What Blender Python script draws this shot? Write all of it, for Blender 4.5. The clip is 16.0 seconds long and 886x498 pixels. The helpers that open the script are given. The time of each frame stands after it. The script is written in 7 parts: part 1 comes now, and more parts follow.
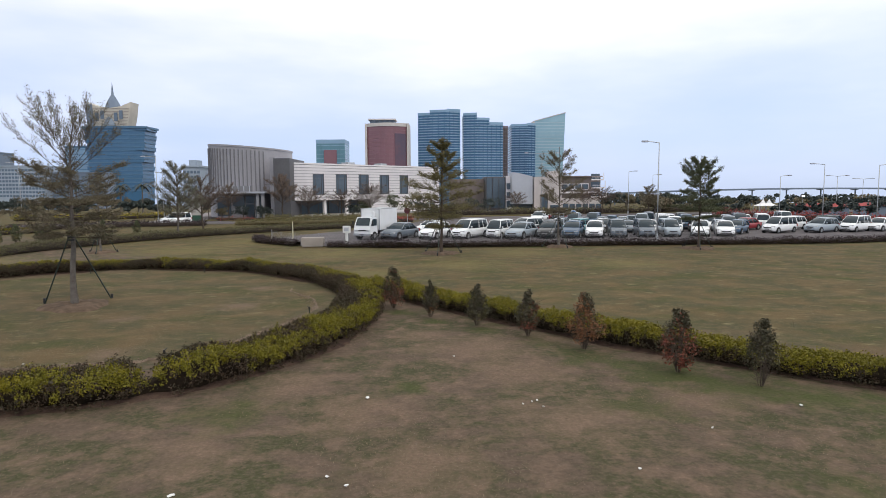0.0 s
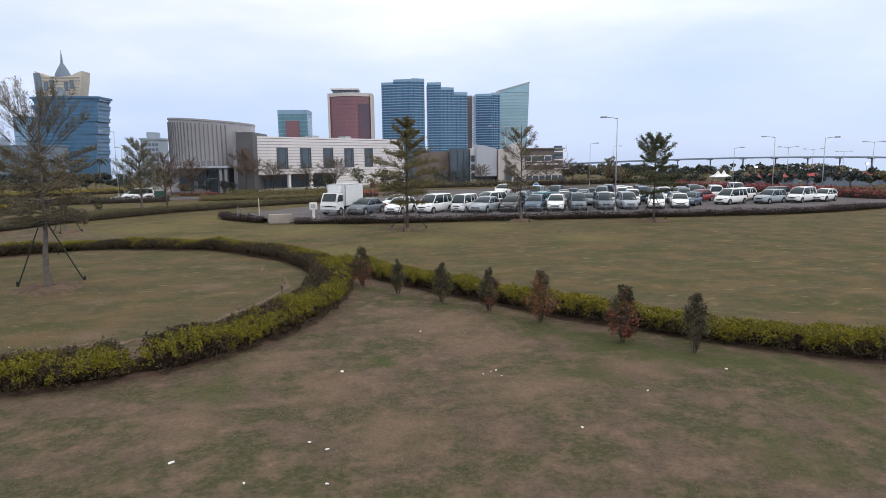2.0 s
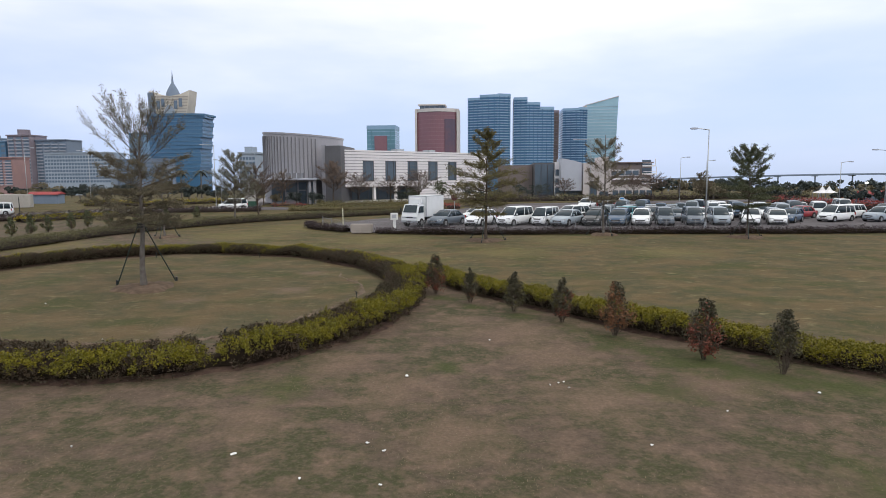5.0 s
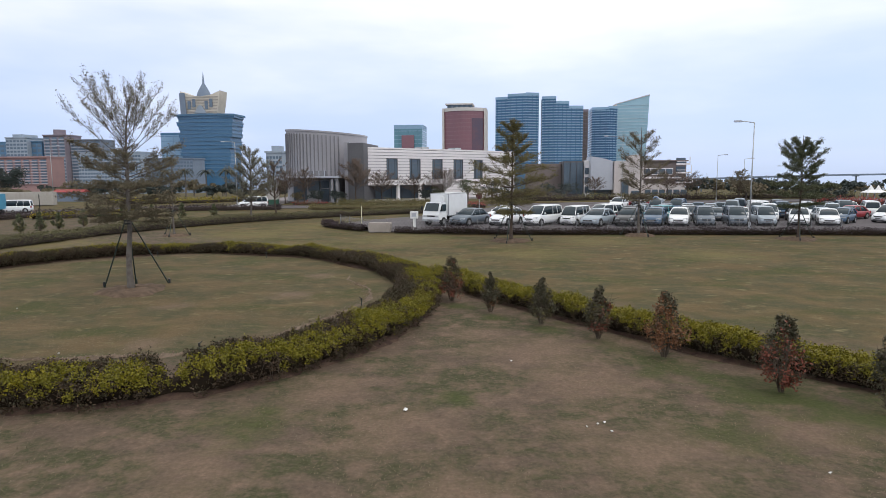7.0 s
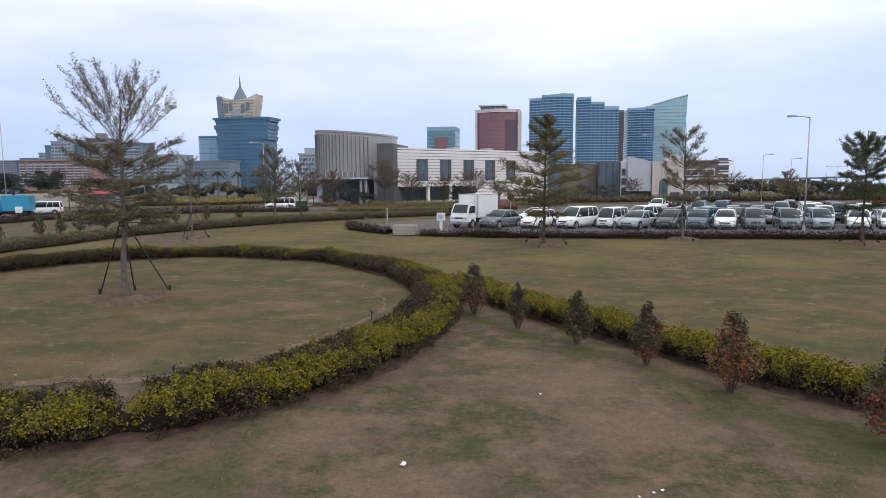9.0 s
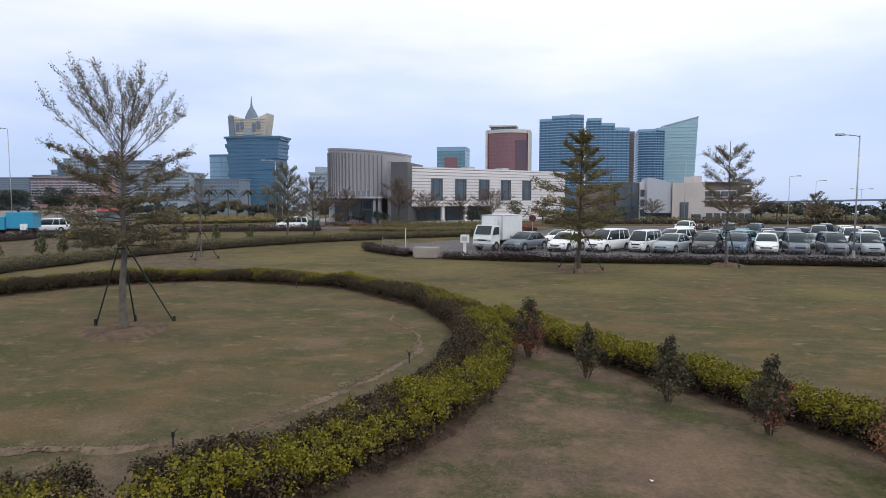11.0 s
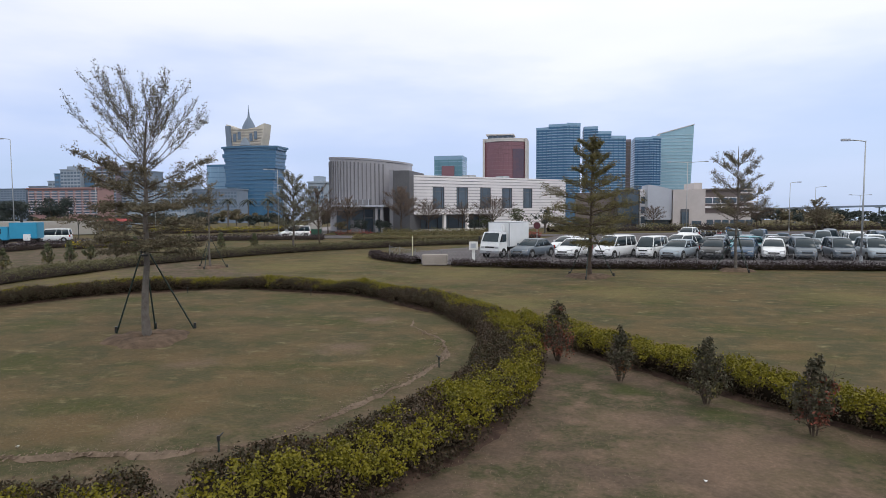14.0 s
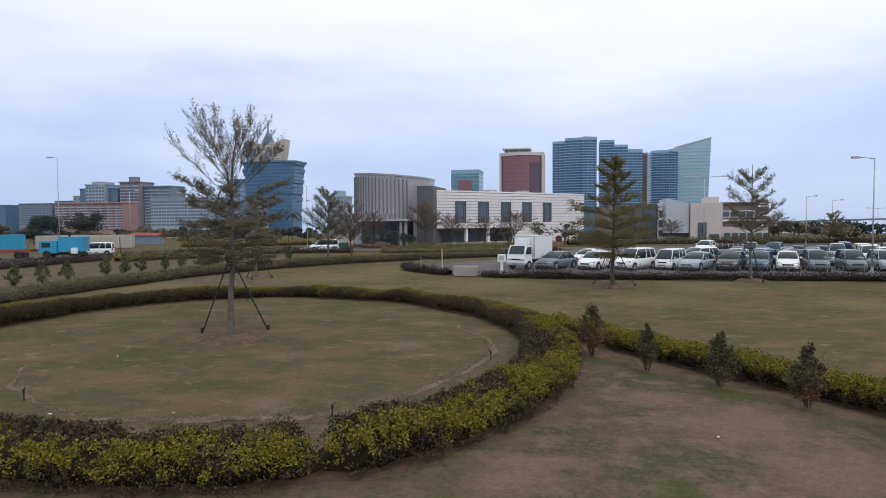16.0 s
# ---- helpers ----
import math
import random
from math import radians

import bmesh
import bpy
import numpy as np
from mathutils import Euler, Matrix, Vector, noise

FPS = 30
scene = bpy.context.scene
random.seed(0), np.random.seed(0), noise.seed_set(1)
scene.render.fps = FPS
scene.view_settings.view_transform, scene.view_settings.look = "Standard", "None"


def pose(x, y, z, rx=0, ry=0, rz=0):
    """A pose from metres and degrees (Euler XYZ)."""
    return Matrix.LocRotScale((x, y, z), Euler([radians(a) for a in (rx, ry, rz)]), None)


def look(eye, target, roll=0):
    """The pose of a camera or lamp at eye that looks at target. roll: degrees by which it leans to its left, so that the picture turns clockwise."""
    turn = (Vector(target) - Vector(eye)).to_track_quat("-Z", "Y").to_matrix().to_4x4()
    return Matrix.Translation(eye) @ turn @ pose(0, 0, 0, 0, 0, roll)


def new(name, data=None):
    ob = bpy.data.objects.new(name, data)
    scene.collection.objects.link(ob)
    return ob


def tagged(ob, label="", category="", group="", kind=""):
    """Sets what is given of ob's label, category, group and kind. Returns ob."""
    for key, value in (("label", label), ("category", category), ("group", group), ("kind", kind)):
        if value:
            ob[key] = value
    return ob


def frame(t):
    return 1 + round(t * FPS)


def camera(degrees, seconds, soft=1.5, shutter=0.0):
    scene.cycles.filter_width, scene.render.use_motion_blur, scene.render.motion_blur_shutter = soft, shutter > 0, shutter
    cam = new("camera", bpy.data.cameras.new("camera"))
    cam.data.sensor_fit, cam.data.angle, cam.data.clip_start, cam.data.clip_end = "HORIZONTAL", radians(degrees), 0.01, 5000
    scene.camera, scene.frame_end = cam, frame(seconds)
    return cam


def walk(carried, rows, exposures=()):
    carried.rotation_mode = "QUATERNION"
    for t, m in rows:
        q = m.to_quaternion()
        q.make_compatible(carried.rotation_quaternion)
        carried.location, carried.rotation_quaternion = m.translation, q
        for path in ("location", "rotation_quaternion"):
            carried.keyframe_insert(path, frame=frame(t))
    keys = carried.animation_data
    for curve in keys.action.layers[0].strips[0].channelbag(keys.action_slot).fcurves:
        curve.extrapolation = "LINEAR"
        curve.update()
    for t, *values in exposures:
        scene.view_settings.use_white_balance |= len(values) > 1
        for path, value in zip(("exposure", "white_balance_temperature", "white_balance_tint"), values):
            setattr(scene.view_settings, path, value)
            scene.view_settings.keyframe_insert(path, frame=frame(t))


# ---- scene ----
cam = camera(70.0, 16.0, soft=0.7)
# seconds, eye x, y, z, yaw, pitch, roll
ROWS = [
    (0.0, -0.02, 0.02, 4.49, 0.18, -5.39, 0.31),
    (0.5, -0.06, -0.70, 4.67, -0.76, -8.97, 0.38),
    (1.0, -0.05, -0.96, 4.88, -1.53, -9.16, 0.41),
    (1.5, -0.12, -1.28, 4.86, -2.12, -4.48, 0.40),
    (2.0, -0.02, -1.21, 4.97, -2.97, -8.08, 0.66),
    (2.5, 0.09, -1.24, 4.87, -3.68, -4.82, 0.50),
    (3.0, 0.12, -1.18, 4.78, -3.86, -5.63, 0.36),
    (3.5, 0.13, -1.14, 4.71, -3.38, -5.64, 0.26),
    (4.0, 0.17, -1.07, 4.66, -2.71, -5.66, 0.34),
    (4.5, 0.21, -0.95, 4.60, 1.92, -6.46, 0.29),
    (4.7, 0.29, -1.12, 4.73, 3.43, -6.66, 0.38),
    (7.0, 0.43, 2.03, 4.40, 7.13, -6.67, 0.26),
    (7.5, 0.42, 2.65, 4.39, 7.87, -6.62, 0.35),
    (8.0, 0.44, 3.31, 4.35, 8.63, -6.58, 0.37),
    (8.5, 0.45, 3.98, 4.29, 9.39, -6.55, 0.36),
    (9.0, 0.46, 4.66, 4.22, 10.13, -6.46, 0.35),
    (9.2, 0.48, 4.87, 4.22, 10.52, -5.94, 0.19),
    (11.3, -1.37, 7.46, 4.18, 10.91, -4.07, -0.11),
    (11.5, -1.46, 7.52, 4.14, 10.54, -1.54, 0.05),
    (12.0, -1.53, 7.66, 4.16, 9.60, -3.39, 0.29),
    (12.5, -1.64, 7.70, 4.17, 9.59, -1.02, 0.18),
    (13.0, -1.65, 7.57, 4.12, 9.67, -3.11, 0.30),
    (13.5, -1.78, 7.37, 4.10, 9.83, -4.32, 0.20),
    (14.0, -1.94, 7.10, 4.08, 10.57, -3.87, 0.24),
    (14.5, -2.16, 6.74, 4.07, 11.05, -3.48, 0.24),
    (15.0, -2.41, 6.17, 4.12, 11.35, -0.76, 0.30),
    (15.5, -2.41, 5.20, 4.08, 11.65, 0.80, 0.50),
    (16.0, -2.45, 4.04, 4.18, 11.98, -2.65, 0.36),
]
# seconds, stops, kelvin, tint
EXPOSURES = [(0.0, 0.08, 6620, 10), (0.5, 0.14, 6660, 10), (1.0, 0.16, 6660, 10), (1.5, -0.10, 6480, 10), (2.0, 0.07, 6550, 10), (2.5, -0.05, 6450, 10), (3.0, 0.01, 6650, 10), (3.5, 0.01, 6680, 10), (4.0, 0.01, 6620, 10), (4.5, 0.04, 6580, 10), (7.0, 0.08, 6500, 10), (7.5, 0.10, 6500, 10), (9.2, 0.06, 6500, 10), (11.3, -0.02, 6400, 10), (11.5, -0.05, 6400, 10), (12.0, -0.22, 6300, 10), (12.5, -0.03, 6450, 10), (13.0, -0.20, 6430, 10), (13.5, -0.04, 6620, 10),
             (14.0, -0.06, 6450, 10), (14.5, 0.0, 6450, 10), (15.0, -0.08, 6430, 10), (15.5, -0.52, 6020, 10), (16.0, -0.11, 6380, 10)]
walk(cam, [(t, pose(x, y, z, 90 + pitch, roll, yaw)) for t, x, y, z, yaw, pitch, roll in ROWS], EXPOSURES)

# ---- world, sun ----
SUN_EL, SUN_AZ = radians(48), radians(40)
world = bpy.data.worlds.new("overcast_sky")
scene.world = world
world.use_nodes = True
wt = world.node_tree
wt.nodes.clear()
w_out = wt.nodes.new("ShaderNodeOutputWorld")
w_bg = wt.nodes.new("ShaderNodeBackground")
w_sky = wt.nodes.new("ShaderNodeTexSky")
w_sky.sky_type, w_sky.sun_disc = "NISHITA", False
w_sky.sun_elevation, w_sky.sun_rotation = SUN_EL, SUN_AZ
w_tc = wt.nodes.new("ShaderNodeTexCoord")
w_sep = wt.nodes.new("ShaderNodeSeparateXYZ")
wt.links.new(w_tc.outputs["Generated"], w_sep.inputs[0])
# cloud layers: wide soft banks stretched along the horizon
w_map = wt.nodes.new("ShaderNodeMapping")
w_map.inputs["Scale"].default_value = (1.3, 1.3, 5.0)
w_map.inputs["Location"].default_value = (0.35, 0.0, 0.2)
w_noise = wt.nodes.new("ShaderNodeTexNoise")
w_noise.inputs["Scale"].default_value, w_noise.inputs["Detail"].default_value = 1.6, 5.0
w_noise.inputs["Roughness"].default_value = 0.5
wt.links.new(w_tc.outputs["Generated"], w_map.inputs[0])
wt.links.new(w_map.outputs[0], w_noise.inputs["Vector"])
w_add = wt.nodes.new("ShaderNodeMath")
w_add.operation = "MULTIPLY_ADD"
w_add.inputs[1].default_value, w_add.inputs[2].default_value = 0.34, -0.146
wt.links.new(w_noise.outputs[0], w_add.inputs[0])
w_h = wt.nodes.new("ShaderNodeMath")
w_h.operation = "ADD"
wt.links.new(w_sep.outputs[2], w_h.inputs[0])
wt.links.new(w_add.outputs[0], w_h.inputs[1])
w_ramp = wt.nodes.new("ShaderNodeValToRGB")
stops = [(0.0, (0.45, 0.57, 0.80)), (0.05, (0.485, 0.615, 0.885)), (0.11, (0.545, 0.655, 0.945)), (0.19, (0.70, 0.775, 0.985)),
         (0.26, (0.92, 0.94, 1.0)), (0.36, (1.03, 1.03, 1.03)), (1.0, (1.05, 1.05, 1.05))]
while len(w_ramp.color_ramp.elements) < len(stops):
    w_ramp.color_ramp.elements.new(0.5)
for e, (p, c) in zip(w_ramp.color_ramp.elements, stops):
    e.position, e.color = p, (*c, 1)
w_side = wt.nodes.new("ShaderNodeMath")
w_side.operation = "MULTIPLY_ADD"
w_side.inputs[1].default_value = 0.025
wt.links.new(w_sep.outputs[0], w_side.inputs[0])
wt.links.new(w_h.outputs[0], w_side.inputs[2])
wt.links.new(w_side.outputs[0], w_ramp.inputs[0])
w_mul = wt.nodes.new("ShaderNodeMixRGB")
w_mul.inputs[0].default_value = 0.015
wt.links.new(w_ramp.outputs[0], w_mul.inputs[1])
wt.links.new(w_sky.outputs[0], w_mul.inputs[2])
wt.links.new(w_mul.outputs[0], w_bg.inputs[0])
w_bg.inputs[1].default_value = 1.0
wt.links.new(w_bg.outputs[0], w_out.inputs[0])

sun = new("sun", bpy.data.lights.new("sun", "SUN"))
sun.data.energy, sun.data.angle, sun.data.color = 0.9, radians(25), (1.0, 0.96, 0.9)
sun.matrix_world = look((30 * math.sin(SUN_AZ), -30 * math.cos(SUN_AZ), 34), (0, 0, 0))

# ---- materials ----
rng = np.random.default_rng(7)


def material(name, c1, c2=None, scale=4.0, rough=0.7, metal=0.0, bump=0.0, fine=None, spec=0.4, island=None, coords="Object", detail=4.0):
    """Two colours mixed by noise at two scales; island: a third colour by each loose piece."""
    m = bpy.data.materials.new(name)
    m.use_nodes = True
    nt = m.node_tree
    b = nt.nodes["Principled BSDF"]
    b.inputs["Roughness"].default_value, b.inputs["Metallic"].default_value = rough, metal
    b.inputs["Specular IOR Level"].default_value = spec
    c2 = c2 or tuple(v * 0.8 for v in c1)
    tc = nt.nodes.new("ShaderNodeTexCoord")
    n1, n2 = nt.nodes.new("ShaderNodeTexNoise"), nt.nodes.new("ShaderNodeTexNoise")
    n1.inputs["Scale"].default_value, n1.inputs["Detail"].default_value = scale, detail
    n2.inputs["Scale"].default_value, n2.inputs["Detail"].default_value = fine or scale * 9, 3
    for n in (n1, n2):
        nt.links.new(tc.outputs[coords], n.inputs["Vector"])
    add = nt.nodes.new("ShaderNodeMath")
    add.operation = "MULTIPLY_ADD"
    add.inputs[1].default_value = 0.4
    nt.links.new(n2.outputs[0], add.inputs[0])
    nt.links.new(n1.outputs[0], add.inputs[2])
    r = nt.nodes.new("ShaderNodeMapRange")
    r.inputs[1].default_value, r.inputs[2].default_value = 0.5, 0.9
    nt.links.new(add.outputs[0], r.inputs[0])
    mix = nt.nodes.new("ShaderNodeMixRGB")
    mix.inputs[1].default_value, mix.inputs[2].default_value = (*c1, 1), (*c2, 1)
    nt.links.new(r.outputs[0], mix.inputs[0])
    out = mix.outputs[0]
    if island:
        g = nt.nodes.new("ShaderNodeNewGeometry")
        ramp = nt.nodes.new("ShaderNodeMapRange")
        ramp.inputs[1].default_value, ramp.inputs[2].default_value, ramp.inputs[4].default_value = 0.35, 1.0, 0.9
        mi = nt.nodes.new("ShaderNodeMixRGB")
        mi.inputs[2].default_value = (*island, 1)
        nt.links.new(g.outputs["Random Per Island"], ramp.inputs[0])
        nt.links.new(ramp.outputs[0], mi.inputs[0])
        nt.links.new(out, mi.inputs[1])
        out = mi.outputs[0]
    nt.links.new(out, b.inputs["Base Color"])
    if bump:
        bp = nt.nodes.new("ShaderNodeBump")
        bp.inputs["Strength"].default_value, bp.inputs["Distance"].default_value = bump, 0.03
        nt.links.new(add.outputs[0], bp.inputs["Height"])
        nt.links.new(bp.outputs[0], b.inputs["Normal"])
    return m


def glowing(name, colour, strength):
    m = material(name, colour)
    b = m.node_tree.nodes["Principled BSDF"]
    b.inputs["Emission Color"].default_value, b.inputs["Emission Strength"].default_value = (*colour, 1), strength
    return m


def leafy(name, c1, c2, c3, scale=0.9):
    m = material(name, c1, c2, scale=scale, rough=0.6, island=c3, spec=0.25)
    b = m.node_tree.nodes["Principled BSDF"]
    b.inputs["Subsurface Weight"].default_value = 0.0
    return m


def lawn_material(name, green, brown, dry, strips=0.0, worn=(), lush=(), lush_green=(0.064, 0.075, 0.027), straw=(), mown=(0.081, 0.074, 0.039)):
    """Worn winter grass: patches a metre or more across, tufts, and fine blades."""
    m = bpy.data.materials.new(name)
    m.use_nodes = True
    nt = m.node_tree
    b = nt.nodes["Principled BSDF"]
    b.inputs["Roughness"].default_value, b.inputs["Specular IOR Level"].default_value = 0.95, 0.1
    tc = nt.nodes.new("ShaderNodeTexCoord")

    def noise_at(scale, detail, rough=0.55, stretch=None):
        n = nt.nodes.new("ShaderNodeTexNoise")
        n.inputs["Scale"].default_value, n.inputs["Detail"].default_value, n.inputs["Roughness"].default_value = scale, detail, rough
        if stretch:
            mp = nt.nodes.new("ShaderNodeMapping")
            mp.inputs["Scale"].default_value = stretch
            nt.links.new(tc.outputs["Object"], mp.inputs[0])
            nt.links.new(mp.outputs[0], n.inputs["Vector"])
        else:
            nt.links.new(tc.outputs["Object"], n.inputs["Vector"])
        return n.outputs[0]

    def ranged(sock, lo, hi):
        r = nt.nodes.new("ShaderNodeMapRange")
        r.inputs[1].default_value, r.inputs[2].default_value = lo, hi
        nt.links.new(sock, r.inputs[0])
        return r.outputs[0]

    def mixed(f, a, c):
        x = nt.nodes.new("ShaderNodeMixRGB")
        for i, v in enumerate((f, a, c)):
            if isinstance(v, tuple):
                x.inputs[i].default_value = (*v, 1)
            elif isinstance(v, float):
                x.inputs[i].default_value = v
            else:
                nt.links.new(v, x.inputs[i])
        return x.outputs[0]

    patch, mid, tuft, blade = noise_at(0.55, 3), noise_at(2.6, 4, 0.6), noise_at(14, 4), noise_at(70, 2)
    c = mixed(ranged(patch, 0.45, 0.57), green, brown)
    c = mixed(ranged(noise_at(1.4, 4, 0.6, (0.6, 1.3, 1)), 0.50, 0.70), c, green)
    c = mixed(ranged(noise_at(1.5, 6, 0.66), 0.48, 0.69), c, dry)
    c = mixed(ranged(noise_at(6.5, 6, 0.72), 0.46, 0.74), c, tuple(v * 1.3 for v in brown))
    # beyond the long hedge the grass is mown and yellower, with pale streaks
    sp = nt.nodes.new("ShaderNodeSeparateXYZ")
    nt.links.new(tc.outputs["Object"], sp.inputs[0])
    lean = nt.nodes.new("ShaderNodeMath")
    lean.operation = "MULTIPLY_ADD"
    lean.inputs[1].default_value = 0.85
    nt.links.new(sp.outputs[0], lean.inputs[0])
    nt.links.new(sp.outputs[1], lean.inputs[2])
    far_c = mixed(ranged(patch, 0.42, 0.62), mown, tuple(v * f for v, f in zip(mown, (1.58, 1.25, 1.2))))
    far_c = mixed(ranged(noise_at(0.8, 5, 0.62, (0.7, 1.25, 1)), 0.52, 0.74), far_c, tuple(v * f for v, f in zip(mown, (2.15, 1.70, 1.7))))
    far_c = mixed(ranged(noise_at(0.33, 4, 0.6, (0.8, 1.2, 1)), 0.50, 0.66), far_c, tuple(v * f for v, f in zip(mown, (0.82, 0.96, 0.66))))
    far_c = mixed(ranged(mid, 0.55, 0.8), far_c, tuple(v * f for v, f in zip(mown, (1.95, 1.56, 1.6))))
    far_c = mixed(ranged(noise_at(1.5, 5, 0.65, (0.8, 1.2, 1)), 0.58, 0.74), far_c, tuple(v * f for v, f in zip(mown, (2.7, 2.5, 2.6))))
    c = mixed(ranged(lean.outputs[0], 25.2, 28.5), c, far_c)
    # inside the round hedge it is greener again
    mid_ring = nt.nodes.new("ShaderNodeVectorMath")
    mid_ring.operation = "DISTANCE"
    mid_ring.inputs[1].default_value = (-15.0, 25.2, 0)
    nt.links.new(tc.outputs["Object"], mid_ring.inputs[0])
    inner = nt.nodes.new("ShaderNodeMapRange")
    inner.inputs[1].default_value, inner.inputs[2].default_value, inner.inputs[3].default_value, inner.inputs[4].default_value = 9.5, 11.6, 0.85, 0.0
    nt.links.new(mid_ring.outputs["Value"], inner.inputs[0])
    c = mixed(inner.outputs[0], c, far_c)
    ragged = noise_at(1.1, 5, 0.65)
    # straw: yellower grass, its brightness also standing in for uneven light across the lawn
    for spots, colour in ((worn, dry), (lush, lush_green), (straw, tuple(v * f for v, f in zip(mown, (2.0, 1.82, 1.5))))):
        for x, y, r in spots:
            far = nt.nodes.new("ShaderNodeVectorMath")
            far.operation = "DISTANCE"
            far.inputs[1].default_value = (x, y, 0)
            nt.links.new(tc.outputs["Object"], far.inputs[0])
            m1 = nt.nodes.new("ShaderNodeMath")
            m1.operation = "MULTIPLY_ADD"
            m1.inputs[1].default_value = 3.2 * r
            nt.links.new(ragged, m1.inputs[0])
            nt.links.new(far.outputs["Value"], m1.inputs[2])
            rg = nt.nodes.new("ShaderNodeMapRange")
            rg.inputs[1].default_value, rg.inputs[2].default_value, rg.inputs[3].default_value, rg.inputs[4].default_value = 1.7 * r, 2.9 * r, 0.75, 0.0
            nt.links.new(m1.outputs[0], rg.inputs[0])
            c = mixed(rg.outputs[0], c, colour)
    if strips:
        c = mixed(ranged(noise_at(0.8, 3, 0.5, (0.25, 2.2, 1)), 0.50, 0.72), c, tuple(v * strips for v in dry))
    dark = nt.nodes.new("ShaderNodeMixRGB")
    dark.blend_type = "MULTIPLY"
    dark.inputs[0].default_value = 0.5
    nt.links.new(c, dark.inputs[1])
    grain = mixed(ranged(tuft, 0.32, 0.66), (0.36, 0.38, 0.37), (1.4, 1.37, 1.32))
    grain = mixed(ranged(blade, 0.3, 0.7), tuple([0.7] * 3), grain)
    nt.links.new(grain, dark.inputs[2])
    nt.links.new(dark.outputs[0], b.inputs["Base Color"])
    bp = nt.nodes.new("ShaderNodeBump")
    bp.inputs["Strength"].default_value, bp.inputs["Distance"].default_value = 0.4, 0.04
    nt.links.new(tuft, bp.inputs["Height"])
    nt.links.new(bp.outputs[0], b.inputs["Normal"])
    return m


GRASS = lawn_material("worn_grass", (0.065, 0.065, 0.034), (0.108, 0.080, 0.060), (0.182, 0.126, 0.092), 0.0,
                      [(1.0, 17.7, 1.5), (-0.7, 19.4, 0.9), (1.9, 15.4, 1.2), (-1.8, 12.6, 1.1), (-3.6, 14.2, 0.9), (2.6, 12.0, 1.2), (-0.4, 10.0, 1.0), (-4.4, 10.6, 0.8), (5.4, 13.2, 0.9), (3.2, 19.0, 0.7), (-8.5, 29.0, 0.7), (-11.5, 22.0, 0.6), (-8.2, 24.5, 0.8), (-9.5, 17.5, 0.7)],
                      [(-4.5, 12.4, 0.9), (-0.8, 14.2, 0.5), (3.4, 16.2, 0.5), (1.7, 21.0, 0.5), (5.4, 17.8, 0.6), (7.2, 16.4, 0.6), (6.2, 8.6, 0.9), (8.6, 10.6, 0.9), (8.8, 8.2, 1.0), (5.2, 15.2, 1.0), (6.6, 14.0, 1.1), (9.6, 12.2, 1.0), (4.2, 13.0, 0.8), (8.4, 13.2, 1.0), (2.75, 18.5, 0.6), (1.2, 20.1, 0.55), (-1.7, 23.3, 0.5), (-0.4, 21.7, 0.45), (4.3, 16.5, 0.7), (6.0, 14.6, 0.8), (7.4, 13.6, 0.7), (3.4, 17.4, 0.5)], straw=[(-20, 48, 4.5), (-8, 45, 4.0), (-31, 40, 4.0), (-17, 56, 4.5), (-30, 56, 3.5), (1, 38, 3.0), (-36, 50, 3.0), (-4, 34, 2.2), (5, 45, 3.2), (-14, 40, 3.0), (11, 38, 2.6)])
SOIL = material("dry_soil", (0.070, 0.051, 0.038), (0.150, 0.106, 0.076), 3.2, 0.95, bump=0.6, fine=22, spec=0.1)
LITTER_SOIL = material("leaf_strewn_soil", (0.050, 0.032, 0.027), (0.105, 0.070, 0.052), 3.0, 0.95, bump=0.6, fine=26, spec=0.1)
ASPHALT = material("asphalt", (0.10, 0.092, 0.098), (0.145, 0.132, 0.136), 0.4, 0.95, bump=0.2, fine=30, spec=0.1)
CONCRETE = material("concrete", (0.52, 0.50, 0.47), (0.40, 0.385, 0.36), 0.9, 0.85, bump=0.2)
BARK = material("grey_bark", (0.17, 0.155, 0.14), (0.10, 0.085, 0.075), 5, 0.9, bump=0.6, spec=0.1)
TWIG = material("dark_twig", (0.070, 0.055, 0.045), (0.11, 0.085, 0.068), 8, 0.9, spec=0.1)
STAKE = material("dark_green_stake", (0.02, 0.035, 0.03), (0.035, 0.05, 0.042), 6, 0.6)
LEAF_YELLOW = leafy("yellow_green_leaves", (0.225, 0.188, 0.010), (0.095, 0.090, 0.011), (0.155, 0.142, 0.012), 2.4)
# real purple-green inner leaves; also painted shade low on the hedge sides
LEAF_DARK = leafy("purple_and_shaded_leaves", (0.050, 0.034, 0.022), (0.034, 0.034, 0.014), (0.082, 0.052, 0.032))
LEAF_OLIVE = leafy("olive_leaves", (0.145, 0.130, 0.052), (0.185, 0.150, 0.062), (0.105, 0.098, 0.040))
LEAF_DULL = leafy("dull_brown_green_leaves", (0.16, 0.135, 0.085), (0.11, 0.105, 0.06), (0.21, 0.165, 0.115))
LEAF_RING = leafy("grey_green_leaves", (0.130, 0.112, 0.072), (0.098, 0.092, 0.058), (0.185, 0.145, 0.095))
LEAF_VASE = leafy("light_grey_green_leaves", (0.150, 0.140, 0.095), (0.105, 0.105, 0.070), (0.21, 0.18, 0.12))
LEAF_PALE = leafy("pale_grey_green_leaves", (0.17, 0.17, 0.125), (0.14, 0.145, 0.10), (0.22, 0.20, 0.15))
LEAF_GREEN = leafy("dark_green_leaves", (0.075, 0.090, 0.046), (0.055, 0.072, 0.036), (0.125, 0.125, 0.065))
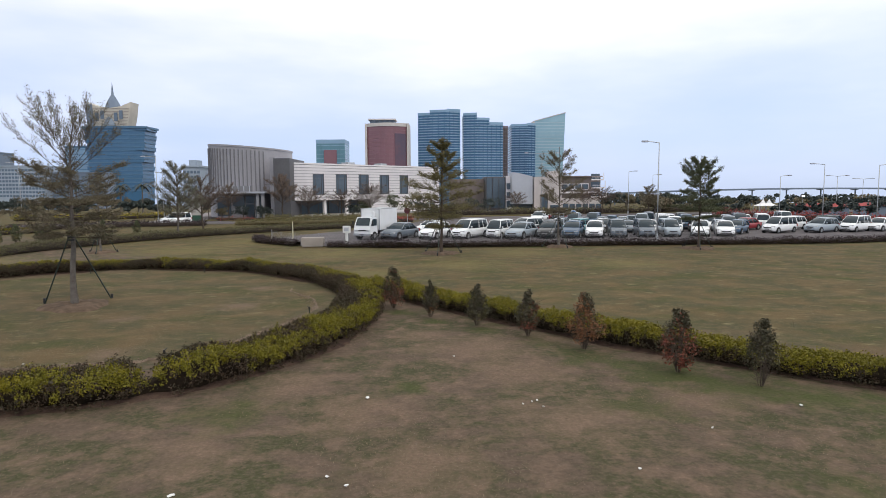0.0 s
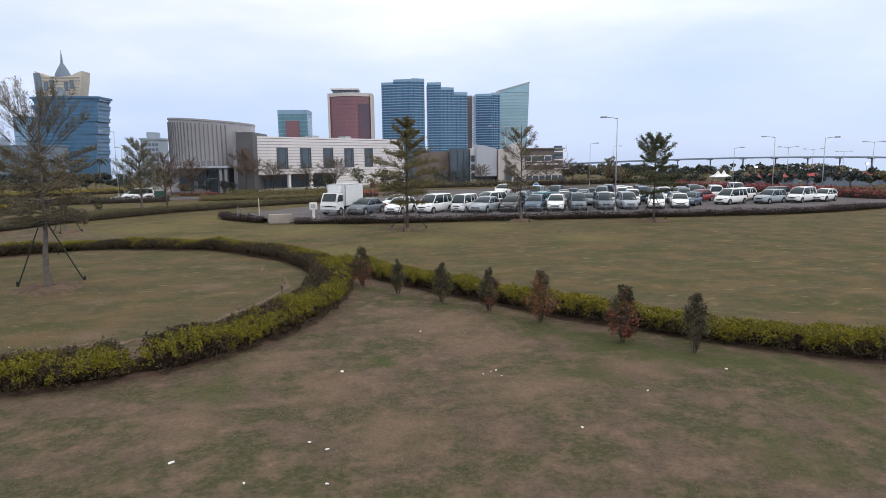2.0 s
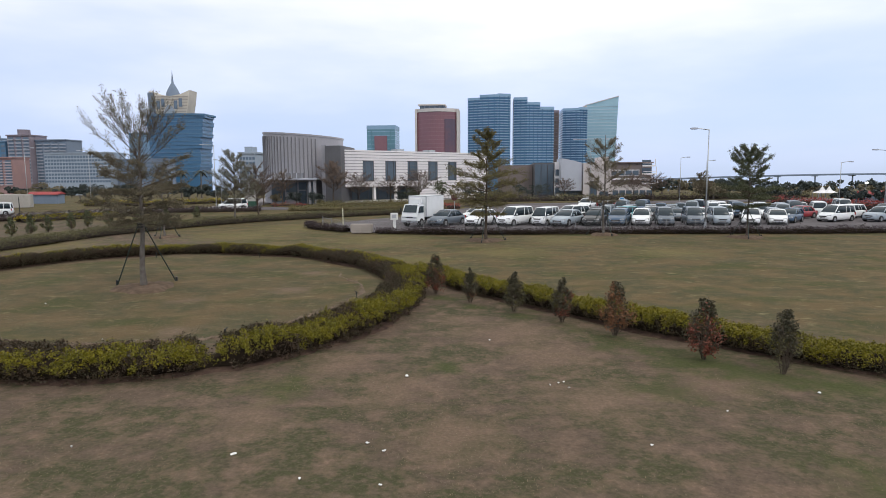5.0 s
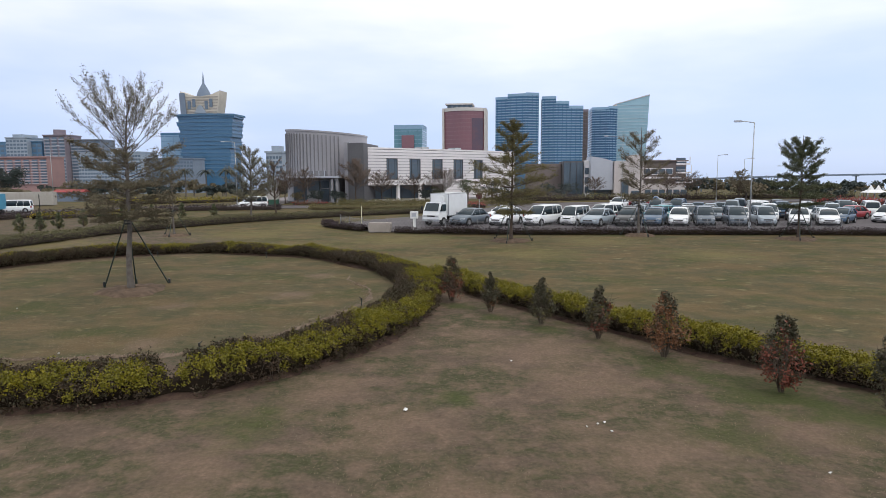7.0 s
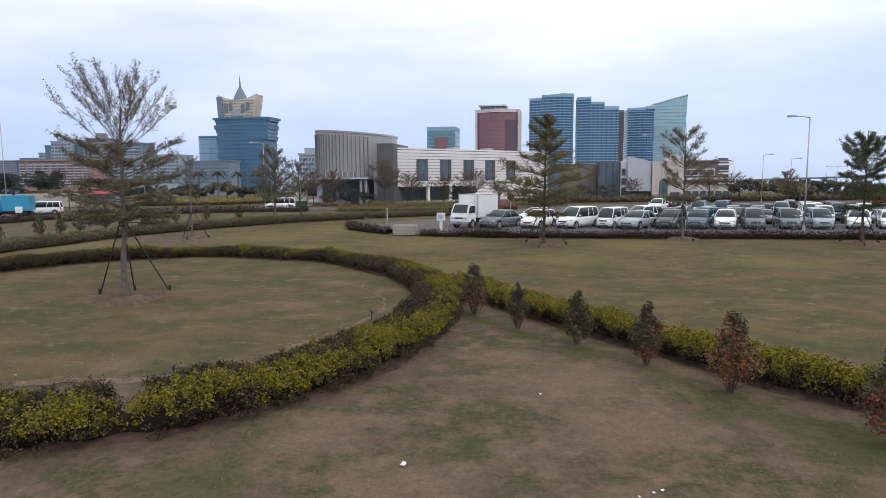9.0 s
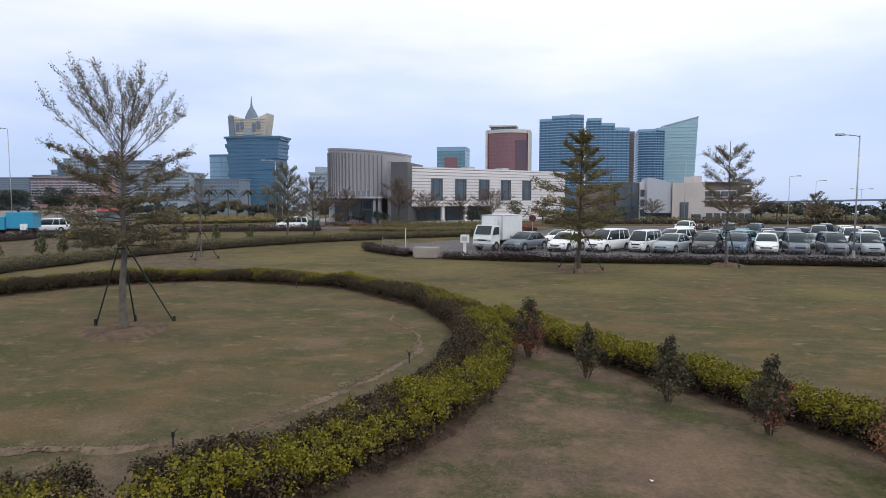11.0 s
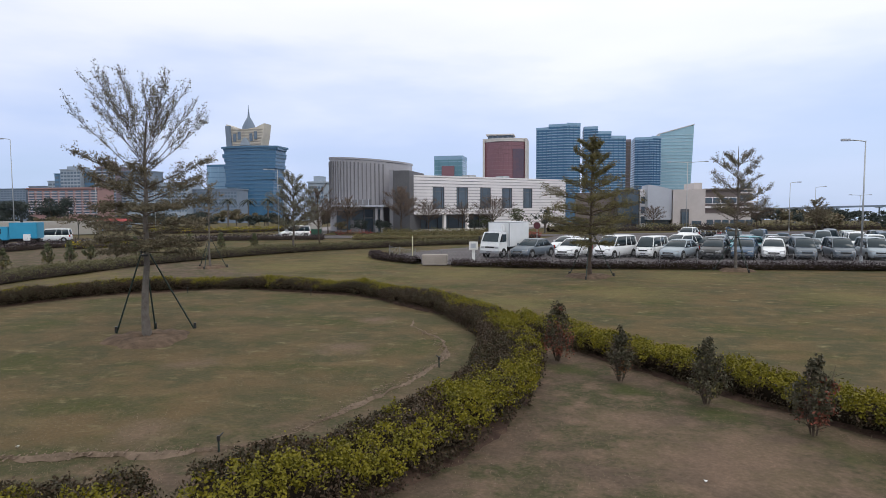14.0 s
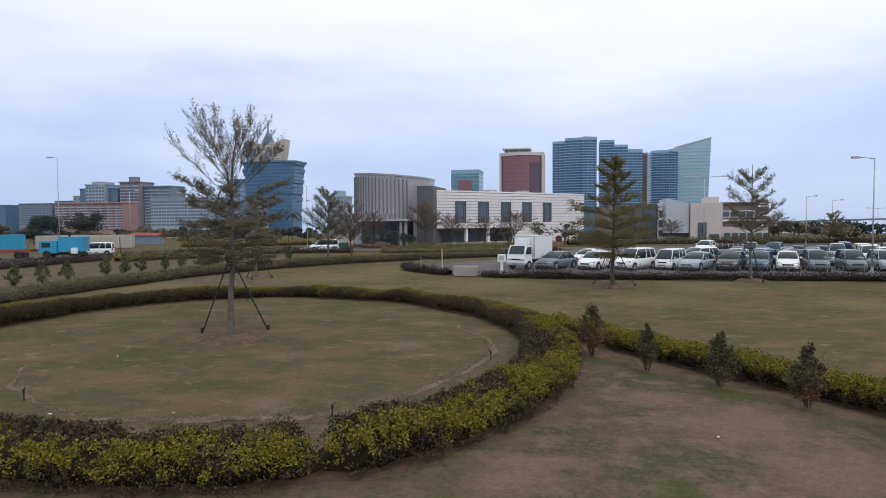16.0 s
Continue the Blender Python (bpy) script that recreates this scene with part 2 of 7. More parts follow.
LEAF_SHRUB = leafy("deep_green_leaves", (0.062, 0.058, 0.034), (0.044, 0.045, 0.026), (0.098, 0.080, 0.048))
LEAF_RUST = leafy("rust_brown_leaves", (0.20, 0.098, 0.046), (0.13, 0.080, 0.045), (0.25, 0.100, 0.046))
# far leaves: green lifted towards blue-grey to paint in the haze of distance
LEAF_FAR = leafy("hazed_green_leaves", (0.046, 0.060, 0.055), (0.038, 0.050, 0.050), (0.062, 0.075, 0.066))
LEAF_RED = leafy("russet_leaves", (0.19, 0.060, 0.038), (0.13, 0.060, 0.036), (0.23, 0.058, 0.040))
# hedge cores: shade among the leaves is painted in as a dark colour
CORE = material("hedge_shade_core", (0.018, 0.014, 0.010), (0.030, 0.022, 0.015), 6, 0.95, spec=0.05)
CORE_FAR = material("thin_hedge_shade_core", (0.040, 0.032, 0.030), (0.055, 0.044, 0.036), 5, 0.95, spec=0.05)
GALV = material("galvanised_steel", (0.42, 0.44, 0.46), (0.34, 0.36, 0.38), 3, 0.5, 0.5)
WHITE_PAINT = material("white_paint", (0.80, 0.80, 0.79), (0.72, 0.72, 0.71), 1.2, 0.5)
BLACK = material("black_plastic", (0.02, 0.02, 0.022), (0.03, 0.03, 0.03), 4, 0.5)


# ---- building helpers ----
def box(bm, x0, x1, y0, y1, z0, z1, bevel=0.0):
    vs = [bm.verts.new((x, y, z)) for z in (z0, z1) for x, y in ((x0, y0), (x1, y0), (x1, y1), (x0, y1))]
    fs = [bm.faces.new([vs[i] for i in q]) for q in ((3, 2, 1, 0), (4, 5, 6, 7), (0, 1, 5, 4), (1, 2, 6, 5), (2, 3, 7, 6), (3, 0, 4, 7))]
    if bevel:
        bmesh.ops.bevel(bm, geom=list({e for f in fs for e in f.edges}), offset=bevel, segments=2, affect="EDGES")
    return vs


def prism(bm, pts, z0, z1, top=None):
    """Upright prism on the outline pts (counter-clockwise); top: another outline for its upper end."""
    top = top or pts
    a, b = [bm.verts.new((x, y, z0)) for x, y in pts], [bm.verts.new((x, y, z1)) for x, y in top]
    n = len(pts)
    for i in range(n):
        bm.faces.new((a[i], a[(i + 1) % n], b[(i + 1) % n], b[i]))
    bm.faces.new(b)
    bm.faces.new(a[::-1])
    return a, b


def rod(bm, p, q, r0, r1=None, seg=8):
    p, q, r1 = Vector(p), Vector(q), r0 if r1 is None else r1
    d = (q - p).normalized()
    s = d.orthogonal().normalized()
    t = d.cross(s)
    rings = []
    for c, r in ((p, r0), (q, r1)):
        rings.append([bm.verts.new(c + r * (math.cos(k * math.tau / seg) * s + math.sin(k * math.tau / seg) * t)) for k in range(seg)])
    for k in range(seg):
        bm.faces.new((rings[0][k], rings[0][(k + 1) % seg], rings[1][(k + 1) % seg], rings[1][k]))
    bm.faces.new(rings[0][::-1])
    bm.faces.new(rings[1])


def finish(bm, name, mat, smooth=False):
    me = bpy.data.meshes.new(name)
    bmesh.ops.recalc_face_normals(bm, faces=bm.faces)
    bm.to_mesh(me)
    bm.free()
    me.materials.append(mat)
    if smooth:
        me.shade_smooth()
    return me


def part(name, bm, mat, parent, label="", smooth=False):
    me = bm if isinstance(bm, bpy.types.Mesh) else finish(bm, name, mat, smooth)
    ob = new(name, me)
    ob.parent = parent
    if label:
        tagged(ob, label)
    return ob


def thing(name, label, category, m=None, group="", kind=""):
    ob = new(name)
    ob.empty_display_size = 0.2
    tagged(ob, label, category, group, kind)
    if m is not None:
        ob.matrix_basis = m
    return ob


def solid(name, bm, mat, label, category, m=None, group="", kind="", smooth=False):
    ob = new(name, finish(bm, name, mat, smooth))
    tagged(ob, label, category, group, kind)
    if m is not None:
        ob.matrix_basis = m
    return ob


def arrays(name, verts, faces, mat):
    """Mesh from numpy arrays of vertices and of quads."""
    me = bpy.data.meshes.new(name)
    verts, faces = np.asarray(verts, np.float32), np.asarray(faces, np.int32)
    me.vertices.add(len(verts))
    me.vertices.foreach_set("co", verts.ravel())
    me.loops.add(faces.size)
    me.loops.foreach_set("vertex_index", faces.ravel())
    me.polygons.add(len(faces))
    me.polygons.foreach_set("loop_start", np.arange(len(faces), dtype=np.int32) * faces.shape[1])
    me.update(calc_edges=True)
    me.materials.append(mat)
    return me


def leaves(name, centres, size, mat, spread=0.35, droop=0.0, aspect=0.5):
    """One folded leaf, of two quads, at each centre, turned at random."""
    n = len(centres)
    a, el = rng.uniform(0, math.tau, n), rng.normal(-droop, 0.7, n)
    d = np.stack([np.cos(a) * np.cos(el), np.sin(a) * np.cos(el), np.sin(el)], 1)
    s = np.cross(d, rng.normal(size=(n, 3)))
    s /= np.linalg.norm(s, axis=1)[:, None] + 1e-9
    u = np.cross(s, d)
    L = size * rng.uniform(1 - spread, 1 + spread, n)[:, None]
    w = L * aspect
    c = np.asarray(centres)
    v = np.stack([c - d * L / 2, c + s * w / 2 - u * w * 0.2, c + d * L / 2, c - s * w / 2 - u * w * 0.2], 1).reshape(-1, 3)
    f = np.arange(n)[:, None] * 4 + np.array([[0, 1, 2, 3]])
    return arrays(name, v, f, mat)


def ribbon(pts, closed=False, step=0.25):
    """Evenly spaced points, and their sideways directions, along a smooth line through pts."""
    p = np.array(pts, float)
    n = len(p)
    out = []
    for i in range(n if closed else n - 1):
        q = [p[(i + k) % n] if closed else p[min(max(i + k, 0), n - 1)] for k in (-1, 0, 1, 2)]
        m = max(2, int(np.linalg.norm(q[2] - q[1]) / step))
        for k in range(m):
            t = k / m
            out.append(0.5 * (2 * q[1] + (q[2] - q[0]) * t + (2 * q[0] - 5 * q[1] + 4 * q[2] - q[3]) * t * t + (3 * q[1] - q[0] - 3 * q[2] + q[3]) * t ** 3))
    if not closed:
        out.append(p[-1])
    out = np.array(out)
    d = (np.roll(out, -1, 0) - np.roll(out, 1, 0)) if closed else np.gradient(out, axis=0)
    d /= np.linalg.norm(d, axis=1)[:, None] + 1e-9
    return out, np.stack([d[:, 1], -d[:, 0]], 1)


def sheet(name, pts, half, z, mat, label, category, rag=0.0, kind="structure", closed=False, step=0.5):
    """A flat strip with a little thickness along pts."""
    c, s = ribbon(pts, closed, step)
    n = len(c)
    h1, h2 = half * (1 + rag * rng.normal(size=n)), half * (1 + rag * rng.normal(size=n))
    l, r = c - s * h1[:, None], c + s * h2[:, None]
    v = np.concatenate([np.c_[l, np.full(n, -0.02)], np.c_[l, np.full(n, z)], np.c_[r, np.full(n, z)], np.c_[r, np.full(n, -0.02)]])
    m = n if closed else n - 1
    i = np.arange(m)
    j = (i + 1) % n
    f = np.concatenate([np.stack([i + k * n, j + k * n, j + (k + 1) * n, i + (k + 1) * n], 1) for k in range(3)])
    ob = new(name, arrays(name, v, f[:, ::-1], mat))
    return tagged(ob, label, category, "", kind)


# ---- ground ----
def fall(x, y):
    """The land sinks gently towards the shore, 140 m and more away."""
    return -0.0205 * max(0.0, math.hypot(x, y) - 140)


def ground_sheet():
    """One sheet to the horizon, with finer and gently uneven cells under the lawns."""
    def axis(lo, hi, step, far):
        core = np.arange(lo, hi + 1e-6, step)
        grow = [step * 1.35 ** k for k in range(1, 40)]
        a, b = [], []
        x = lo
        for g in grow:
            x -= g
            a.append(max(x, -far))
            if x < -far:
                break
        x = hi
        for g in grow:
            x += g
            b.append(min(x, far))
            if x > far:
                break
        return np.concatenate([a[::-1], core, b])
    xs, ys = axis(-40, 40, 0.5, 2500), axis(-6, 60, 0.5, 2500)
    gx, gy = np.meshgrid(xs, ys)
    gz = 0.018 * np.sin(gx * 0.9 + 1.3 * np.sin(gy * 0.5)) + 0.016 * np.sin(gy * 1.1 + 0.7 * gx) - 0.04
    near = (np.abs(gx) < 41) & (gy > -7) & (gy < 46)
    gz = np.where(near, gz, -0.045)
    gz += np.array([[fall(x, y) for x, y in zip(r1, r2)] for r1, r2 in zip(gx, gy)])
    v = np.stack([gx, gy, gz], -1).reshape(-1, 3)
    w = len(xs)
    i = (np.arange(len(ys) - 1)[:, None] * w + np.arange(w - 1)[None]).ravel()
    me = arrays("ground", v, np.stack([i, i + 1, i + 1 + w, i + w], 1), GRASS)
    me.shade_smooth()
    return tagged(new("ground", me), "worn green and brown winter lawn over level ground", "lawn", "", "structure")


ground_sheet()


def outline_sheet(name, pts, z, mat, label, category, kind="structure"):
    bm = bmesh.new()
    prism(bm, pts, -0.1, z)
    return solid(name, bm, mat, label, category, kind=kind)


# ---- hedges ----
def wavy(n, reach, amount, closed=False):
    """Smooth random numbers along a line."""
    k = max(3, int(n / reach))
    a = rng.normal(size=k)
    x = np.linspace(0, k, n, endpoint=False) if closed else np.linspace(0, k - 1, n)
    i = np.floor(x).astype(int)
    t = x - i
    t = t * t * (3 - 2 * t)
    return amount * (a[i % k] * (1 - t) + a[(i + 1) % k] * t)


def hedge(name, pts, half, height, mats, label, density=420, size=0.09, closed=False, gaps=(), patch=0.5, bare=0.14, base=0.0, core=CORE, shift=0.0, tuft=1, low_end=(0, 1, 0)):
    """A clipped hedge: woody stems, a core darkened for shade, and leaves over sides and top. mats: leaves to the left
    and to the right of the line.
    """
    c, s = ribbon(pts, closed, 0.2)
    n = len(c)
    hz = height + wavy(n, 9, 0.05, closed) + wavy(n, 3, 0.035, closed)
    hz *= 1 - low_end[2] * np.clip((c[:, 1] - low_end[0]) / (low_end[1] - low_end[0]), 0, 1)
    hw = half * (1 + wavy(n, 7, 0.08, closed) + wavy(n, 2.5, 0.05, closed))
    open_at = np.ones(n)
    for gx, gy, gr in gaps:
        d = np.hypot(c[:, 0] - gx, c[:, 1] - gy)
        open_at = np.minimum(open_at, np.clip(d / gr, 0.12, 1))
    hz, hw = hz * (0.35 + 0.65 * open_at), hw * (0.5 + 0.5 * open_at)
    root = thing(name, label, "hedge")
    # inside: solid core whose dark colour stands for the shade between leaves
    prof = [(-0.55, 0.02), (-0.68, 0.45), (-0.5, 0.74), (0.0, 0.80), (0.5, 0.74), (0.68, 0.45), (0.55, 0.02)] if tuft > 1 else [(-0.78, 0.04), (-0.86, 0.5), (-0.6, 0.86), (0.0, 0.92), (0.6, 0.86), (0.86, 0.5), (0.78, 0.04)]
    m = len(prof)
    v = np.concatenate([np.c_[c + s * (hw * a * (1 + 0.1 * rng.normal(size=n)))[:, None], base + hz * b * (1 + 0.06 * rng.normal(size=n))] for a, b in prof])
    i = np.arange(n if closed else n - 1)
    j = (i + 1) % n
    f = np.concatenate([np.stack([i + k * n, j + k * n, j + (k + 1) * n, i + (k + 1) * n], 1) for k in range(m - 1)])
    inside = part("hedge_shade_core", arrays("hedge_shade_core", v, f[:, ::-1], core), None, root)
    # leaves
    length = np.linalg.norm(np.diff(c, axis=0), axis=1).sum()
    total = int(length * (2 * half + 2 * height) * density / tuft)
    k = rng.integers(0, n, total)
    u = rng.uniform(0, 2 * half + 2 * height, total)
    side = np.where(u < height, -1, np.where(u > height + 2 * half, 1, 0))
    lat = np.where(side == 0, (u - height) / half - 1, side * 1.0)
    up = np.where(side == -1, u / height, np.where(side == 1, (u - height - 2 * half) / height, 1.0))
    up = np.where(side != 0, bare + (1 - bare) * up ** 0.8, up)
    round_off = np.clip((np.abs(lat) - 0.72) / 0.28, 0, 1) * np.clip((up - 0.7) / 0.3, 0, 1)
    lat, up = lat * (1 - 0.12 * round_off), up * (1 - 0.12 * round_off)
    px, py = c[k, 0] + lat * half * s[k, 0], c[k, 1] + lat * half * s[k, 1]
    lump = np.sin(7.3 * px + 2.1 * np.sin(5.1 * py)) * np.sin(6.7 * py + 1.7 * np.sin(4.3 * px + 3 * up)) + 0.5 * np.sin(17 * px + 9 * up) * np.sin(15 * py)
    clump = np.sin(2.3 * px + 1.9 * np.sin(1.7 * py + 2)) * np.sin(2.6 * py + 1.5 * np.sin(1.9 * px))
    inward = 1 - np.abs(rng.normal(0, 0.09, total)) + 0.03 + 0.12 * lump + 0.05 * clump
    along = rng.uniform(-0.11, 0.11, total)
    tang = np.stack([-s[:, 1], s[:, 0]], 1)
    xy = c[k] + s[k] * (lat * hw[k] * np.where(side != 0, inward, 1))[:, None] + tang[k] * along[:, None]
    z = base + up * hz[k] * np.where(side == 0, inward, 1) + rng.normal(0, 0.02, total)
    pos = np.c_[xy, np.maximum(z, 0.03)]
    keep = rng.uniform(size=total) < open_at[k] * (0.62 + 0.38 * np.clip((up - bare) / 0.45, 0, 1)) * np.clip(0.95 + 0.55 * lump, 0.25, 1)
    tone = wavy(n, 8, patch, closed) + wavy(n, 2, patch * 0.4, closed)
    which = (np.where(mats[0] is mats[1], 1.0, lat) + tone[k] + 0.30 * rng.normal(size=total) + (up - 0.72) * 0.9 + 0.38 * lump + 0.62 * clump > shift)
    # on the clipped hedges, low sides and hollows take dark leaves as painted shade
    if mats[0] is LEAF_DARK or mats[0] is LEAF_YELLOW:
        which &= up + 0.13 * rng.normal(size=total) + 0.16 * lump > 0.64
    # every tuft is a spray of leaves of one tone
    out = np.c_[s[k] * (lat * np.abs(lat))[:, None], 0.25 + 0.75 * up]
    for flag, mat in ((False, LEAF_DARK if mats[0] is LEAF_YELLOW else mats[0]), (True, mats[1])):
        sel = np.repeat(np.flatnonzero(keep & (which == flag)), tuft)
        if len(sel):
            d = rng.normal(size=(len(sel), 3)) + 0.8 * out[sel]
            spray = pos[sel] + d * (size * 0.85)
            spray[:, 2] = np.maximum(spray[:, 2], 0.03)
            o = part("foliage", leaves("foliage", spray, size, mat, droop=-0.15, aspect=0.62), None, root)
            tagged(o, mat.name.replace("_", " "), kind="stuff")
    # stems at the foot
    q = rng.integers(0, n, int(length * 7))
    lat = rng.uniform(-0.95, 0.95, len(q))
    foot = np.c_[c[q] + s[q] * (lat * hw[q])[:, None], np.full(len(q), base)]
    tip = foot + np.c_[rng.normal(0, 0.09, (len(q), 2)), hz[q] * rng.uniform(0.5, 1.02, len(q))]
    o = part("stem_work", sticks("stem_work", foot, tip, 0.011, 0.005, TWIG), None, root)
    tagged(o, "bare brown woody stems", kind="stuff")
    return root


def sticks(name, a, b, r0, r1, mat, seg=4):
    """Thin tapered rods from the points a to the points b."""
    a, b = np.asarray(a, float), np.asarray(b, float)
    n = len(a)
    r0, r1 = np.broadcast_to(r0, n), np.broadcast_to(r1, n)
    d = b - a
    d /= np.linalg.norm(d, axis=1)[:, None] + 1e-9
    s = np.cross(d, np.where(np.abs(d[:, 2:3]) > 0.9, [[1.0, 0, 0]], [[0, 0, 1.0]]))
    s /= np.linalg.norm(s, axis=1)[:, None] + 1e-9
    t = np.cross(d, s)
    v = []
    for e, r in ((a, r0), (b, r1)):
        for k in range(seg):
            w = k * math.tau / seg
            v.append(e + (r[:, None]) * (math.cos(w) * s + math.sin(w) * t))
    v = np.stack(v, 1).reshape(-1, 3)
    o = np.arange(n)[:, None] * (2 * seg)
    f = np.concatenate([o + np.array([[k, (k + 1) % seg, seg + (k + 1) % seg, seg + k]]) for k in range(seg)])
    return arrays(name, v, f, mat)


def soil_strip(pts, half, label, closed=False):
    """A low bank of loose soil that fades into the grass at uneven edges."""
    c, d = ribbon(pts, closed, 0.2)
    n = len(c)
    rows = []
    for a, z in ((-1.0, -0.10), (-0.8, -0.035), (0.0, 0.02), (0.8, -0.035), (1.0, -0.10)):
        w = half * a * (1 + wavy(n, 4, 0.08, closed) + wavy(n, 1.6, 0.06, closed))
        rows.append(np.c_[c + d * w[:, None], z + 0.010 * rng.normal(size=n)])
    i = np.arange(n if closed else n - 1)
    j = (i + 1) % n
    f = np.concatenate([np.stack([i + k * n, j + k * n, j + (k + 1) * n, i + (k + 1) * n], 1) for k in range(4)])
    return tagged(new("hedge_soil", arrays("hedge_soil", np.concatenate(rows), f[:, ::-1], LITTER_SOIL)), label, "soil", "", "structure")


# middle of the round hedge, counter-clockwise from its far side
ring_line = [(-11.2, 35.6), (-15.0, 36.7), (-18.5, 36.7), (-21.9, 35.1), (-24.4, 32.4), (-25.6, 29.0), (-25.7, 24.8), (-24.0, 20.3), (-21.0, 16.8), (-17.5, 14.6), (-13.9, 13.5), (-12.1, 13.0), (-10.0, 12.9), (-8.4, 13.25), (-7.0, 13.85),
             (-6.0, 14.5), (-5.25, 15.5), (-4.65, 16.5), (-3.95, 18.05), (-3.4, 19.8), (-3.2, 21.6), (-3.25, 23.55), (-3.4, 25.2), (-3.8, 26.8), (-4.3, 28.1), (-5.6, 30.4), (-7.6, 32.9)]
long_line = [(-3.3, 27.8), (-2.4, 26.9), (-0.9, 25.2), (0.62, 23.25), (2.4, 21.2), (4.0, 19.5), (5.4, 18.0), (6.55, 16.95), (7.6, 15.95), (8.6, 15.2), (10.1, 14.2), (13.0, 12.6), (17.0, 10.6), (22.0, 8.4)]
soil_strip(ring_line, 0.86, "dark red-brown soil and fallen leaves under the round hedge", True)
soil_strip(long_line, 0.62, "dark red-brown soil and fallen leaves under the long hedge")
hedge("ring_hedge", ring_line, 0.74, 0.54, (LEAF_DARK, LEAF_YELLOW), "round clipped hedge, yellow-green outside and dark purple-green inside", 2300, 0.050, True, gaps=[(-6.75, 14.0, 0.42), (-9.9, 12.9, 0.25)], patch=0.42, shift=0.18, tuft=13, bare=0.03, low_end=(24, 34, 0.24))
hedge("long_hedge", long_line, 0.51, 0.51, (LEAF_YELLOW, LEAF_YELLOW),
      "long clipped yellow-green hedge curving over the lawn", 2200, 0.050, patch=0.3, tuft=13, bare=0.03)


# ---- shrubs ----
def shrub(name, x, y, h, w, mat, second, share, label, low=0.16, group="", count=2700, size=0.062, bend=0.0):
    w *= 1.32
    root = thing(name, label, "shrub", pose(x, y, 0, rz=rng.uniform(0, 360)), group)
    n = 11
    a = rng.uniform(0, math.tau, n)
    foot = np.c_[0.05 * np.cos(a), 0.05 * np.sin(a), np.zeros(n)]
    spread = rng.uniform(0.08, 0.30, n) * w
    tip = np.c_[spread * np.cos(a), spread * np.sin(a), rng.uniform(0.45, 0.9, n) * h]
    foot, tip = np.r_[foot, [[0, 0, 0]]], np.r_[tip, [[bend, 0, h * 0.96]]]
    k = 110
    i = rng.integers(0, n + 1, k)
    t = rng.uniform(0.08, 0.95, k)[:, None]
    f2 = foot[i] * (1 - t) + tip[i] * t
    b = rng.uniform(0, math.tau, k)
    t2 = f2 + np.c_[np.cos(b), np.sin(b), rng.uniform(0.2, 0.9, k)] * rng.uniform(0.07, 0.2, k)[:, None] * w
    part("stem_work", sticks("stem_work", np.r_[foot, f2], np.r_[tip, t2], np.r_[np.full(n + 1, 0.010), np.full(k, 0.006)], 0.003, TWIG), None, root)
    # a dozen uneven lobes, narrower to the top
    lobes = 22
    lz = np.linspace(low + 0.1, 0.93, lobes) + rng.normal(0, 0.03, lobes)
    prof = np.clip(np.minimum((lz - low * 0.6) * 3.2, (1.04 - lz) * 1.35), 0.10, 1)
    la = np.arange(lobes) * 2.4 + rng.uniform(0, 1, lobes)
    out = prof * w * rng.uniform(0.16, 0.36, lobes)
    lc = np.c_[np.cos(la) * out + bend * lz, np.sin(la) * out, lz * h]
    lr = 0.10 * h * (0.5 + 0.6 * prof) * rng.uniform(0.75, 1.2, lobes)
    q = rng.integers(0, lobes, count)
    d = rng.normal(size=(count, 3))
    d /= np.linalg.norm(d, axis=1)[:, None]
    p = lc[q] + d * (lr[q] * rng.uniform(0.25, 1.35, count))[:, None] * [1, 1, 1.25]
    p[:, 2] = np.maximum(p[:, 2], 0.05)
    patch = rng.normal(0, 0.28, lobes)[q]
    red = (d[:, 0] * 0.4 + patch + rng.uniform(size=count) * 1.0 - (p[:, 2] / h - 0.25) * 1.5) > (1.0 - 1.4 * share)
    for m, sel in ((mat, ~red), (second, red)):
        if sel.any():
            o = part("foliage", leaves("foliage", p[sel], size, m, droop=0.3), None, root)
            tagged(o, m.name.replace("_", " "), kind="stuff")
    return root


for x, y, h, w, second, share, label, low in (
        (-2.0, 23.8, 1.58, 0.95, LEAF_RED, 0.42, "dark green shrub with red leaves at its foot", 0.05),
        (-0.56, 22.1, 1.25, 0.80, LEAF_RUST, 0.35, "small thin dark shrub, bare and twiggy at its foot", 0.14),
        (1.02, 20.62, 1.40, 0.85, LEAF_OLIVE, 0.15, "slender upright dark green shrub before the hedge", 0.10),
        (2.5, 19.1, 1.40, 0.90, LEAF_RED, 0.18, "bushy dark green shrub, bare at its foot", 0.13),
        (3.86, 17.45, 1.62, 1.08, LEAF_RUST, 0.90, "spired shrub with russet and olive leaves on bare stems", 0.14),
        (5.68, 15.2, 1.60, 1.10, LEAF_RED, 0.50, "broad conical dark shrub with red leaves in its lower half", 0.06),
        (7.15, 14.1, 1.56, 0.85, LEAF_OLIVE, 0.25, "thin upright green shrub on bare pale stems", 0.26)):
    shrub("shrub", x, y, h, w * 1.1, LEAF_SHRUB, second, share, label, low, "row of shrubs along the hedge", int(2700 * w), 0.066)


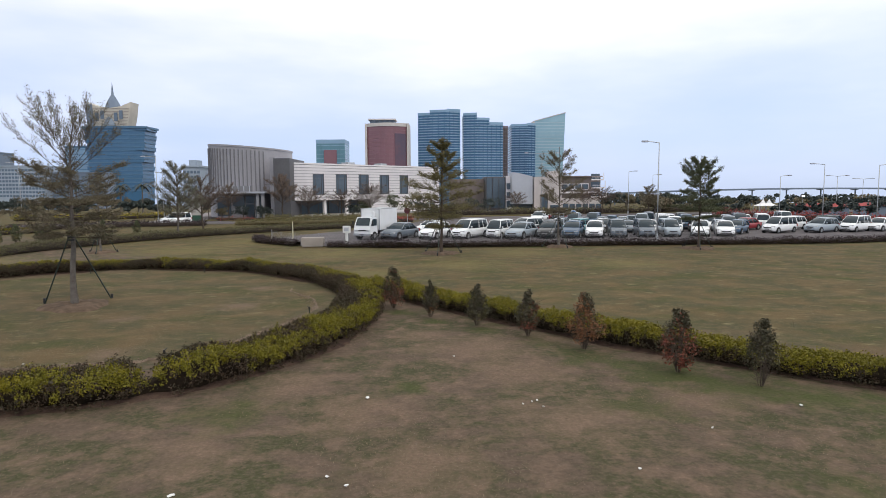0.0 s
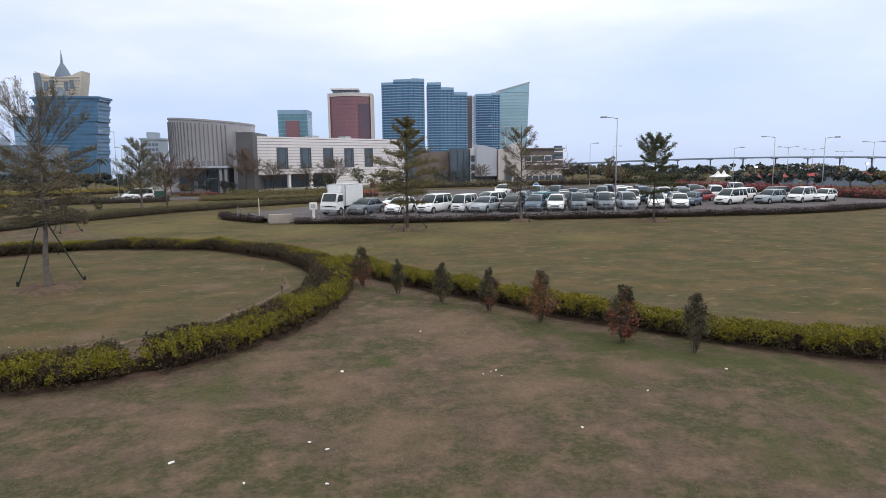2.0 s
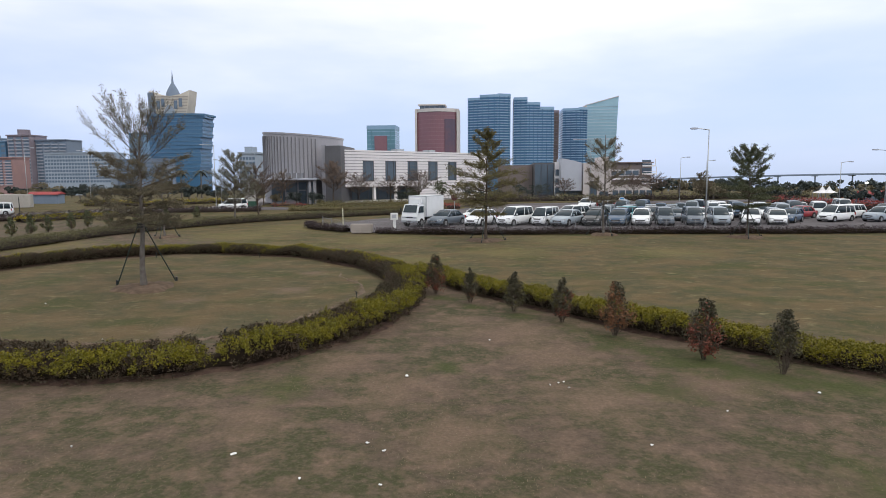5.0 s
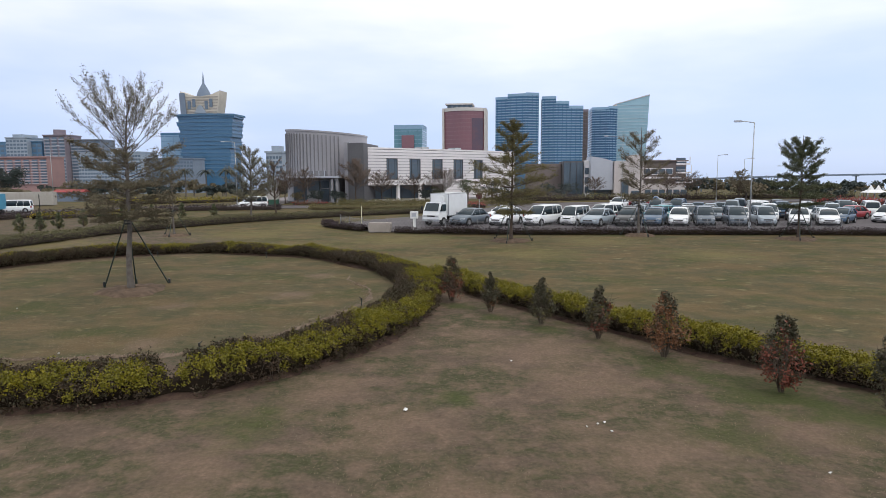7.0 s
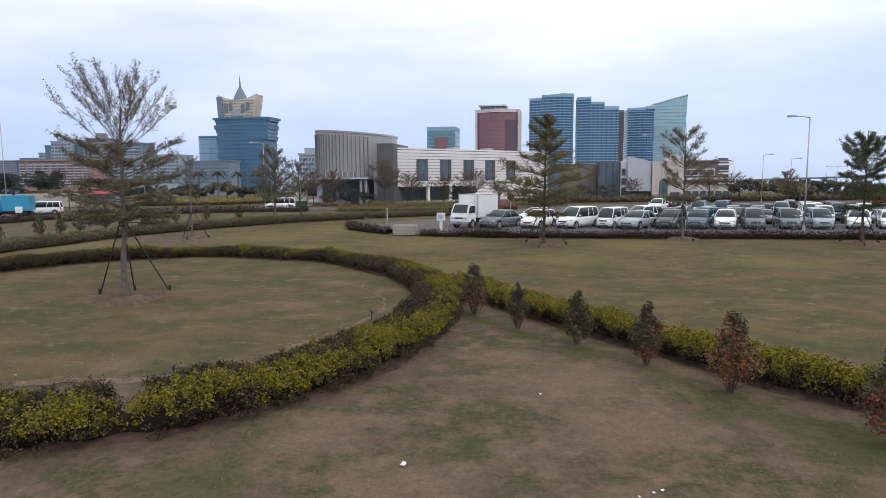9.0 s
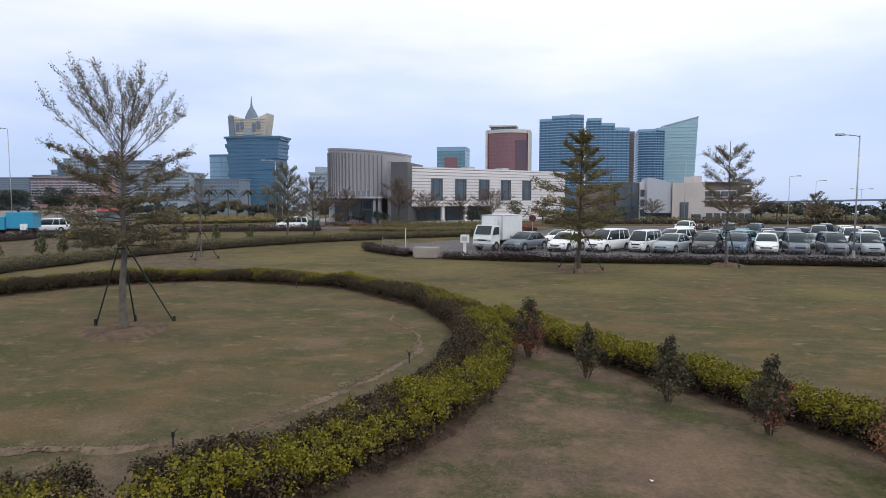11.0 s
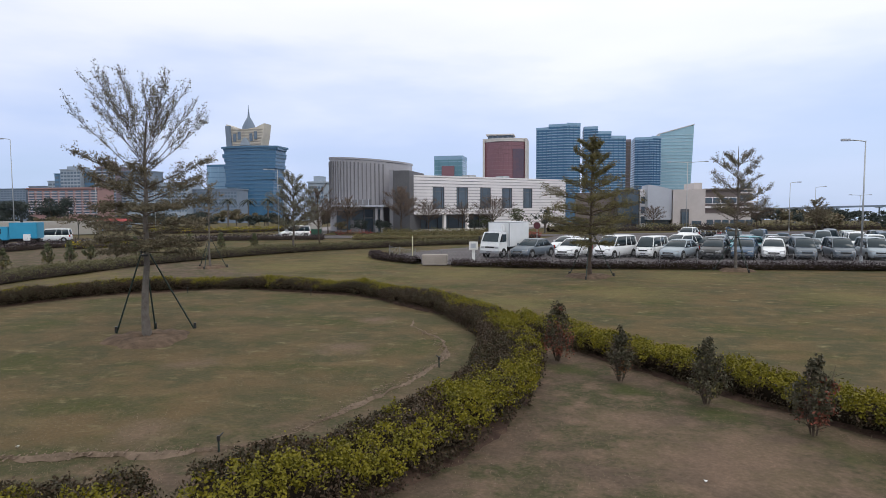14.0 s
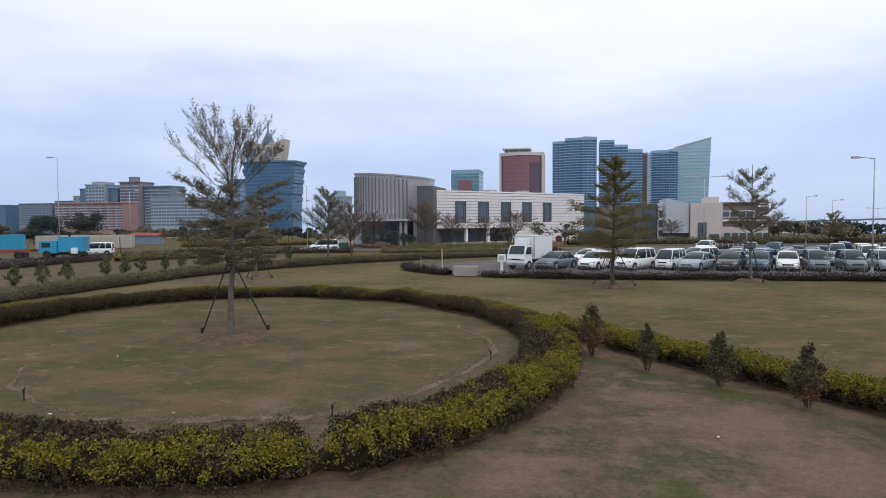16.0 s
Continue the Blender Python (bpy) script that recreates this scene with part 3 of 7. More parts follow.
# ---- trees ----
def tree(name, x, y, limbs, trunk, leaf_mat, label, leaf=0.10, per=26, group="", twigs=16, lean=(0.0, 0.0), seed=1, fan=0.5, wood=BARK, turn=0.0, clear=1, stout=0.48, reach=1.0, scatter=0.075, upper=None, fine=1.0, wander=0.07):
    """limbs: rows of height on the trunk, count, length, rise at the start and at the tip, first azimuth. trunk: height, radius at the foot."""
    r = np.random.default_rng(seed)
    root = thing(name, label, "tree", pose(x, y, 0, rz=turn), group)
    H, R = trunk
    bm = bmesh.new()
    prev, steps = Vector((0, 0, -0.05)), 9
    axis = []
    for i in range(steps + 1):
        t = i / steps
        p = Vector((lean[0] * t * t * H + 0.03 * r.normal() * (0 < t), lean[1] * t * t * H + 0.03 * r.normal() * (0 < t), max(t * H, -0.05)))
        if i == 0:
            p.z = -0.05
        axis.append(p)
    rings = []
    for i, p in enumerate(axis):
        q = R * (1 - 0.82 * i / steps) * (1.35 if i == 0 else 1)
        rings.append([bm.verts.new((p.x + q * math.cos(k * math.tau / 10), p.y + q * math.sin(k * math.tau / 10), p.z)) for k in range(10)])
    for lo, hi in zip(rings, rings[1:]):
        for k in range(10):
            bm.faces.new((lo[k], lo[(k + 1) % 10], hi[(k + 1) % 10], hi[k]))
    bm.faces.new(rings[-1])
    part("trunk", bm, wood, root, smooth=True)

    def on_trunk(z):
        t = min(z / H, 1) * steps
        i = min(int(t), steps - 1)
        return axis[i].lerp(axis[i + 1], t - i)
    a, b, ra, rb, tips = [], [], [], [], []
    for z, count, length, rise0, rise1, az0 in limbs:
        for q in range(count):
            az = az0 + q * math.tau / count + r.normal() * 0.18
            L = length * r.uniform(0.75, 1.12)
            p = np.array(on_trunk(z + r.normal() * 0.10))
            seg = 7
            r0 = max(0.012, R * (1 - 0.75 * z / H) * stout)
            for k in range(seg):
                t = (k + 0.5) / seg
                rise = rise0 + (rise1 - rise0) * t + r.normal() * 0.06
                az += r.normal() * wander
                d = np.array([math.cos(az) * math.cos(rise), math.sin(az) * math.cos(rise), math.sin(rise)])
                n = p + d * L / seg
                a.append(p), b.append(n), ra.append(r0 * (1 - 0.85 * k / seg)), rb.append(r0 * (1 - 0.85 * (k + 1) / seg))
                if k >= clear:
                    for _ in range(max(1, int(twigs / seg))):
                        ta = az + r.choice([-1, 1]) * r.uniform(0.4, 1.1)
                        tr = rise + r.normal() * fan * 0.6 + 0.12
                        tl = L * r.uniform(0.12, 0.30) * (1.15 - 0.55 * t) * reach
                        td = np.array([math.cos(ta) * math.cos(tr), math.sin(ta) * math.cos(tr), math.sin(tr)])
                        s = p + d * L / seg * r.uniform()
                        e = s + td * tl
                        a.append(s), b.append(e), ra.append(0.010 * fine), rb.append(0.004 * fine)
                        for _ in range(2):
                            ta2, tr2 = ta + r.normal() * 0.6, tr + r.normal() * 0.35 + 0.1
                            s2 = s + td * tl * r.uniform(0.3, 0.9)
                            e2 = s2 + np.array([math.cos(ta2) * math.cos(tr2), math.sin(ta2) * math.cos(tr2), math.sin(tr2)]) * tl * 0.55
                            a.append(s2), b.append(e2), ra.append(0.006 * fine), rb.append(0.003 * fine)
                            tips.append((s2, e2))
                        tips.append((s, e))
                p = n
            tips.append((p - d * L / seg, p))
    o = part("branch_work", sticks("branch_work", a, b, np.array(ra), np.array(rb), TWIG if wood is BARK else wood), None, root, "thin dark branches and twigs")
    tagged(o, kind="stuff")
    T = np.array(tips)
    n = len(T) * per
    k = r.integers(0, len(T), n)
    t = r.uniform(0.15, 1.1, n)[:, None]
    pos = T[k, 0] * (1 - t) + T[k, 1] * t + r.normal(0, scatter, (n, 3)) * [1, 1, 0.6]
    if upper:
        # the leaves above a height: fewer, larger, of another tone
        z_up, mat_up, keep, grow = upper
        high = pos[:, 2] > z_up
        thin = pos[high][r.uniform(size=high.sum()) < keep]
        o = part("upper_crown", leaves("upper_crown", thin, leaf * grow, mat_up, droop=0.1), None, root)
        tagged(o, "sparse " + mat_up.name.replace("_", " "), kind="stuff")
        pos = pos[~high]
    o = part("crown", leaves("crown", pos, leaf, leaf_mat, droop=0.1), None, root)
    tagged(o, leaf_mat.name.replace("_", " "), kind="stuff")
    return root


def stakes(x, y, height, reach, label="three dark green stakes tied to a tree trunk", turn=0.0, trunk=0.10, angles=(0, 120, 240)):
    root = thing("tree_stakes", label, "tree support", pose(x, y, 0, rz=turn), "tree supports")
    for a in angles:
        a = radians(a)
        bm = bmesh.new()
        foot = Vector((reach * math.cos(a), reach * math.sin(a), 0))
        rod(bm, foot - Vector((0, 0, 0.1)), (0.12 * math.cos(a), 0.12 * math.sin(a), height), 0.028, 0.024, 7)
        s = part("stake", bm, STAKE, root)
        bm = bmesh.new()
        rod(bm, foot + Vector((0, 0, -0.05)), foot + Vector((0, 0, 0.16)), 0.05, 0.045, 8)
        part("foot_peg", bm, BLACK, s)
    for dz in (0.0, -0.12):
        bm = bmesh.new()
        rod(bm, (0, 0, height - 0.06 + dz), (0, 0, height + dz), trunk + 0.035, trunk + 0.035, 12)
        part("tie_band", bm, BLACK, root)
    return root


def mulch(x, y, r, label="low ring of bare brown soil round a tree"):
    bm = bmesh.new()
    n, rings = 30, 5
    grid = []
    for i in range(rings + 1):
        t = i / rings
        row = []
        for k in range(n):
            a = k * math.tau / n
            q = r * t * (1 + 0.13 * math.sin(3 * a + x) + 0.07 * math.sin(7 * a + y))
            row.append(bm.verts.new((q * math.cos(a), q * math.sin(a), 0.11 * (1 - t ** 4) + 0.022 * rng.normal() * (t < 0.95) - 0.075 * (t == 1))))
        grid.append(row)
    for i in range(rings):
        for k in range(n):
            bm.faces.new((grid[i][k], grid[i][(k + 1) % n], grid[i + 1][(k + 1) % n], grid[i + 1][k]))
    return solid("soil_ring", bm, SOIL, label, "soil", pose(x, y, 0), "soil rings", "structure", True)


tree("ring_tree", -14.65, 24.65, [
    (2.75, 5, 1.35, 0.04, -0.12, 0.3), (3.0, 6, 1.85, 0.08, -0.06, 1.0), (3.4, 7, 2.05, 0.12, 0.02, 0.2), (3.8, 7, 2.1, 0.22, 0.12, 0.7), (4.25, 6, 2.1, 0.32, 0.32, 0.1), (4.65, 5, 2.15, 0.44, 0.46, 0.5),
    (5.05, 5, 2.6, 0.74, 0.80, 0.1), (5.3, 5, 2.6, 0.82, 0.90, 0.75), (5.6, 4, 2.35, 0.90, 1.0, 0.3), (5.9, 4, 2.15, 0.95, 1.08, 0.9), (6.25, 3, 1.75, 1.0, 1.15, 0.2)],
    (6.7, 0.12), LEAF_RING, "tall slender tree with flat lower crown and sparse vase-shaped top", 0.062, 14, twigs=34, seed=23, fan=0.30, lean=(0.035, 0), clear=2, stout=0.27, scatter=0.05, reach=1.2,
    upper=(5.7, LEAF_VASE, 0.36, 0.98), fine=0.62, wander=0.14)
stakes(-14.65, 24.65, 2.75, 1.9, angles=(75, 155, 118))
mulch(-14.65, 24.65, 1.3)
tree("lawn_tree", -0.3, 44.5, [
    (1.9, 3, 1.4, 0.05, -0.1, 0.2), (2.5, 5, 2.4, 0.1, 0.0, 0.5), (3.0, 6, 2.9, 0.15, 0.08, 0.0), (3.6, 6, 2.8, 0.2, 0.15, 0.9), (4.2, 6, 2.5, 0.28, 0.22, 0.3), (4.9, 5, 1.8, 0.35, 0.35, 0.6),
    (5.6, 5, 1.35, 0.5, 0.5, 0.8), (6.3, 4, 1.15, 0.65, 0.6, 0.1), (7.0, 4, 0.9, 0.8, 0.8, 0.1)],
    (8.1, 0.105), LEAF_OLIVE, "tiered young tree with olive-green leaves, staked on the lawn", 0.080, 13, twigs=26, seed=5, lean=(0.02, 0), group="young lawn trees", reach=1.6, fan=0.36, fine=0.8, wander=0.12, wood=TWIG)
stakes(-0.3, 44.5, 2.6, 1.5, turn=20)
mulch(-0.3, 44.5, 1.3)
tree("lawn_tree", 8.85, 49.3, [
    (2.6, 4, 1.5, 0.2, 0.15, 0.2), (3.3, 5, 1.9, 0.4, 0.5, 0.5), (4.0, 5, 2.0, 0.5, 0.6, 0.0), (4.8, 5, 1.8, 0.55, 0.65, 0.9), (5.6, 4, 1.6, 0.65, 0.7, 0.3), (6.4, 4, 1.2, 0.8, 0.8, 0.8)],
    (7.7, 0.09), LEAF_DULL, "thin tiered tree with sparse brownish leaves", 0.07, 14, twigs=20, seed=8, group="young lawn trees", reach=1.5, fan=0.4)
stakes(8.85, 49.3, 2.2, 1.3, turn=50)
mulch(8.85, 49.3, 1.1)
tree("lawn_tree", 18.9, 47.2, [
    (2.3, 4, 1.6, 0.05, 0.0, 0.2), (2.8, 6, 2.3, 0.1, 0.08, 0.5), (3.3, 6, 2.25, 0.18, 0.16, 0.0), (3.8, 5, 1.6, 0.35, 0.4, 0.9), (4.3, 5, 1.6, 0.5, 0.6, 0.3), (4.8, 5, 1.7, 0.6, 0.7, 0.7), (5.2, 5, 1.55, 0.7, 0.85, 0.1), (5.8, 3, 0.9, 0.9, 1.0, 0.8)],
    (6.9, 0.085), LEAF_GREEN, "tiered tree with dark green leaves in flat layers", 0.085, 13, twigs=26, seed=11, group="young lawn trees", reach=1.3, fan=0.16, fine=0.8, wood=TWIG)
stakes(18.9, 47.2, 1.9, 1.2, turn=15)
mulch(18.9, 47.2, 1.3)
tree("lawn_tree", -25.7, 60.8, [
    (1.9, 6, 2.4, 0.5, 0.4, 0.2), (2.5, 6, 2.7, 0.6, 0.5, 0.6), (3.2, 6, 2.6, 0.65, 0.6, 0.1), (4.0, 6, 2.3, 0.75, 0.7, 0.9), (4.9, 5, 1.9, 0.85, 0.8, 0.4), (5.7, 4, 1.4, 1.0, 0.9, 0.2)],
    (7.2, 0.11), LEAF_PALE, "bushy upright tree with grey-green leaves", 0.065, 12, twigs=32, seed=14, group="young lawn trees", reach=1.6, fan=0.5)
tree("lawn_tree", -25.3, 46.2, [
    (3.0, 4, 1.4, 0.5, 0.3, 0.2), (3.6, 4, 1.6, 0.5, 0.4, 0.6), (4.3, 4, 1.3, 0.7, 0.6, 0.1), (5.0, 4, 0.9, 0.8, 0.8, 0.9)],
    (5.8, 0.07), LEAF_DULL, "thin nearly bare staked tree", 0.10, 4, twigs=12, seed=17, group="young lawn trees")
stakes(-25.3, 46.2, 1.9, 1.1, turn=40)
mulch(-25.3, 46.2, 1.0)


# ---- paved ground ----
PAVING = material("pale_paving", (0.33, 0.30, 0.30), (0.27, 0.25, 0.25), 0.8, 0.9, bump=0.2, spec=0.2)
outline_sheet("car_park", [(-17.0, 56.6), (-14.4, 53.4), (-11.6, 51.2), (-7.6, 50.4), (-2, 50.2), (30, 51.4), (38, 53.6), (62, 62.5), (62, 104), (-2, 96), (-7, 74), (-13, 66)],
              0.02, ASPHALT, "grey asphalt of a full car park", "car park")
sheet("road", [(-80, 38), (-67, 55), (-61, 66), (-57, 76), (-48, 84.5), (-38, 88), (-22, 91), (0, 99), (30, 108), (70, 118), (130, 130)], 4.2, 0.024, ASPHALT, "grey asphalt road curving past the car park", "road")
sheet("side_road", [(-39, 90.5), (-42, 105), (-45, 130), (-50, 170)], 3.6, 0.020, PAVING, "pale paved side road towards the round hall", "road")
sheet("front_bed", [(-33, 96.5), (-18, 98), (-2, 104), (20, 113)], 4.2, 0.05, GRASS, "planted grass verge before the white building", "verge", rag=0.02, step=1.0)

# ---- low hedges round the lawns and roads ----
LEAF_BROWN = leafy("brown_green_leaves", (0.165, 0.145, 0.075), (0.125, 0.13, 0.062), (0.21, 0.18, 0.10))
LEAF_MURK = leafy("dark_olive_leaves", (0.118, 0.112, 0.052), (0.086, 0.088, 0.042), (0.145, 0.125, 0.066))
LEAF_PURPLE = leafy("dark_purple_leaves", (0.040, 0.028, 0.033), (0.048, 0.038, 0.033), (0.068, 0.046, 0.056))
FLOWER = leafy("yellow_flowers", (0.45, 0.33, 0.03), (0.30, 0.26, 0.04), (0.55, 0.42, 0.05))
FLOWER_RED = leafy("red_flowers", (0.30, 0.05, 0.05), (0.20, 0.06, 0.05), (0.42, 0.09, 0.08))
CORE_OLIVE = material("olive_hedge_inside", (0.085, 0.072, 0.040), (0.11, 0.092, 0.052), 5, 0.95, spec=0.05)
CARPARK_LINE = [(-16.9, 56.9), (-15.9, 54.6), (-13.6, 52.4), (-12.0, 51.2)]
CARPARK_LINE2 = [(-9.3, 50.1), (-6, 49.6), (-2, 49.4), (4.5, 49.8), (12, 50.4), (18, 50.7), (28, 51.0), (36, 52.6), (46, 56.6), (60, 61.6), (76, 67)]
hedge("car_park_hedge", CARPARK_LINE, 0.36, 0.34, (LEAF_PURPLE, LEAF_PURPLE), "low dark purple hedge at the car park corner", 260, 0.10)
hedge("car_park_hedge", CARPARK_LINE2, 0.36, 0.34, (LEAF_PURPLE, LEAF_PURPLE), "long low dark purple hedge along the car park", 240, 0.10)
hedge("lawn_hedge", [(-34, 26), (-32.3, 32), (-32.1, 37.5), (-31.9, 43), (-30.9, 49.8), (-28.4, 56.2), (-25.3, 62.2), (-21, 67.2), (-16, 72.2), (-11, 75.8), (-6, 79)], 0.75, 0.54, (LEAF_MURK, LEAF_MURK), "thin dark olive-green hedge across the far lawn", 260, 0.085, core=CORE_FAR)
hedge("road_hedge", [(-64, 38), (-56, 47), (-53.5, 52), (-53.6, 59), (-52.5, 67), (-47, 74.5), (-40, 79.5), (-31, 81.8)], 0.6, 0.50, (LEAF_PURPLE, LEAF_PURPLE), "dark hedge along the road", 70, 0.17, core=CORE_FAR)
hedge("flower_bed", [(-49.5, 61.5), (-47.5, 66), (-44, 70)], 0.6, 0.40, (FLOWER, LEAF_YELLOW), "bed of yellow flowers beside the lawn", 70, 0.16, core=CORE_FAR)
hedge("flower_bed", [(-66, 97), (-57, 98), (-50, 106), (-46, 112)], 0.8, 0.5, (FLOWER, LEAF_YELLOW), "strip of yellow flowers beyond the road", 40, 0.22, core=CORE_FAR)
hedge("verge_hedge", [(-27.5, 83.4), (-19, 84.6), (-12.5, 87.2)], 1.5, 0.42, (LEAF_MURK, LEAF_OLIVE), "low olive-green planting on the verge before the road", 60, 0.16, core=CORE_OLIVE)
hedge("rust_bed", [(-9.6, 86.2), (-4.8, 88.0)], 0.9, 0.5, (LEAF_RUST, FLOWER_RED), "low bed of rust-red plants beside the car park", 60, 0.16, core=CORE_FAR)
hedge("rust_bed", [(-34.0, 94.6), (-28.6, 94.5)], 0.4, 0.36, (LEAF_RUST, FLOWER_RED), "narrow bed of rust-red plants before the round hall", 60, 0.16, core=CORE_FAR)
hedge("verge_hedge", [(-27, 95), (-18, 95.5), (-12, 98)], 0.9, 0.55, (LEAF_MURK, LEAF_OLIVE), "clipped green hedge before the white building", 60, 0.18, core=CORE_OLIVE)
hedge("verge_hedge", [(-4, 107.5), (10, 111), (30, 117), (60, 126)], 0.8, 0.8, (LEAF_PURPLE, LEAF_BROWN), "dark hedge beyond the road before the museum", 40, 0.22, core=CORE_FAR)
hedge("red_flower_bed", [(42, 97), (46, 88), (49, 80), (50.5, 72), (54, 66.5), (66, 67), (80, 72)], 0.9, 0.9, (LEAF_PURPLE, FLOWER_RED), "long bed of red flowers behind the car park", 40, 0.2, core=CORE_FAR)
for k, (x, y) in enumerate([(-38.3, 38.4), (-38.4, 40.7), (-38.3, 42.8), (-38.6, 46.9), (-38.0, 48.3), (-38.4, 50.9), (-38.0, 53.4), (-38.2, 56.0), (-37.8, 58.6), (-36.5, 61.5), (-35, 64.5), (-33, 67.5)]):
    shrub("young_shrub", x, y, 1.55 + 0.15 * math.sin(k * 2.1), 1.15, LEAF_GREEN, LEAF_OLIVE, 0.25, "small conical dark green shrub on the verge", 0.05, "row of shrubs on the verge", 800, 0.14)

# ---- facades ----
BLUE_GLASS = material("blue_glass", (0.056, 0.155, 0.285), (0.078, 0.195, 0.335), 0.03, 0.22, spec=0.5)
BLUE_SLAB = material("blue_white_slab", (0.27, 0.42, 0.58), (0.22, 0.36, 0.52), 0.05, 0.5)
DEEP_GLASS = material("deep_blue_glass", (0.040, 0.118, 0.225), (0.058, 0.150, 0.27), 0.03, 0.2, spec=0.5)
DEEP_SLAB = material("deep_blue_slab", (0.085, 0.185, 0.305), (0.066, 0.150, 0.255), 0.05, 0.5)
PALE_GLASS = material("pale_green_glass", (0.32, 0.50, 0.59), (0.265, 0.435, 0.525), 0.03, 0.15, spec=0.6)
TEAL_GLASS = material("teal_glass", (0.13, 0.275, 0.345), (0.11, 0.235, 0.30), 0.03, 0.2, spec=0.5)
PALE_LINE = material("pale_metal_line", (0.44, 0.57, 0.64), (0.38, 0.51, 0.59), 0.1, 0.5)
BRONZE = material("bronze_glass", (0.25, 0.12, 0.145), (0.205, 0.105, 0.125), 0.04, 0.25, spec=0.5)
BRONZE_DARK = material("dark_reflection_glass", (0.085, 0.070, 0.105), (0.14, 0.075, 0.095), 0.06, 0.2, spec=0.5)
BRONZE_LINE = material("bronze_line", (0.25, 0.125, 0.14), (0.21, 0.11, 0.125), 0.1, 0.5)
TRIM_WHITE = material("pale_stone_trim", (0.60, 0.57, 0.56), (0.52, 0.50, 0.49), 0.2, 0.7)
GOLD = material("gold_cladding", (0.62, 0.58, 0.51), (0.52, 0.485, 0.43), 0.15, 0.6, 0.1)
GOLD_DARK = material("bronze_band", (0.44, 0.40, 0.35), (0.30, 0.27, 0.24), 0.2, 0.5)
PINK = material("pink_render", (0.25, 0.215, 0.245), (0.21, 0.185, 0.22), 0.15, 0.85)
PALE_PINK = material("pale_pink_render", (0.36, 0.225, 0.215), (0.31, 0.20, 0.20), 0.2, 0.85)
# grey and pale city render: bluish distance haze mixed into the base colour
GREY_WALL = material("hazed_grey_blue_render", (0.19, 0.24, 0.315), (0.16, 0.205, 0.275), 0.15, 0.8)
PALE_WALL = material("hazed_pale_render", (0.33, 0.385, 0.455), (0.275, 0.33, 0.40), 0.15, 0.8)
WINDOW = material("window_glass", (0.075, 0.105, 0.135), (0.10, 0.13, 0.165), 0.6, 0.12, spec=0.6)
# city panes are paler and bluer than near ones, as painted haze
CITY_WINDOW = material("hazed_window_glass", (0.11, 0.155, 0.215), (0.15, 0.20, 0.265), 0.3, 0.2, spec=0.5)
DRUM = material("grey_metal_cladding", (0.345, 0.34, 0.365), (0.305, 0.30, 0.325), 0.35, 0.55, 0.1)
DRUM_RIB = material("dark_metal_rib", (0.20, 0.20, 0.215), (0.165, 0.165, 0.18), 0.5, 0.6)
DARK_WALL = material("charcoal_cladding", (0.085, 0.085, 0.095), (0.11, 0.11, 0.12), 0.4, 0.6)
PANEL = material("white_panel", (0.82, 0.79, 0.80), (0.75, 0.72, 0.74), 0.5, 0.6)
JOINT = material("shadow_joint", (0.50, 0.48, 0.51), (0.44, 0.42, 0.45), 1, 0.8)
BEIGE = material("beige_stone", (0.56, 0.51, 0.50), (0.49, 0.45, 0.44), 0.3, 0.8)
SILVER = material("silver_cladding", (0.50, 0.52, 0.57), (0.44, 0.46, 0.51), 0.3, 0.4, 0.3)
BROWN_WALL = material("brown_grey_wall", (0.20, 0.165, 0.16), (0.16, 0.135, 0.13), 0.3, 0.8)


def outline_scaled(pts, grow):
    cx, cy = sum(p[0] for p in pts) / len(pts), sum(p[1] for p in pts) / len(pts)
    out = []
    for x, y in pts:
        d = math.hypot(x - cx, y - cy)
        out.append((cx + (x - cx) * (d + grow) / d, cy + (y - cy) * (d + grow) / d))
    return out


def tower(name, label, wings, glass, slab, floor=2.4, proud=0.5, thick=0.75, cap=2.0, first=4.0, mullions=3, lift=2.2):
    """wings: outline and height of each upright block. Every storey has a proud slab edge."""
    root = thing(name, label, "tower", pose(0, 0, lift))
    for pts, z in wings:
        bm = bmesh.new()
        prism(bm, pts, -14, z)
        w = part("facade", bm, glass, root)
        ring = bmesh.new()
        prism(ring, outline_scaled(pts, proud), 0, thick)
        me = finish(ring, "floor_band", slab)
        h = first
        while h < z - cap - thick:
            o = part("floor_band", me, slab, w)
            o.location.z = h
            h += floor
        p, q = Vector(pts[0]), Vector(pts[1])
        for k in range(mullions):
            c = p.lerp(q, (k + 0.5) / mullions)
            bm = bmesh.new()
            box(bm, c.x - 0.22, c.x + 0.22, c.y - proud - 0.25, c.y + 0.6, 0, z - cap)
            part("mullion", bm, glass, w)
        bm = bmesh.new()
        prism(bm, outline_scaled(pts, proud * 0.8), z - cap, z + 0.4)
        part("parapet", bm, slab, w)
    return root


def rect(x0, x1, y0, y1):
    return [(x0, y0), (x1, y0), (x1, y1), (x0, y1)]


tower("blue_tower", "tall blue glass apartment tower with pale floor lines", [
    ([(-25.3, 606), (-14, 603), (-12, 640), (-25.3, 640)], 73.5), ([(-13.9, 602), (2.5, 598), (2.5, 640), (-13.9, 640)], 75.8), ([(2.6, 598.2), (14.6, 603), (14.6, 640), (2.6, 640)], 76.5)], BLUE_GLASS, BLUE_SLAB)
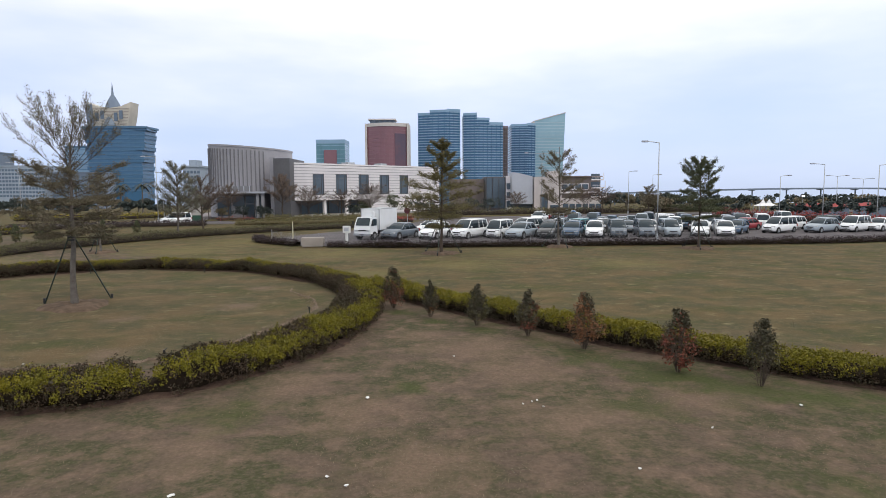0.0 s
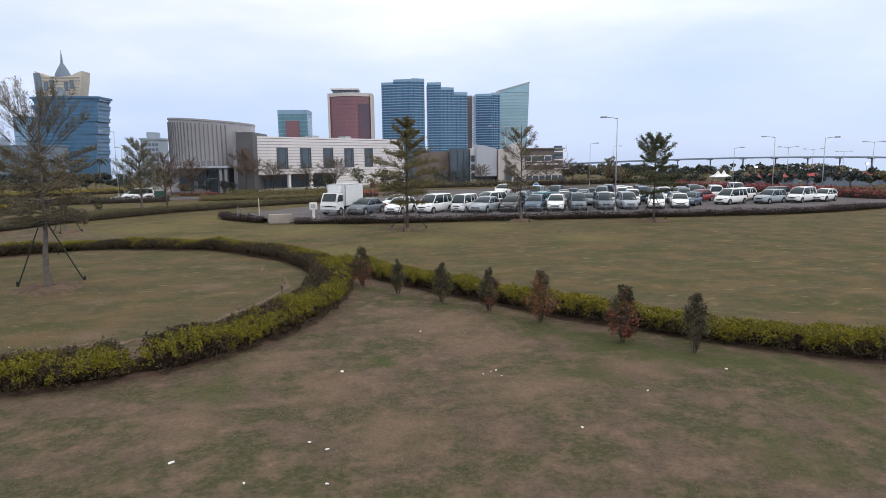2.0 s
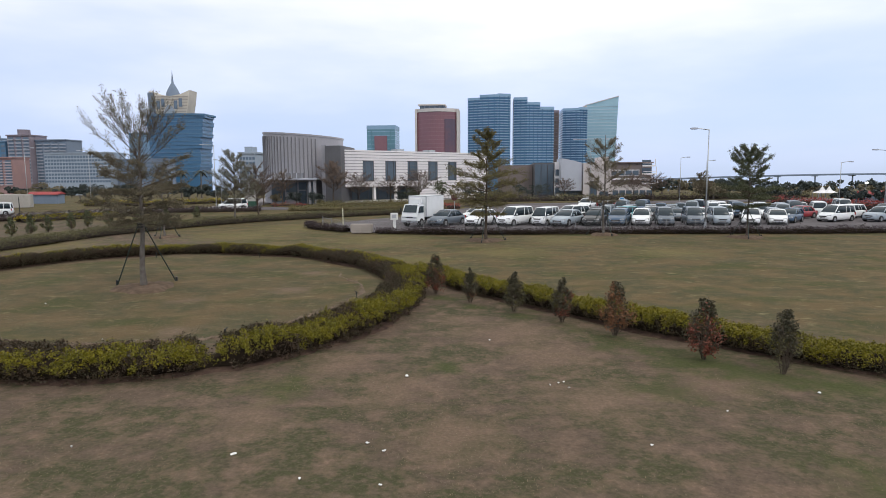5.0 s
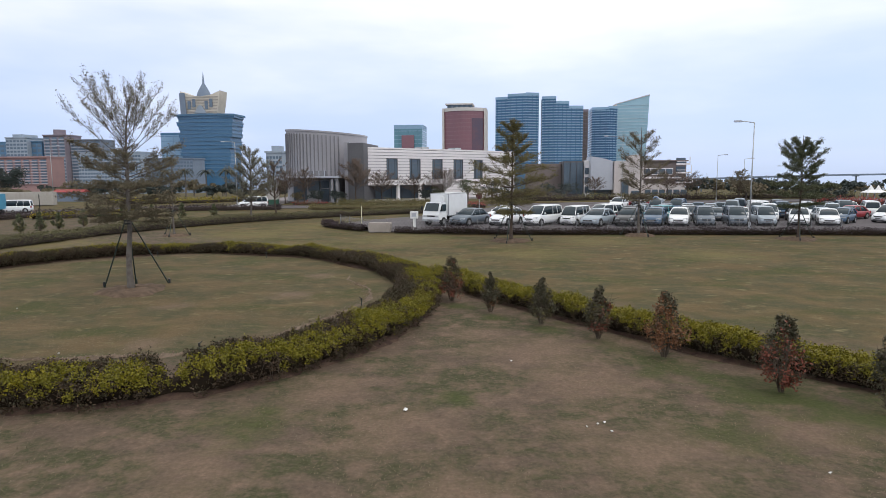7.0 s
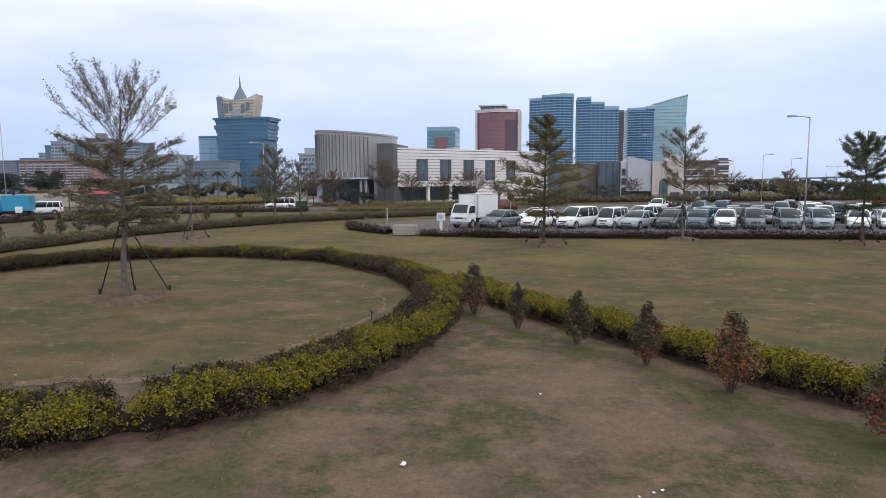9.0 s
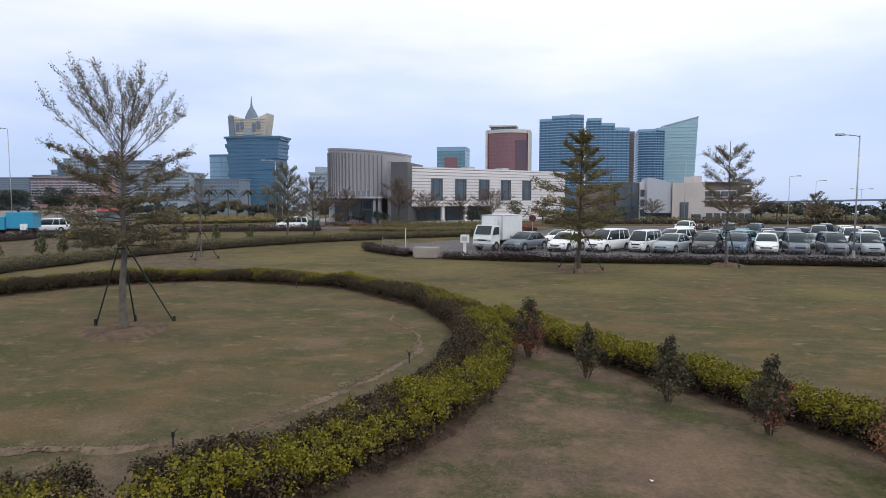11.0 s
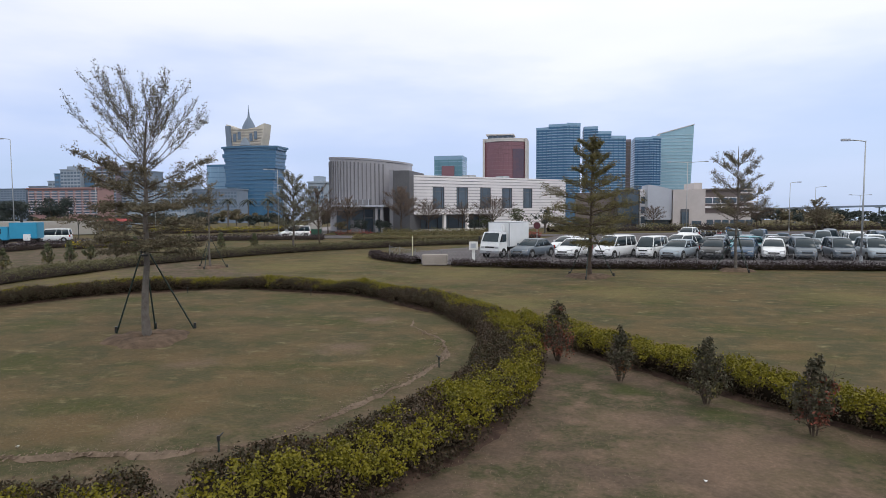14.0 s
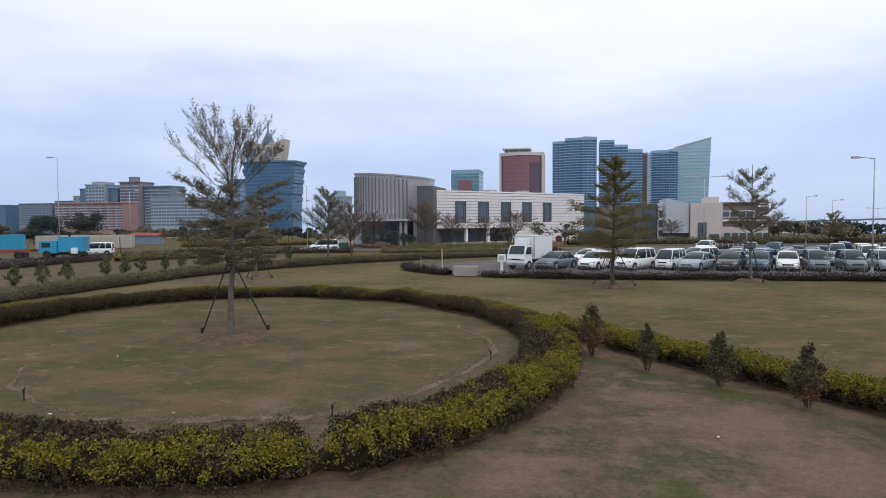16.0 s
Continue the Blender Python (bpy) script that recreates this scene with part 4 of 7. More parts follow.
tower("blue_tower", "tall blue glass apartment tower stepping down to one side", [
    ([(17.7, 602), (30, 600), (30, 640), (17.7, 640)], 73.0), ([(30.1, 600), (42, 603), (42, 640), (30.1, 640)], 68.5), ([(42.1, 603), (55, 606), (55, 640), (42.1, 640)], 64.5)], BLUE_GLASS, BLUE_SLAB)
tower("blue_tower", "slim blue glass tower beside a pale slanted one", [
    ([(68.1, 653), (84, 650), (84, 690), (68.1, 690)], 67.5), ([(84.1, 650.5), (92.9, 656), (92.9, 690), (84.1, 690)], 68.5)], DEEP_GLASS, BLUE_SLAB, proud=0.35)
tower("orange_tower", "narrow orange-brown tower seen between blue ones", [(rect(58.5, 64.5, 655, 675), 66)], BROWN_WALL, PINK, floor=4)


def slanted_tower():
    root = thing("slanted_tower", "pale green glass tower with a slanting roof", "tower", pose(0, 0, 2.2))
    x0, x1, y0, y1 = 98.7, 131.5, 700, 730
    bm = bmesh.new()
    lo = [(x0, y0), (x1 - 3.5, y0), (x1 - 3.5, y1), (x0, y1)]
    hi = [(x0 - 1.5, y0), (x1, y0), (x1, y1), (x0 - 1.5, y1)]
    a, b = prism(bm, lo, -14, 80, hi)
    for v, dz in zip(b, (-4.5, 4.5, 4.5, -4.5)):
        v.co.z += dz
    part("facade", bm, PALE_GLASS, root)
    for k in range(21):
        z = 6 + k * 3.4
        t = z / 80
        bm = bmesh.new()
        box(bm, x0 - 1.4 * t, x1 - 3.5 * (1 - t) - 0.2, y0 - 0.35, y0 + 1, z, z + 0.5)
        part("floor_band", bm, PALE_LINE, root)
    bm = bmesh.new()
    prism(bm, [(x0 - 2.2, y0 - 0.8), (x0 - 0.6, y0 - 0.8), (x0 - 0.6, y1), (x0 - 2.2, y1)], 0, 75.2)
    part("corner_fin", bm, TRIM_WHITE, root)
    bm = bmesh.new()
    vs = box(bm, x0 - 2.1, x1 + 0.3, y0 - 0.5, y1 + 0.5, 79.9, 80.8)
    for v in vs:
        v.co.z += -4.8 if v.co.x < 100 else 4.4
    part("roof_edge", bm, TRIM_WHITE, root)
    return root


slanted_tower()


def bronze_tower():
    root = thing("bronze_tower", "curved bronze glass tower with pale stone edges", "tower", pose(0, 0, 2.2))
    cx, w = -45.6, 15.8
    n = 16
    front = [(cx - w + 2 * w * i / n, 506 - 7 * math.sin(math.pi * i / n)) for i in range(n + 1)]
    pts = front + [(cx + w, 530), (cx - w, 530)]
    bm = bmesh.new()
    prism(bm, pts, -14, 52)
    part("facade", bm, BRONZE, root, smooth=False)
    ring = bmesh.new()
    prism(ring, outline_scaled(pts, 0.12), 0, 0.35)
    me = finish(ring, "floor_band", BRONZE_LINE)
    for k in range(15):
        o = part("floor_band", me, BRONZE_LINE, root)
        o.location.z = 5 + k * 3.1
    for z0, z1, g in ((51.6, 54.2, 0.6),):
        bm = bmesh.new()
        prism(bm, outline_scaled(pts, g), z0, z1)
        part("cornice", bm, TRIM_WHITE, root)
    for x in (cx - w - 0.7, cx + w + 0.7):
        bm = bmesh.new()
        box(bm, x - 0.8, x + 0.8, 504.5, 530, 0, 54.1)
        part("edge_pier", bm, TRIM_WHITE, root)
    # added darker panel paints the dark end of the reflection on the curved glass
    bm = bmesh.new()
    n2 = 8
    bay = [(cx + 6.5 + 8.3 * i / n2, 505.7 - 7 * math.sin(math.pi * (0.5 + (6.5 + 8.3 * i / n2) / (2 * w)))) for i in range(n2 + 1)]
    prism(bm, bay + [(bay[-1][0], 508), (bay[0][0], 508)], 0, 46)
    part("reflection_panel", bm, BRONZE_DARK, root)
    bm = bmesh.new()
    box(bm, cx - 14, cx + 5.5, 512, 528, 54.2, 57.4)
    pent = part("penthouse", bm, GREY_WALL, root)
    for k in range(5):
        bm = bmesh.new()
        box(bm, cx - 13.6 + k * 4.0, cx - 10.8 + k * 4.0, 511.6, 512.2, 54.8, 56.9)
        part("opening", bm, WINDOW, pent)
    bm = bmesh.new()
    box(bm, cx - 15.5, cx + 6.5, 510, 529, 57.5, 58.5)
    part("roof", bm, TRIM_WHITE, root)
    return root


bronze_tower()
tower("teal_tower", "low teal glass office block behind the hall", [(rect(-110.8, -86.0, 550, 575), 45)], TEAL_GLASS, BLUE_SLAB, floor=3.6, proud=0.2, thick=0.4, cap=3)
bm = bmesh.new()
box(bm, -104, -93, 548.6, 549.9, 20, 36.5, 0.2)
solid("red_sign_panel", bm, BRONZE, "large plain dark red panel fixed to an office block", "sign panel").parent = bpy.data.objects["teal_tower"]


def flared_tower():
    """A wide-topped blue hotel with a gold crown, dome and spire."""
    root = thing("flared_tower", "blue glass tower flaring to the top, with gold crown and spire", "tower", pose(0, 0, 2.2))
    cx, cy = -317.0, 620
    floors, h = 17, 3.75
    for k in range(floors):
        t = k / (floors - 1)
        w = 25.0 + 4.8 * t ** 1.6 + 0.7 * math.sin(k * 2.4)
        off = 0.8 * math.sin(k * 1.7) + 1.2 * t
        n = 14
        pts = [(cx + off - w + 2 * w * i / n, cy - 8 - 7 * math.sin(math.pi * i / n)) for i in range(n + 1)] + [(cx + w, cy + 18), (cx - w, cy + 18)]
        bm = bmesh.new()
        prism(bm, pts, k * h - (14 if k == 0 else 0.05), k * h + h * 0.74)
        f = part("storey", bm, DEEP_GLASS, root)
        bm = bmesh.new()
        prism(bm, outline_scaled(pts, 0.5), k * h + h * 0.72, k * h + h * 1.0)
        part("floor_band", bm, DEEP_SLAB, f)
    z = floors * h
    bm = bmesh.new()
    n = 14
    pts = [(cx + 1 - 31 + 62 * i / n, cy - 9 - 7 * math.sin(math.pi * i / n)) for i in range(n + 1)] + [(cx + 32, cy + 18), (cx - 30, cy + 18)]
    prism(bm, pts, z - 2.0, z)
    part("top_slab", bm, DEEP_SLAB, root)
    # crown: a curved plate with raised corners
    def petal(bm, s, y0, y1):
        out = [(-17 * s, z), (17 * s, z), (19.5 * s, z + 12), (21 * s, z + 23 * s), (11 * s, z + 19.0 * s), (0, z + 17.5 * s), (-11 * s, z + 19.0 * s), (-21 * s, z + 23 * s), (-19.5 * s, z + 12)]
        a, b = [bm.verts.new((cx - 3 + x, y0, q)) for x, q in out], [bm.verts.new((cx - 3 + x, y1, q)) for x, q in out]
        m = len(out)
        for i in range(m):
            bm.faces.new((a[i], a[(i + 1) % m], b[(i + 1) % m], b[i]))
        bm.faces.new(a[::-1])
        bm.faces.new(b)
    bm = bmesh.new()
    petal(bm, 1.0, cy - 8, cy + 8)
    crown = part("crown", bm, GOLD, root, "gold crown with upturned corners")
    for k in range(6):
        bm = bmesh.new()
        q = z + 2 + k * 2.9
        w = 16.6 + 0.16 * (q - z)
        box(bm, cx - 3 - w, cx - 3 + w, cy - 8.5, cy - 7.9, q, q + 0.9)
        part("crown_band", bm, GOLD_DARK, crown)
    # grey block added for the shade on the crown's left side, and crown openings
    bm = bmesh.new()
    prism(bm, [(cx - 23.5, cy - 9.5), (cx - 17.5, cy - 9.5), (cx - 17.5, cy + 6), (cx - 23.5, cy + 6)], z, z + 21, [(cx - 24.5, cy - 9.5), (cx - 19.0, cy - 9.5), (cx - 19.0, cy + 6), (cx - 24.5, cy + 6)])
    part("flank", bm, GREY_WALL, crown)
    for k, u in enumerate((-14.5, -9.5, 3.5, 8.5)):
        bm = bmesh.new()
        box(bm, cx + u - 1.6, cx + u + 1.6, cy - 8.9, cy - 8.45, z + 5 + 2 * (k % 2), z + 13 + 2 * (k % 2))
        part("opening", bm, CITY_WINDOW, crown)
    bm = bmesh.new()
    prof = [(6.6, z + 15), (7.0, z + 18), (6.4, z + 21), (4.6, z + 25), (2.4, z + 29), (1.2, z + 31), (0.7, z + 36), (0.12, z + 43)]
    rings = [[bm.verts.new((cx - 3 + r * math.cos(i * math.tau / 14), cy + r * math.sin(i * math.tau / 14), q)) for i in range(14)] for r, q in prof]
    for a, b in zip(rings, rings[1:]):
        for i in range(14):
            bm.faces.new((a[i], a[(i + 1) % 14], b[(i + 1) % 14], b[i]))
    bm.faces.new(rings[-1])
    part("spire", bm, GREY_WALL, root, "grey dome drawn out to a spire", True)
    bm = bmesh.new()
    n = 12
    pts = [(cx - 3 - 6 + 12 * i / n, z + 1.0 + 8.0 * math.sin(math.pi * i / n)) for i in range(n + 1)]
    a = [bm.verts.new((x, cy - 9.2, q)) for x, q in pts]
    b = [bm.verts.new((x, cy - 8.0, q)) for x, q in pts]
    for i in range(n):
        bm.faces.new((a[i], a[i + 1], b[i + 1], b[i]))
    bm.faces.new(a)
    part("arched_window", bm, PALE_WALL, root)
    return root


flared_tower()
tower("grey_tower", "plain blue-grey office block beside the flared tower", [(rect(-381, -353, 640, 660), 47.5)], BLUE_SLAB, BLUE_GLASS, floor=5, proud=0.15, thick=0.4)


def city_block(name, label, x0, x1, y0, deep, z, wall, rows, cols, share=0.55, cap=0.0):
    """A far building with rows of separate windows."""
    root = thing(name, label, "building")
    bm = bmesh.new()
    box(bm, x0, x1, y0, y0 + deep, -13, z)
    part("wall", bm, wall, root)
    h, w = (z - 2) / rows, (x1 - x0) / cols
    bm = bmesh.new()
    box(bm, -w * 0.36, w * 0.36, -0.10, 0.25, 0, h * share)
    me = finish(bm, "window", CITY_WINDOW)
    for r in range(rows):
        for c in range(cols):
            o = part("window", me, WINDOW, root)
            o.location = (x0 + (c + 0.5) * w, y0, 1 + r * h + h * 0.25)
    bm = bmesh.new()
    box(bm, x0 - 0.4, x1 + 0.4, y0 - 0.4, y0 + deep + 0.4, z, z + 0.7)
    part("roof", bm, wall, root)
    if cap:
        bm = bmesh.new()
        box(bm, x0 + (x1 - x0) * 0.25, x0 + (x1 - x0) * 0.7, y0 + 2, y0 + deep - 2, z + 0.7, z + cap)
        part("roof_house", bm, wall, root)
    return root


def banded_block(name, label, x0, x1, y0, deep, z, wall, band, rows, piers, cap=0.0):
    """A far building with dark window strips, a pale balcony front on every floor and upright piers."""
    root = thing(name, label, "building")
    bm = bmesh.new()
    box(bm, x0, x1, y0, y0 + deep, -13, z)
    part("wall", bm, wall, root)
    h, w = (z - 1.0) / rows, (x1 - x0) / piers
    for c in range(piers):
        a, b = x0 + c * w + 0.16 * w, x0 + (c + 1) * w - 0.16 * w
        for r in range(rows):
            bm = bmesh.new()
            box(bm, a, b, y0 - 0.06, y0 + 0.2, r * h + h * 0.42, r * h + h * 0.95)
            part("window", bm, CITY_WINDOW, root)
            bm = bmesh.new()
            box(bm, a - 0.3, b + 0.3, y0 - 0.9, y0 - 0.07, r * h, r * h + h * 0.40)
            part("balcony", bm, band, root)
    bm = bmesh.new()
    box(bm, x0 - 0.4, x1 + 0.4, y0 - 1.0, y0 + deep + 0.4, z, z + 0.8)
    part("roof", bm, wall, root)
    if cap:
        bm = bmesh.new()
        m, q = (x0 + x1) / 2 - (x1 - x0) * 0.12, (x1 - x0) * 0.24
        prism(bm, [(m + q * math.cos(k * math.tau / 14), y0 + deep / 2 + q * math.sin(k * math.tau / 14)) for k in range(14)], z + 0.8, z + cap)
        part("roof_house", bm, wall, root)
    return root


BALCONY = material("pale_balcony_front", (0.48, 0.44, 0.47), (0.40, 0.37, 0.41), 0.2, 0.8)
BLUE_BALCONY = material("pale_blue_balcony_front", (0.34, 0.37, 0.43), (0.28, 0.31, 0.37), 0.2, 0.8)
banded_block("pink_block", "long pink apartment block with rows of pale balconies", -332, -282, 352, 14, 15.8, PALE_PINK, BALCONY, 9, 9)
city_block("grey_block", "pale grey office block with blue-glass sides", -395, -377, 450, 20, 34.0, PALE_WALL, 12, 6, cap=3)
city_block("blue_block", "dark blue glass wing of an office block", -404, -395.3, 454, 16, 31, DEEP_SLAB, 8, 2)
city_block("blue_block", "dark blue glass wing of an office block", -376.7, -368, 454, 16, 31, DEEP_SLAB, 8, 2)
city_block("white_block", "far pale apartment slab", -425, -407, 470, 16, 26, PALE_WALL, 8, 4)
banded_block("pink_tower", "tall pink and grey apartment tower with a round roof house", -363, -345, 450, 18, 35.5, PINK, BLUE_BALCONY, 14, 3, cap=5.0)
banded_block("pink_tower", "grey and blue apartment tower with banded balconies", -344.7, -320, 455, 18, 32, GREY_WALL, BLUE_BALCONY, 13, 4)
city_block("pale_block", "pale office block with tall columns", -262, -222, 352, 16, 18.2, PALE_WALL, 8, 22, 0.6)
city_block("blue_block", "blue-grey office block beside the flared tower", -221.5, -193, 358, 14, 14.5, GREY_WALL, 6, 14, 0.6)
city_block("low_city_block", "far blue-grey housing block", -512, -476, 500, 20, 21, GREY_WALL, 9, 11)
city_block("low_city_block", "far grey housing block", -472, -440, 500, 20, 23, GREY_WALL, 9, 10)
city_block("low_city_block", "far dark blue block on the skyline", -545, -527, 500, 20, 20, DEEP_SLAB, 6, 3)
city_block("pale_villa", "pale hotel with a small roof lantern", -107, -100, 260, 10, 14.0, PALE_WALL, 6, 5, cap=3.0)
city_block("podium", "low teal glass podium under the towers", -30, 66, 300, 12, 8, DEEP_SLAB, 2, 22)


# ---- white exhibition building ----
def white_building():
    """Facade along u from its near corner; v runs into the building."""
    a, b = Vector((-25.1, 104.0, 0)), Vector((-1.2, 130.0, 0))
    root = thing("white_building", "long white building of horizontal panels with five tall windows", "building",
                 Matrix.Translation(a) @ Matrix.Rotation(math.atan2(b.y - a.y, b.x - a.x), 4, "Z"))
    L, D, z0, z1 = (b - a).length, 15.0, 2.75, 8.75
    bm = bmesh.new()
    box(bm, 0.1, L - 0.1, 0.12, D, z0, z1 - 0.05)
    box(bm, 17.0, L - 0.1, 0.121, D, -0.05, z0 - 0.002)
    box(bm, 0.5, 16.9, 3.6, D - 0.1, -0.05, z0 - 0.004)
    part("wall", bm, JOINT, root)
    wins = [(4.15, 6.5), (9.0, 11.45), (14.1, 16.5), (19.1, 21.5), (24.2, 26.5)]
    wz0, wz1 = 3.75, 7.1
    rows = 12
    h = (z1 - z0) / rows
    for k in range(-5, rows):
        q0, q1 = z0 + k * h, z0 + (k + 1) * h - 0.11
        lo = 0 if k >= 0 else 17.0
        cuts = [lo] + [c for w in wins for c in w if q1 > wz0 and q0 < wz1] + [L]
        for s, e in zip(cuts[::2], cuts[1::2]):
            bm = bmesh.new()
            box(bm, s, e, -0.06, 0.14, max(q0, 0.02), q1)
            part("panel", bm, PANEL, root)
    for k in range(rows):
        q0, q1 = z0 + k * h, z0 + (k + 1) * h - 0.11
        bm = bmesh.new()
        box(bm, 0.0, 0.14, 0.15, D, q0, q1)
        part("panel", bm, PANEL, root)
    bm = bmesh.new()
    box(bm, -0.05, L + 0.05, -0.05, D + 0.05, z1, z1 + 0.25)
    part("coping", bm, PANEL, root)
    for s, e in wins:
        w = new("window")
        w.parent = root
        bm = bmesh.new()
        box(bm, s + 0.04, e - 0.04, 0.06, 0.115, wz0 - 0.1, wz1 + 0.1)
        part("pane", bm, WINDOW, w)
        bm = bmesh.new()
        for x0, x1, q0, q1 in ((s, s + 0.12, wz0 - 0.15, wz1 + 0.15), (e - 0.12, e, wz0 - 0.15, wz1 + 0.15), (s + 0.121, e - 0.121, wz0 - 0.15, wz0), (s + 0.121, e - 0.121, wz1, wz1 + 0.15),
                               (s + 0.5, s + 0.56, wz0, wz1), (e - 0.56, e - 0.5, wz0, wz1), (s + 0.121, e - 0.121, wz0 + 2.7, wz0 + 2.76)):
            box(bm, x0, x1, -0.02, 0.10, q0, q1)
        part("window_frame", bm, DARK_WALL, w)
    for u in (6.9, 11.7):
        bm = bmesh.new()
        box(bm, u - 0.24, u + 0.24, 0.3, 0.78, -0.05, z0 - 0.003, 0.02)
        part("column", bm, PANEL, root)
    bm = bmesh.new()
    box(bm, 0.8, 16.6, 3.3, 3.55, 0.3, z0 - 0.1)
    part("shopfront", bm, WINDOW, root, "dark recessed glass shopfront")
    for u in np.arange(0.8, 16.7, 2.25):
        bm = bmesh.new()
        box(bm, u - 0.05, u + 0.05, 3.22, 3.29, 0.0, z0 - 0.1)
        part("mullion", bm, DARK_WALL, root)
    bm = bmesh.new()
    box(bm, -0.2, 17, -1.4, 3.2, 0.03, 0.28)
    part("plinth", bm, CONCRETE, root)
    for u in (15.0, 23.0):
        bm = bmesh.new()
        box(bm, u, u + 1.6, 4, 6, z1 + 0.26, z1 + 0.8, 0.03)
        part("roof_vent", bm, GALV, root)
    return root


white_building()


def round_hall():
    """Oval hall with upright ribs, an entrance canopy and a dark lift tower."""
    root = thing("round_hall", "oval grey metal-clad hall with upright ribs and entrance canopy", "building")
    cx, cy, rx, ry, n = -34.55, 114.0, 7.0, 8.5, 64

    def top(x):
        return 12.3 - 0.072 * (x - cx + rx)
    bm = bmesh.new()
    ring = [(cx + rx * math.cos(k * math.tau / n), cy + ry * math.sin(k * math.tau / n)) for k in range(n)]
    a, b = prism(bm, ring, -0.05, 12)
    for v in b:
        v.co.z = top(v.co.x)
    part("wall", bm, DRUM, root, smooth=False)
    bm = bmesh.new()
    big = [(cx + (rx + 0.12) * math.cos(k * math.tau / n), cy + (ry + 0.12) * math.sin(k * math.tau / n)) for k in range(n)]
    a, b = prism(bm, big, 0, 1)
    for v in a:
        v.co.z = top(v.co.x) - 0.12
    for v in b:
        v.co.z = top(v.co.x) + 0.16
    part("roof_edge", bm, DRUM, root)
    for k in range(22):
        w = math.radians(192 + k * 5.4)
        x, y = cx + rx * math.cos(w), cy + ry * math.sin(w)
        bm = bmesh.new()
        nx, ny = math.cos(w), math.sin(w) * rx / ry
        l = math.hypot(nx, ny)
        nx, ny = nx / l, ny / l
        tx, ty = -ny, nx
        q = 0.07
        z0 = 3.9 + 0.9 * (k % 3 == 1) * 0.5
        prism(bm, [(x - tx * q - nx * 0.1, y - ty * q - ny * 0.1), (x + tx * q - nx * 0.1, y + ty * q - ny * 0.1), (x + tx * q + nx * 0.16, y + ty * q + ny * 0.16), (x - tx * q + nx * 0.16, y - ty * q + ny * 0.16)][::1], z0, top(x) - 0.55)
        part("rib", bm, DRUM_RIB, root)
    bm = bmesh.new()
    box(bm, -40.9, -28.6, 100.6, 108.5, 4.0, 4.28, 0.03)
    part("canopy", bm, SILVER, root)
    for x in (-40.3, -39.1, -29.9, -29.1):
        bm = bmesh.new()
        box(bm, x - 0.2, x + 0.2, 101.0, 101.4, -0.05, 3.98)
        part("column", bm, DRUM, root)
    bm = bmesh.new()
    box(bm, -37.6, -29.6, 104.2, 108.4, -0.05, 3.97)
    lobby = part("lobby", bm, DRUM, root)
    for x0, x1, z0, z1 in ((-37.4, -35.2, 0.3, 3.4), (-34.9, -33.0, 1.9, 3.6), (-32.7, -31.4, 0.1, 2.2), (-32.7, -31.4, 2.35, 3.6), (-31.1, -29.8, 0.1, 3.6)):
        bm = bmesh.new()
        box(bm, x0, x1, 104.05, 104.19, z0, z1)
        part("pane", bm, WINDOW, lobby)
    bm = bmesh.new()
    box(bm, -36.0, -31.4, 102.0, 103.0, 4.3, 5.15)
    part("sign_frame", bm, DRUM_RIB, root)
    for x in np.arange(-36, -31.3, 0.92):
        bm = bmesh.new()
        box(bm, x - 0.05, x + 0.05, 101.9, 101.99, 4.29, 5.2)
        part("sign_post", bm, SILVER, root)
    bm = bmesh.new()
    box(bm, -27.35, -24.75, 101.5, 112, -0.05, 9.55)
    part("lift_tower", bm, DARK_WALL, root)
    bm = bmesh.new()
    box(bm, -28.2, -27.36, 102.5, 108, -0.05, 9.75)
    part("side_pier", bm, DRUM, root)
    return root


round_hall()


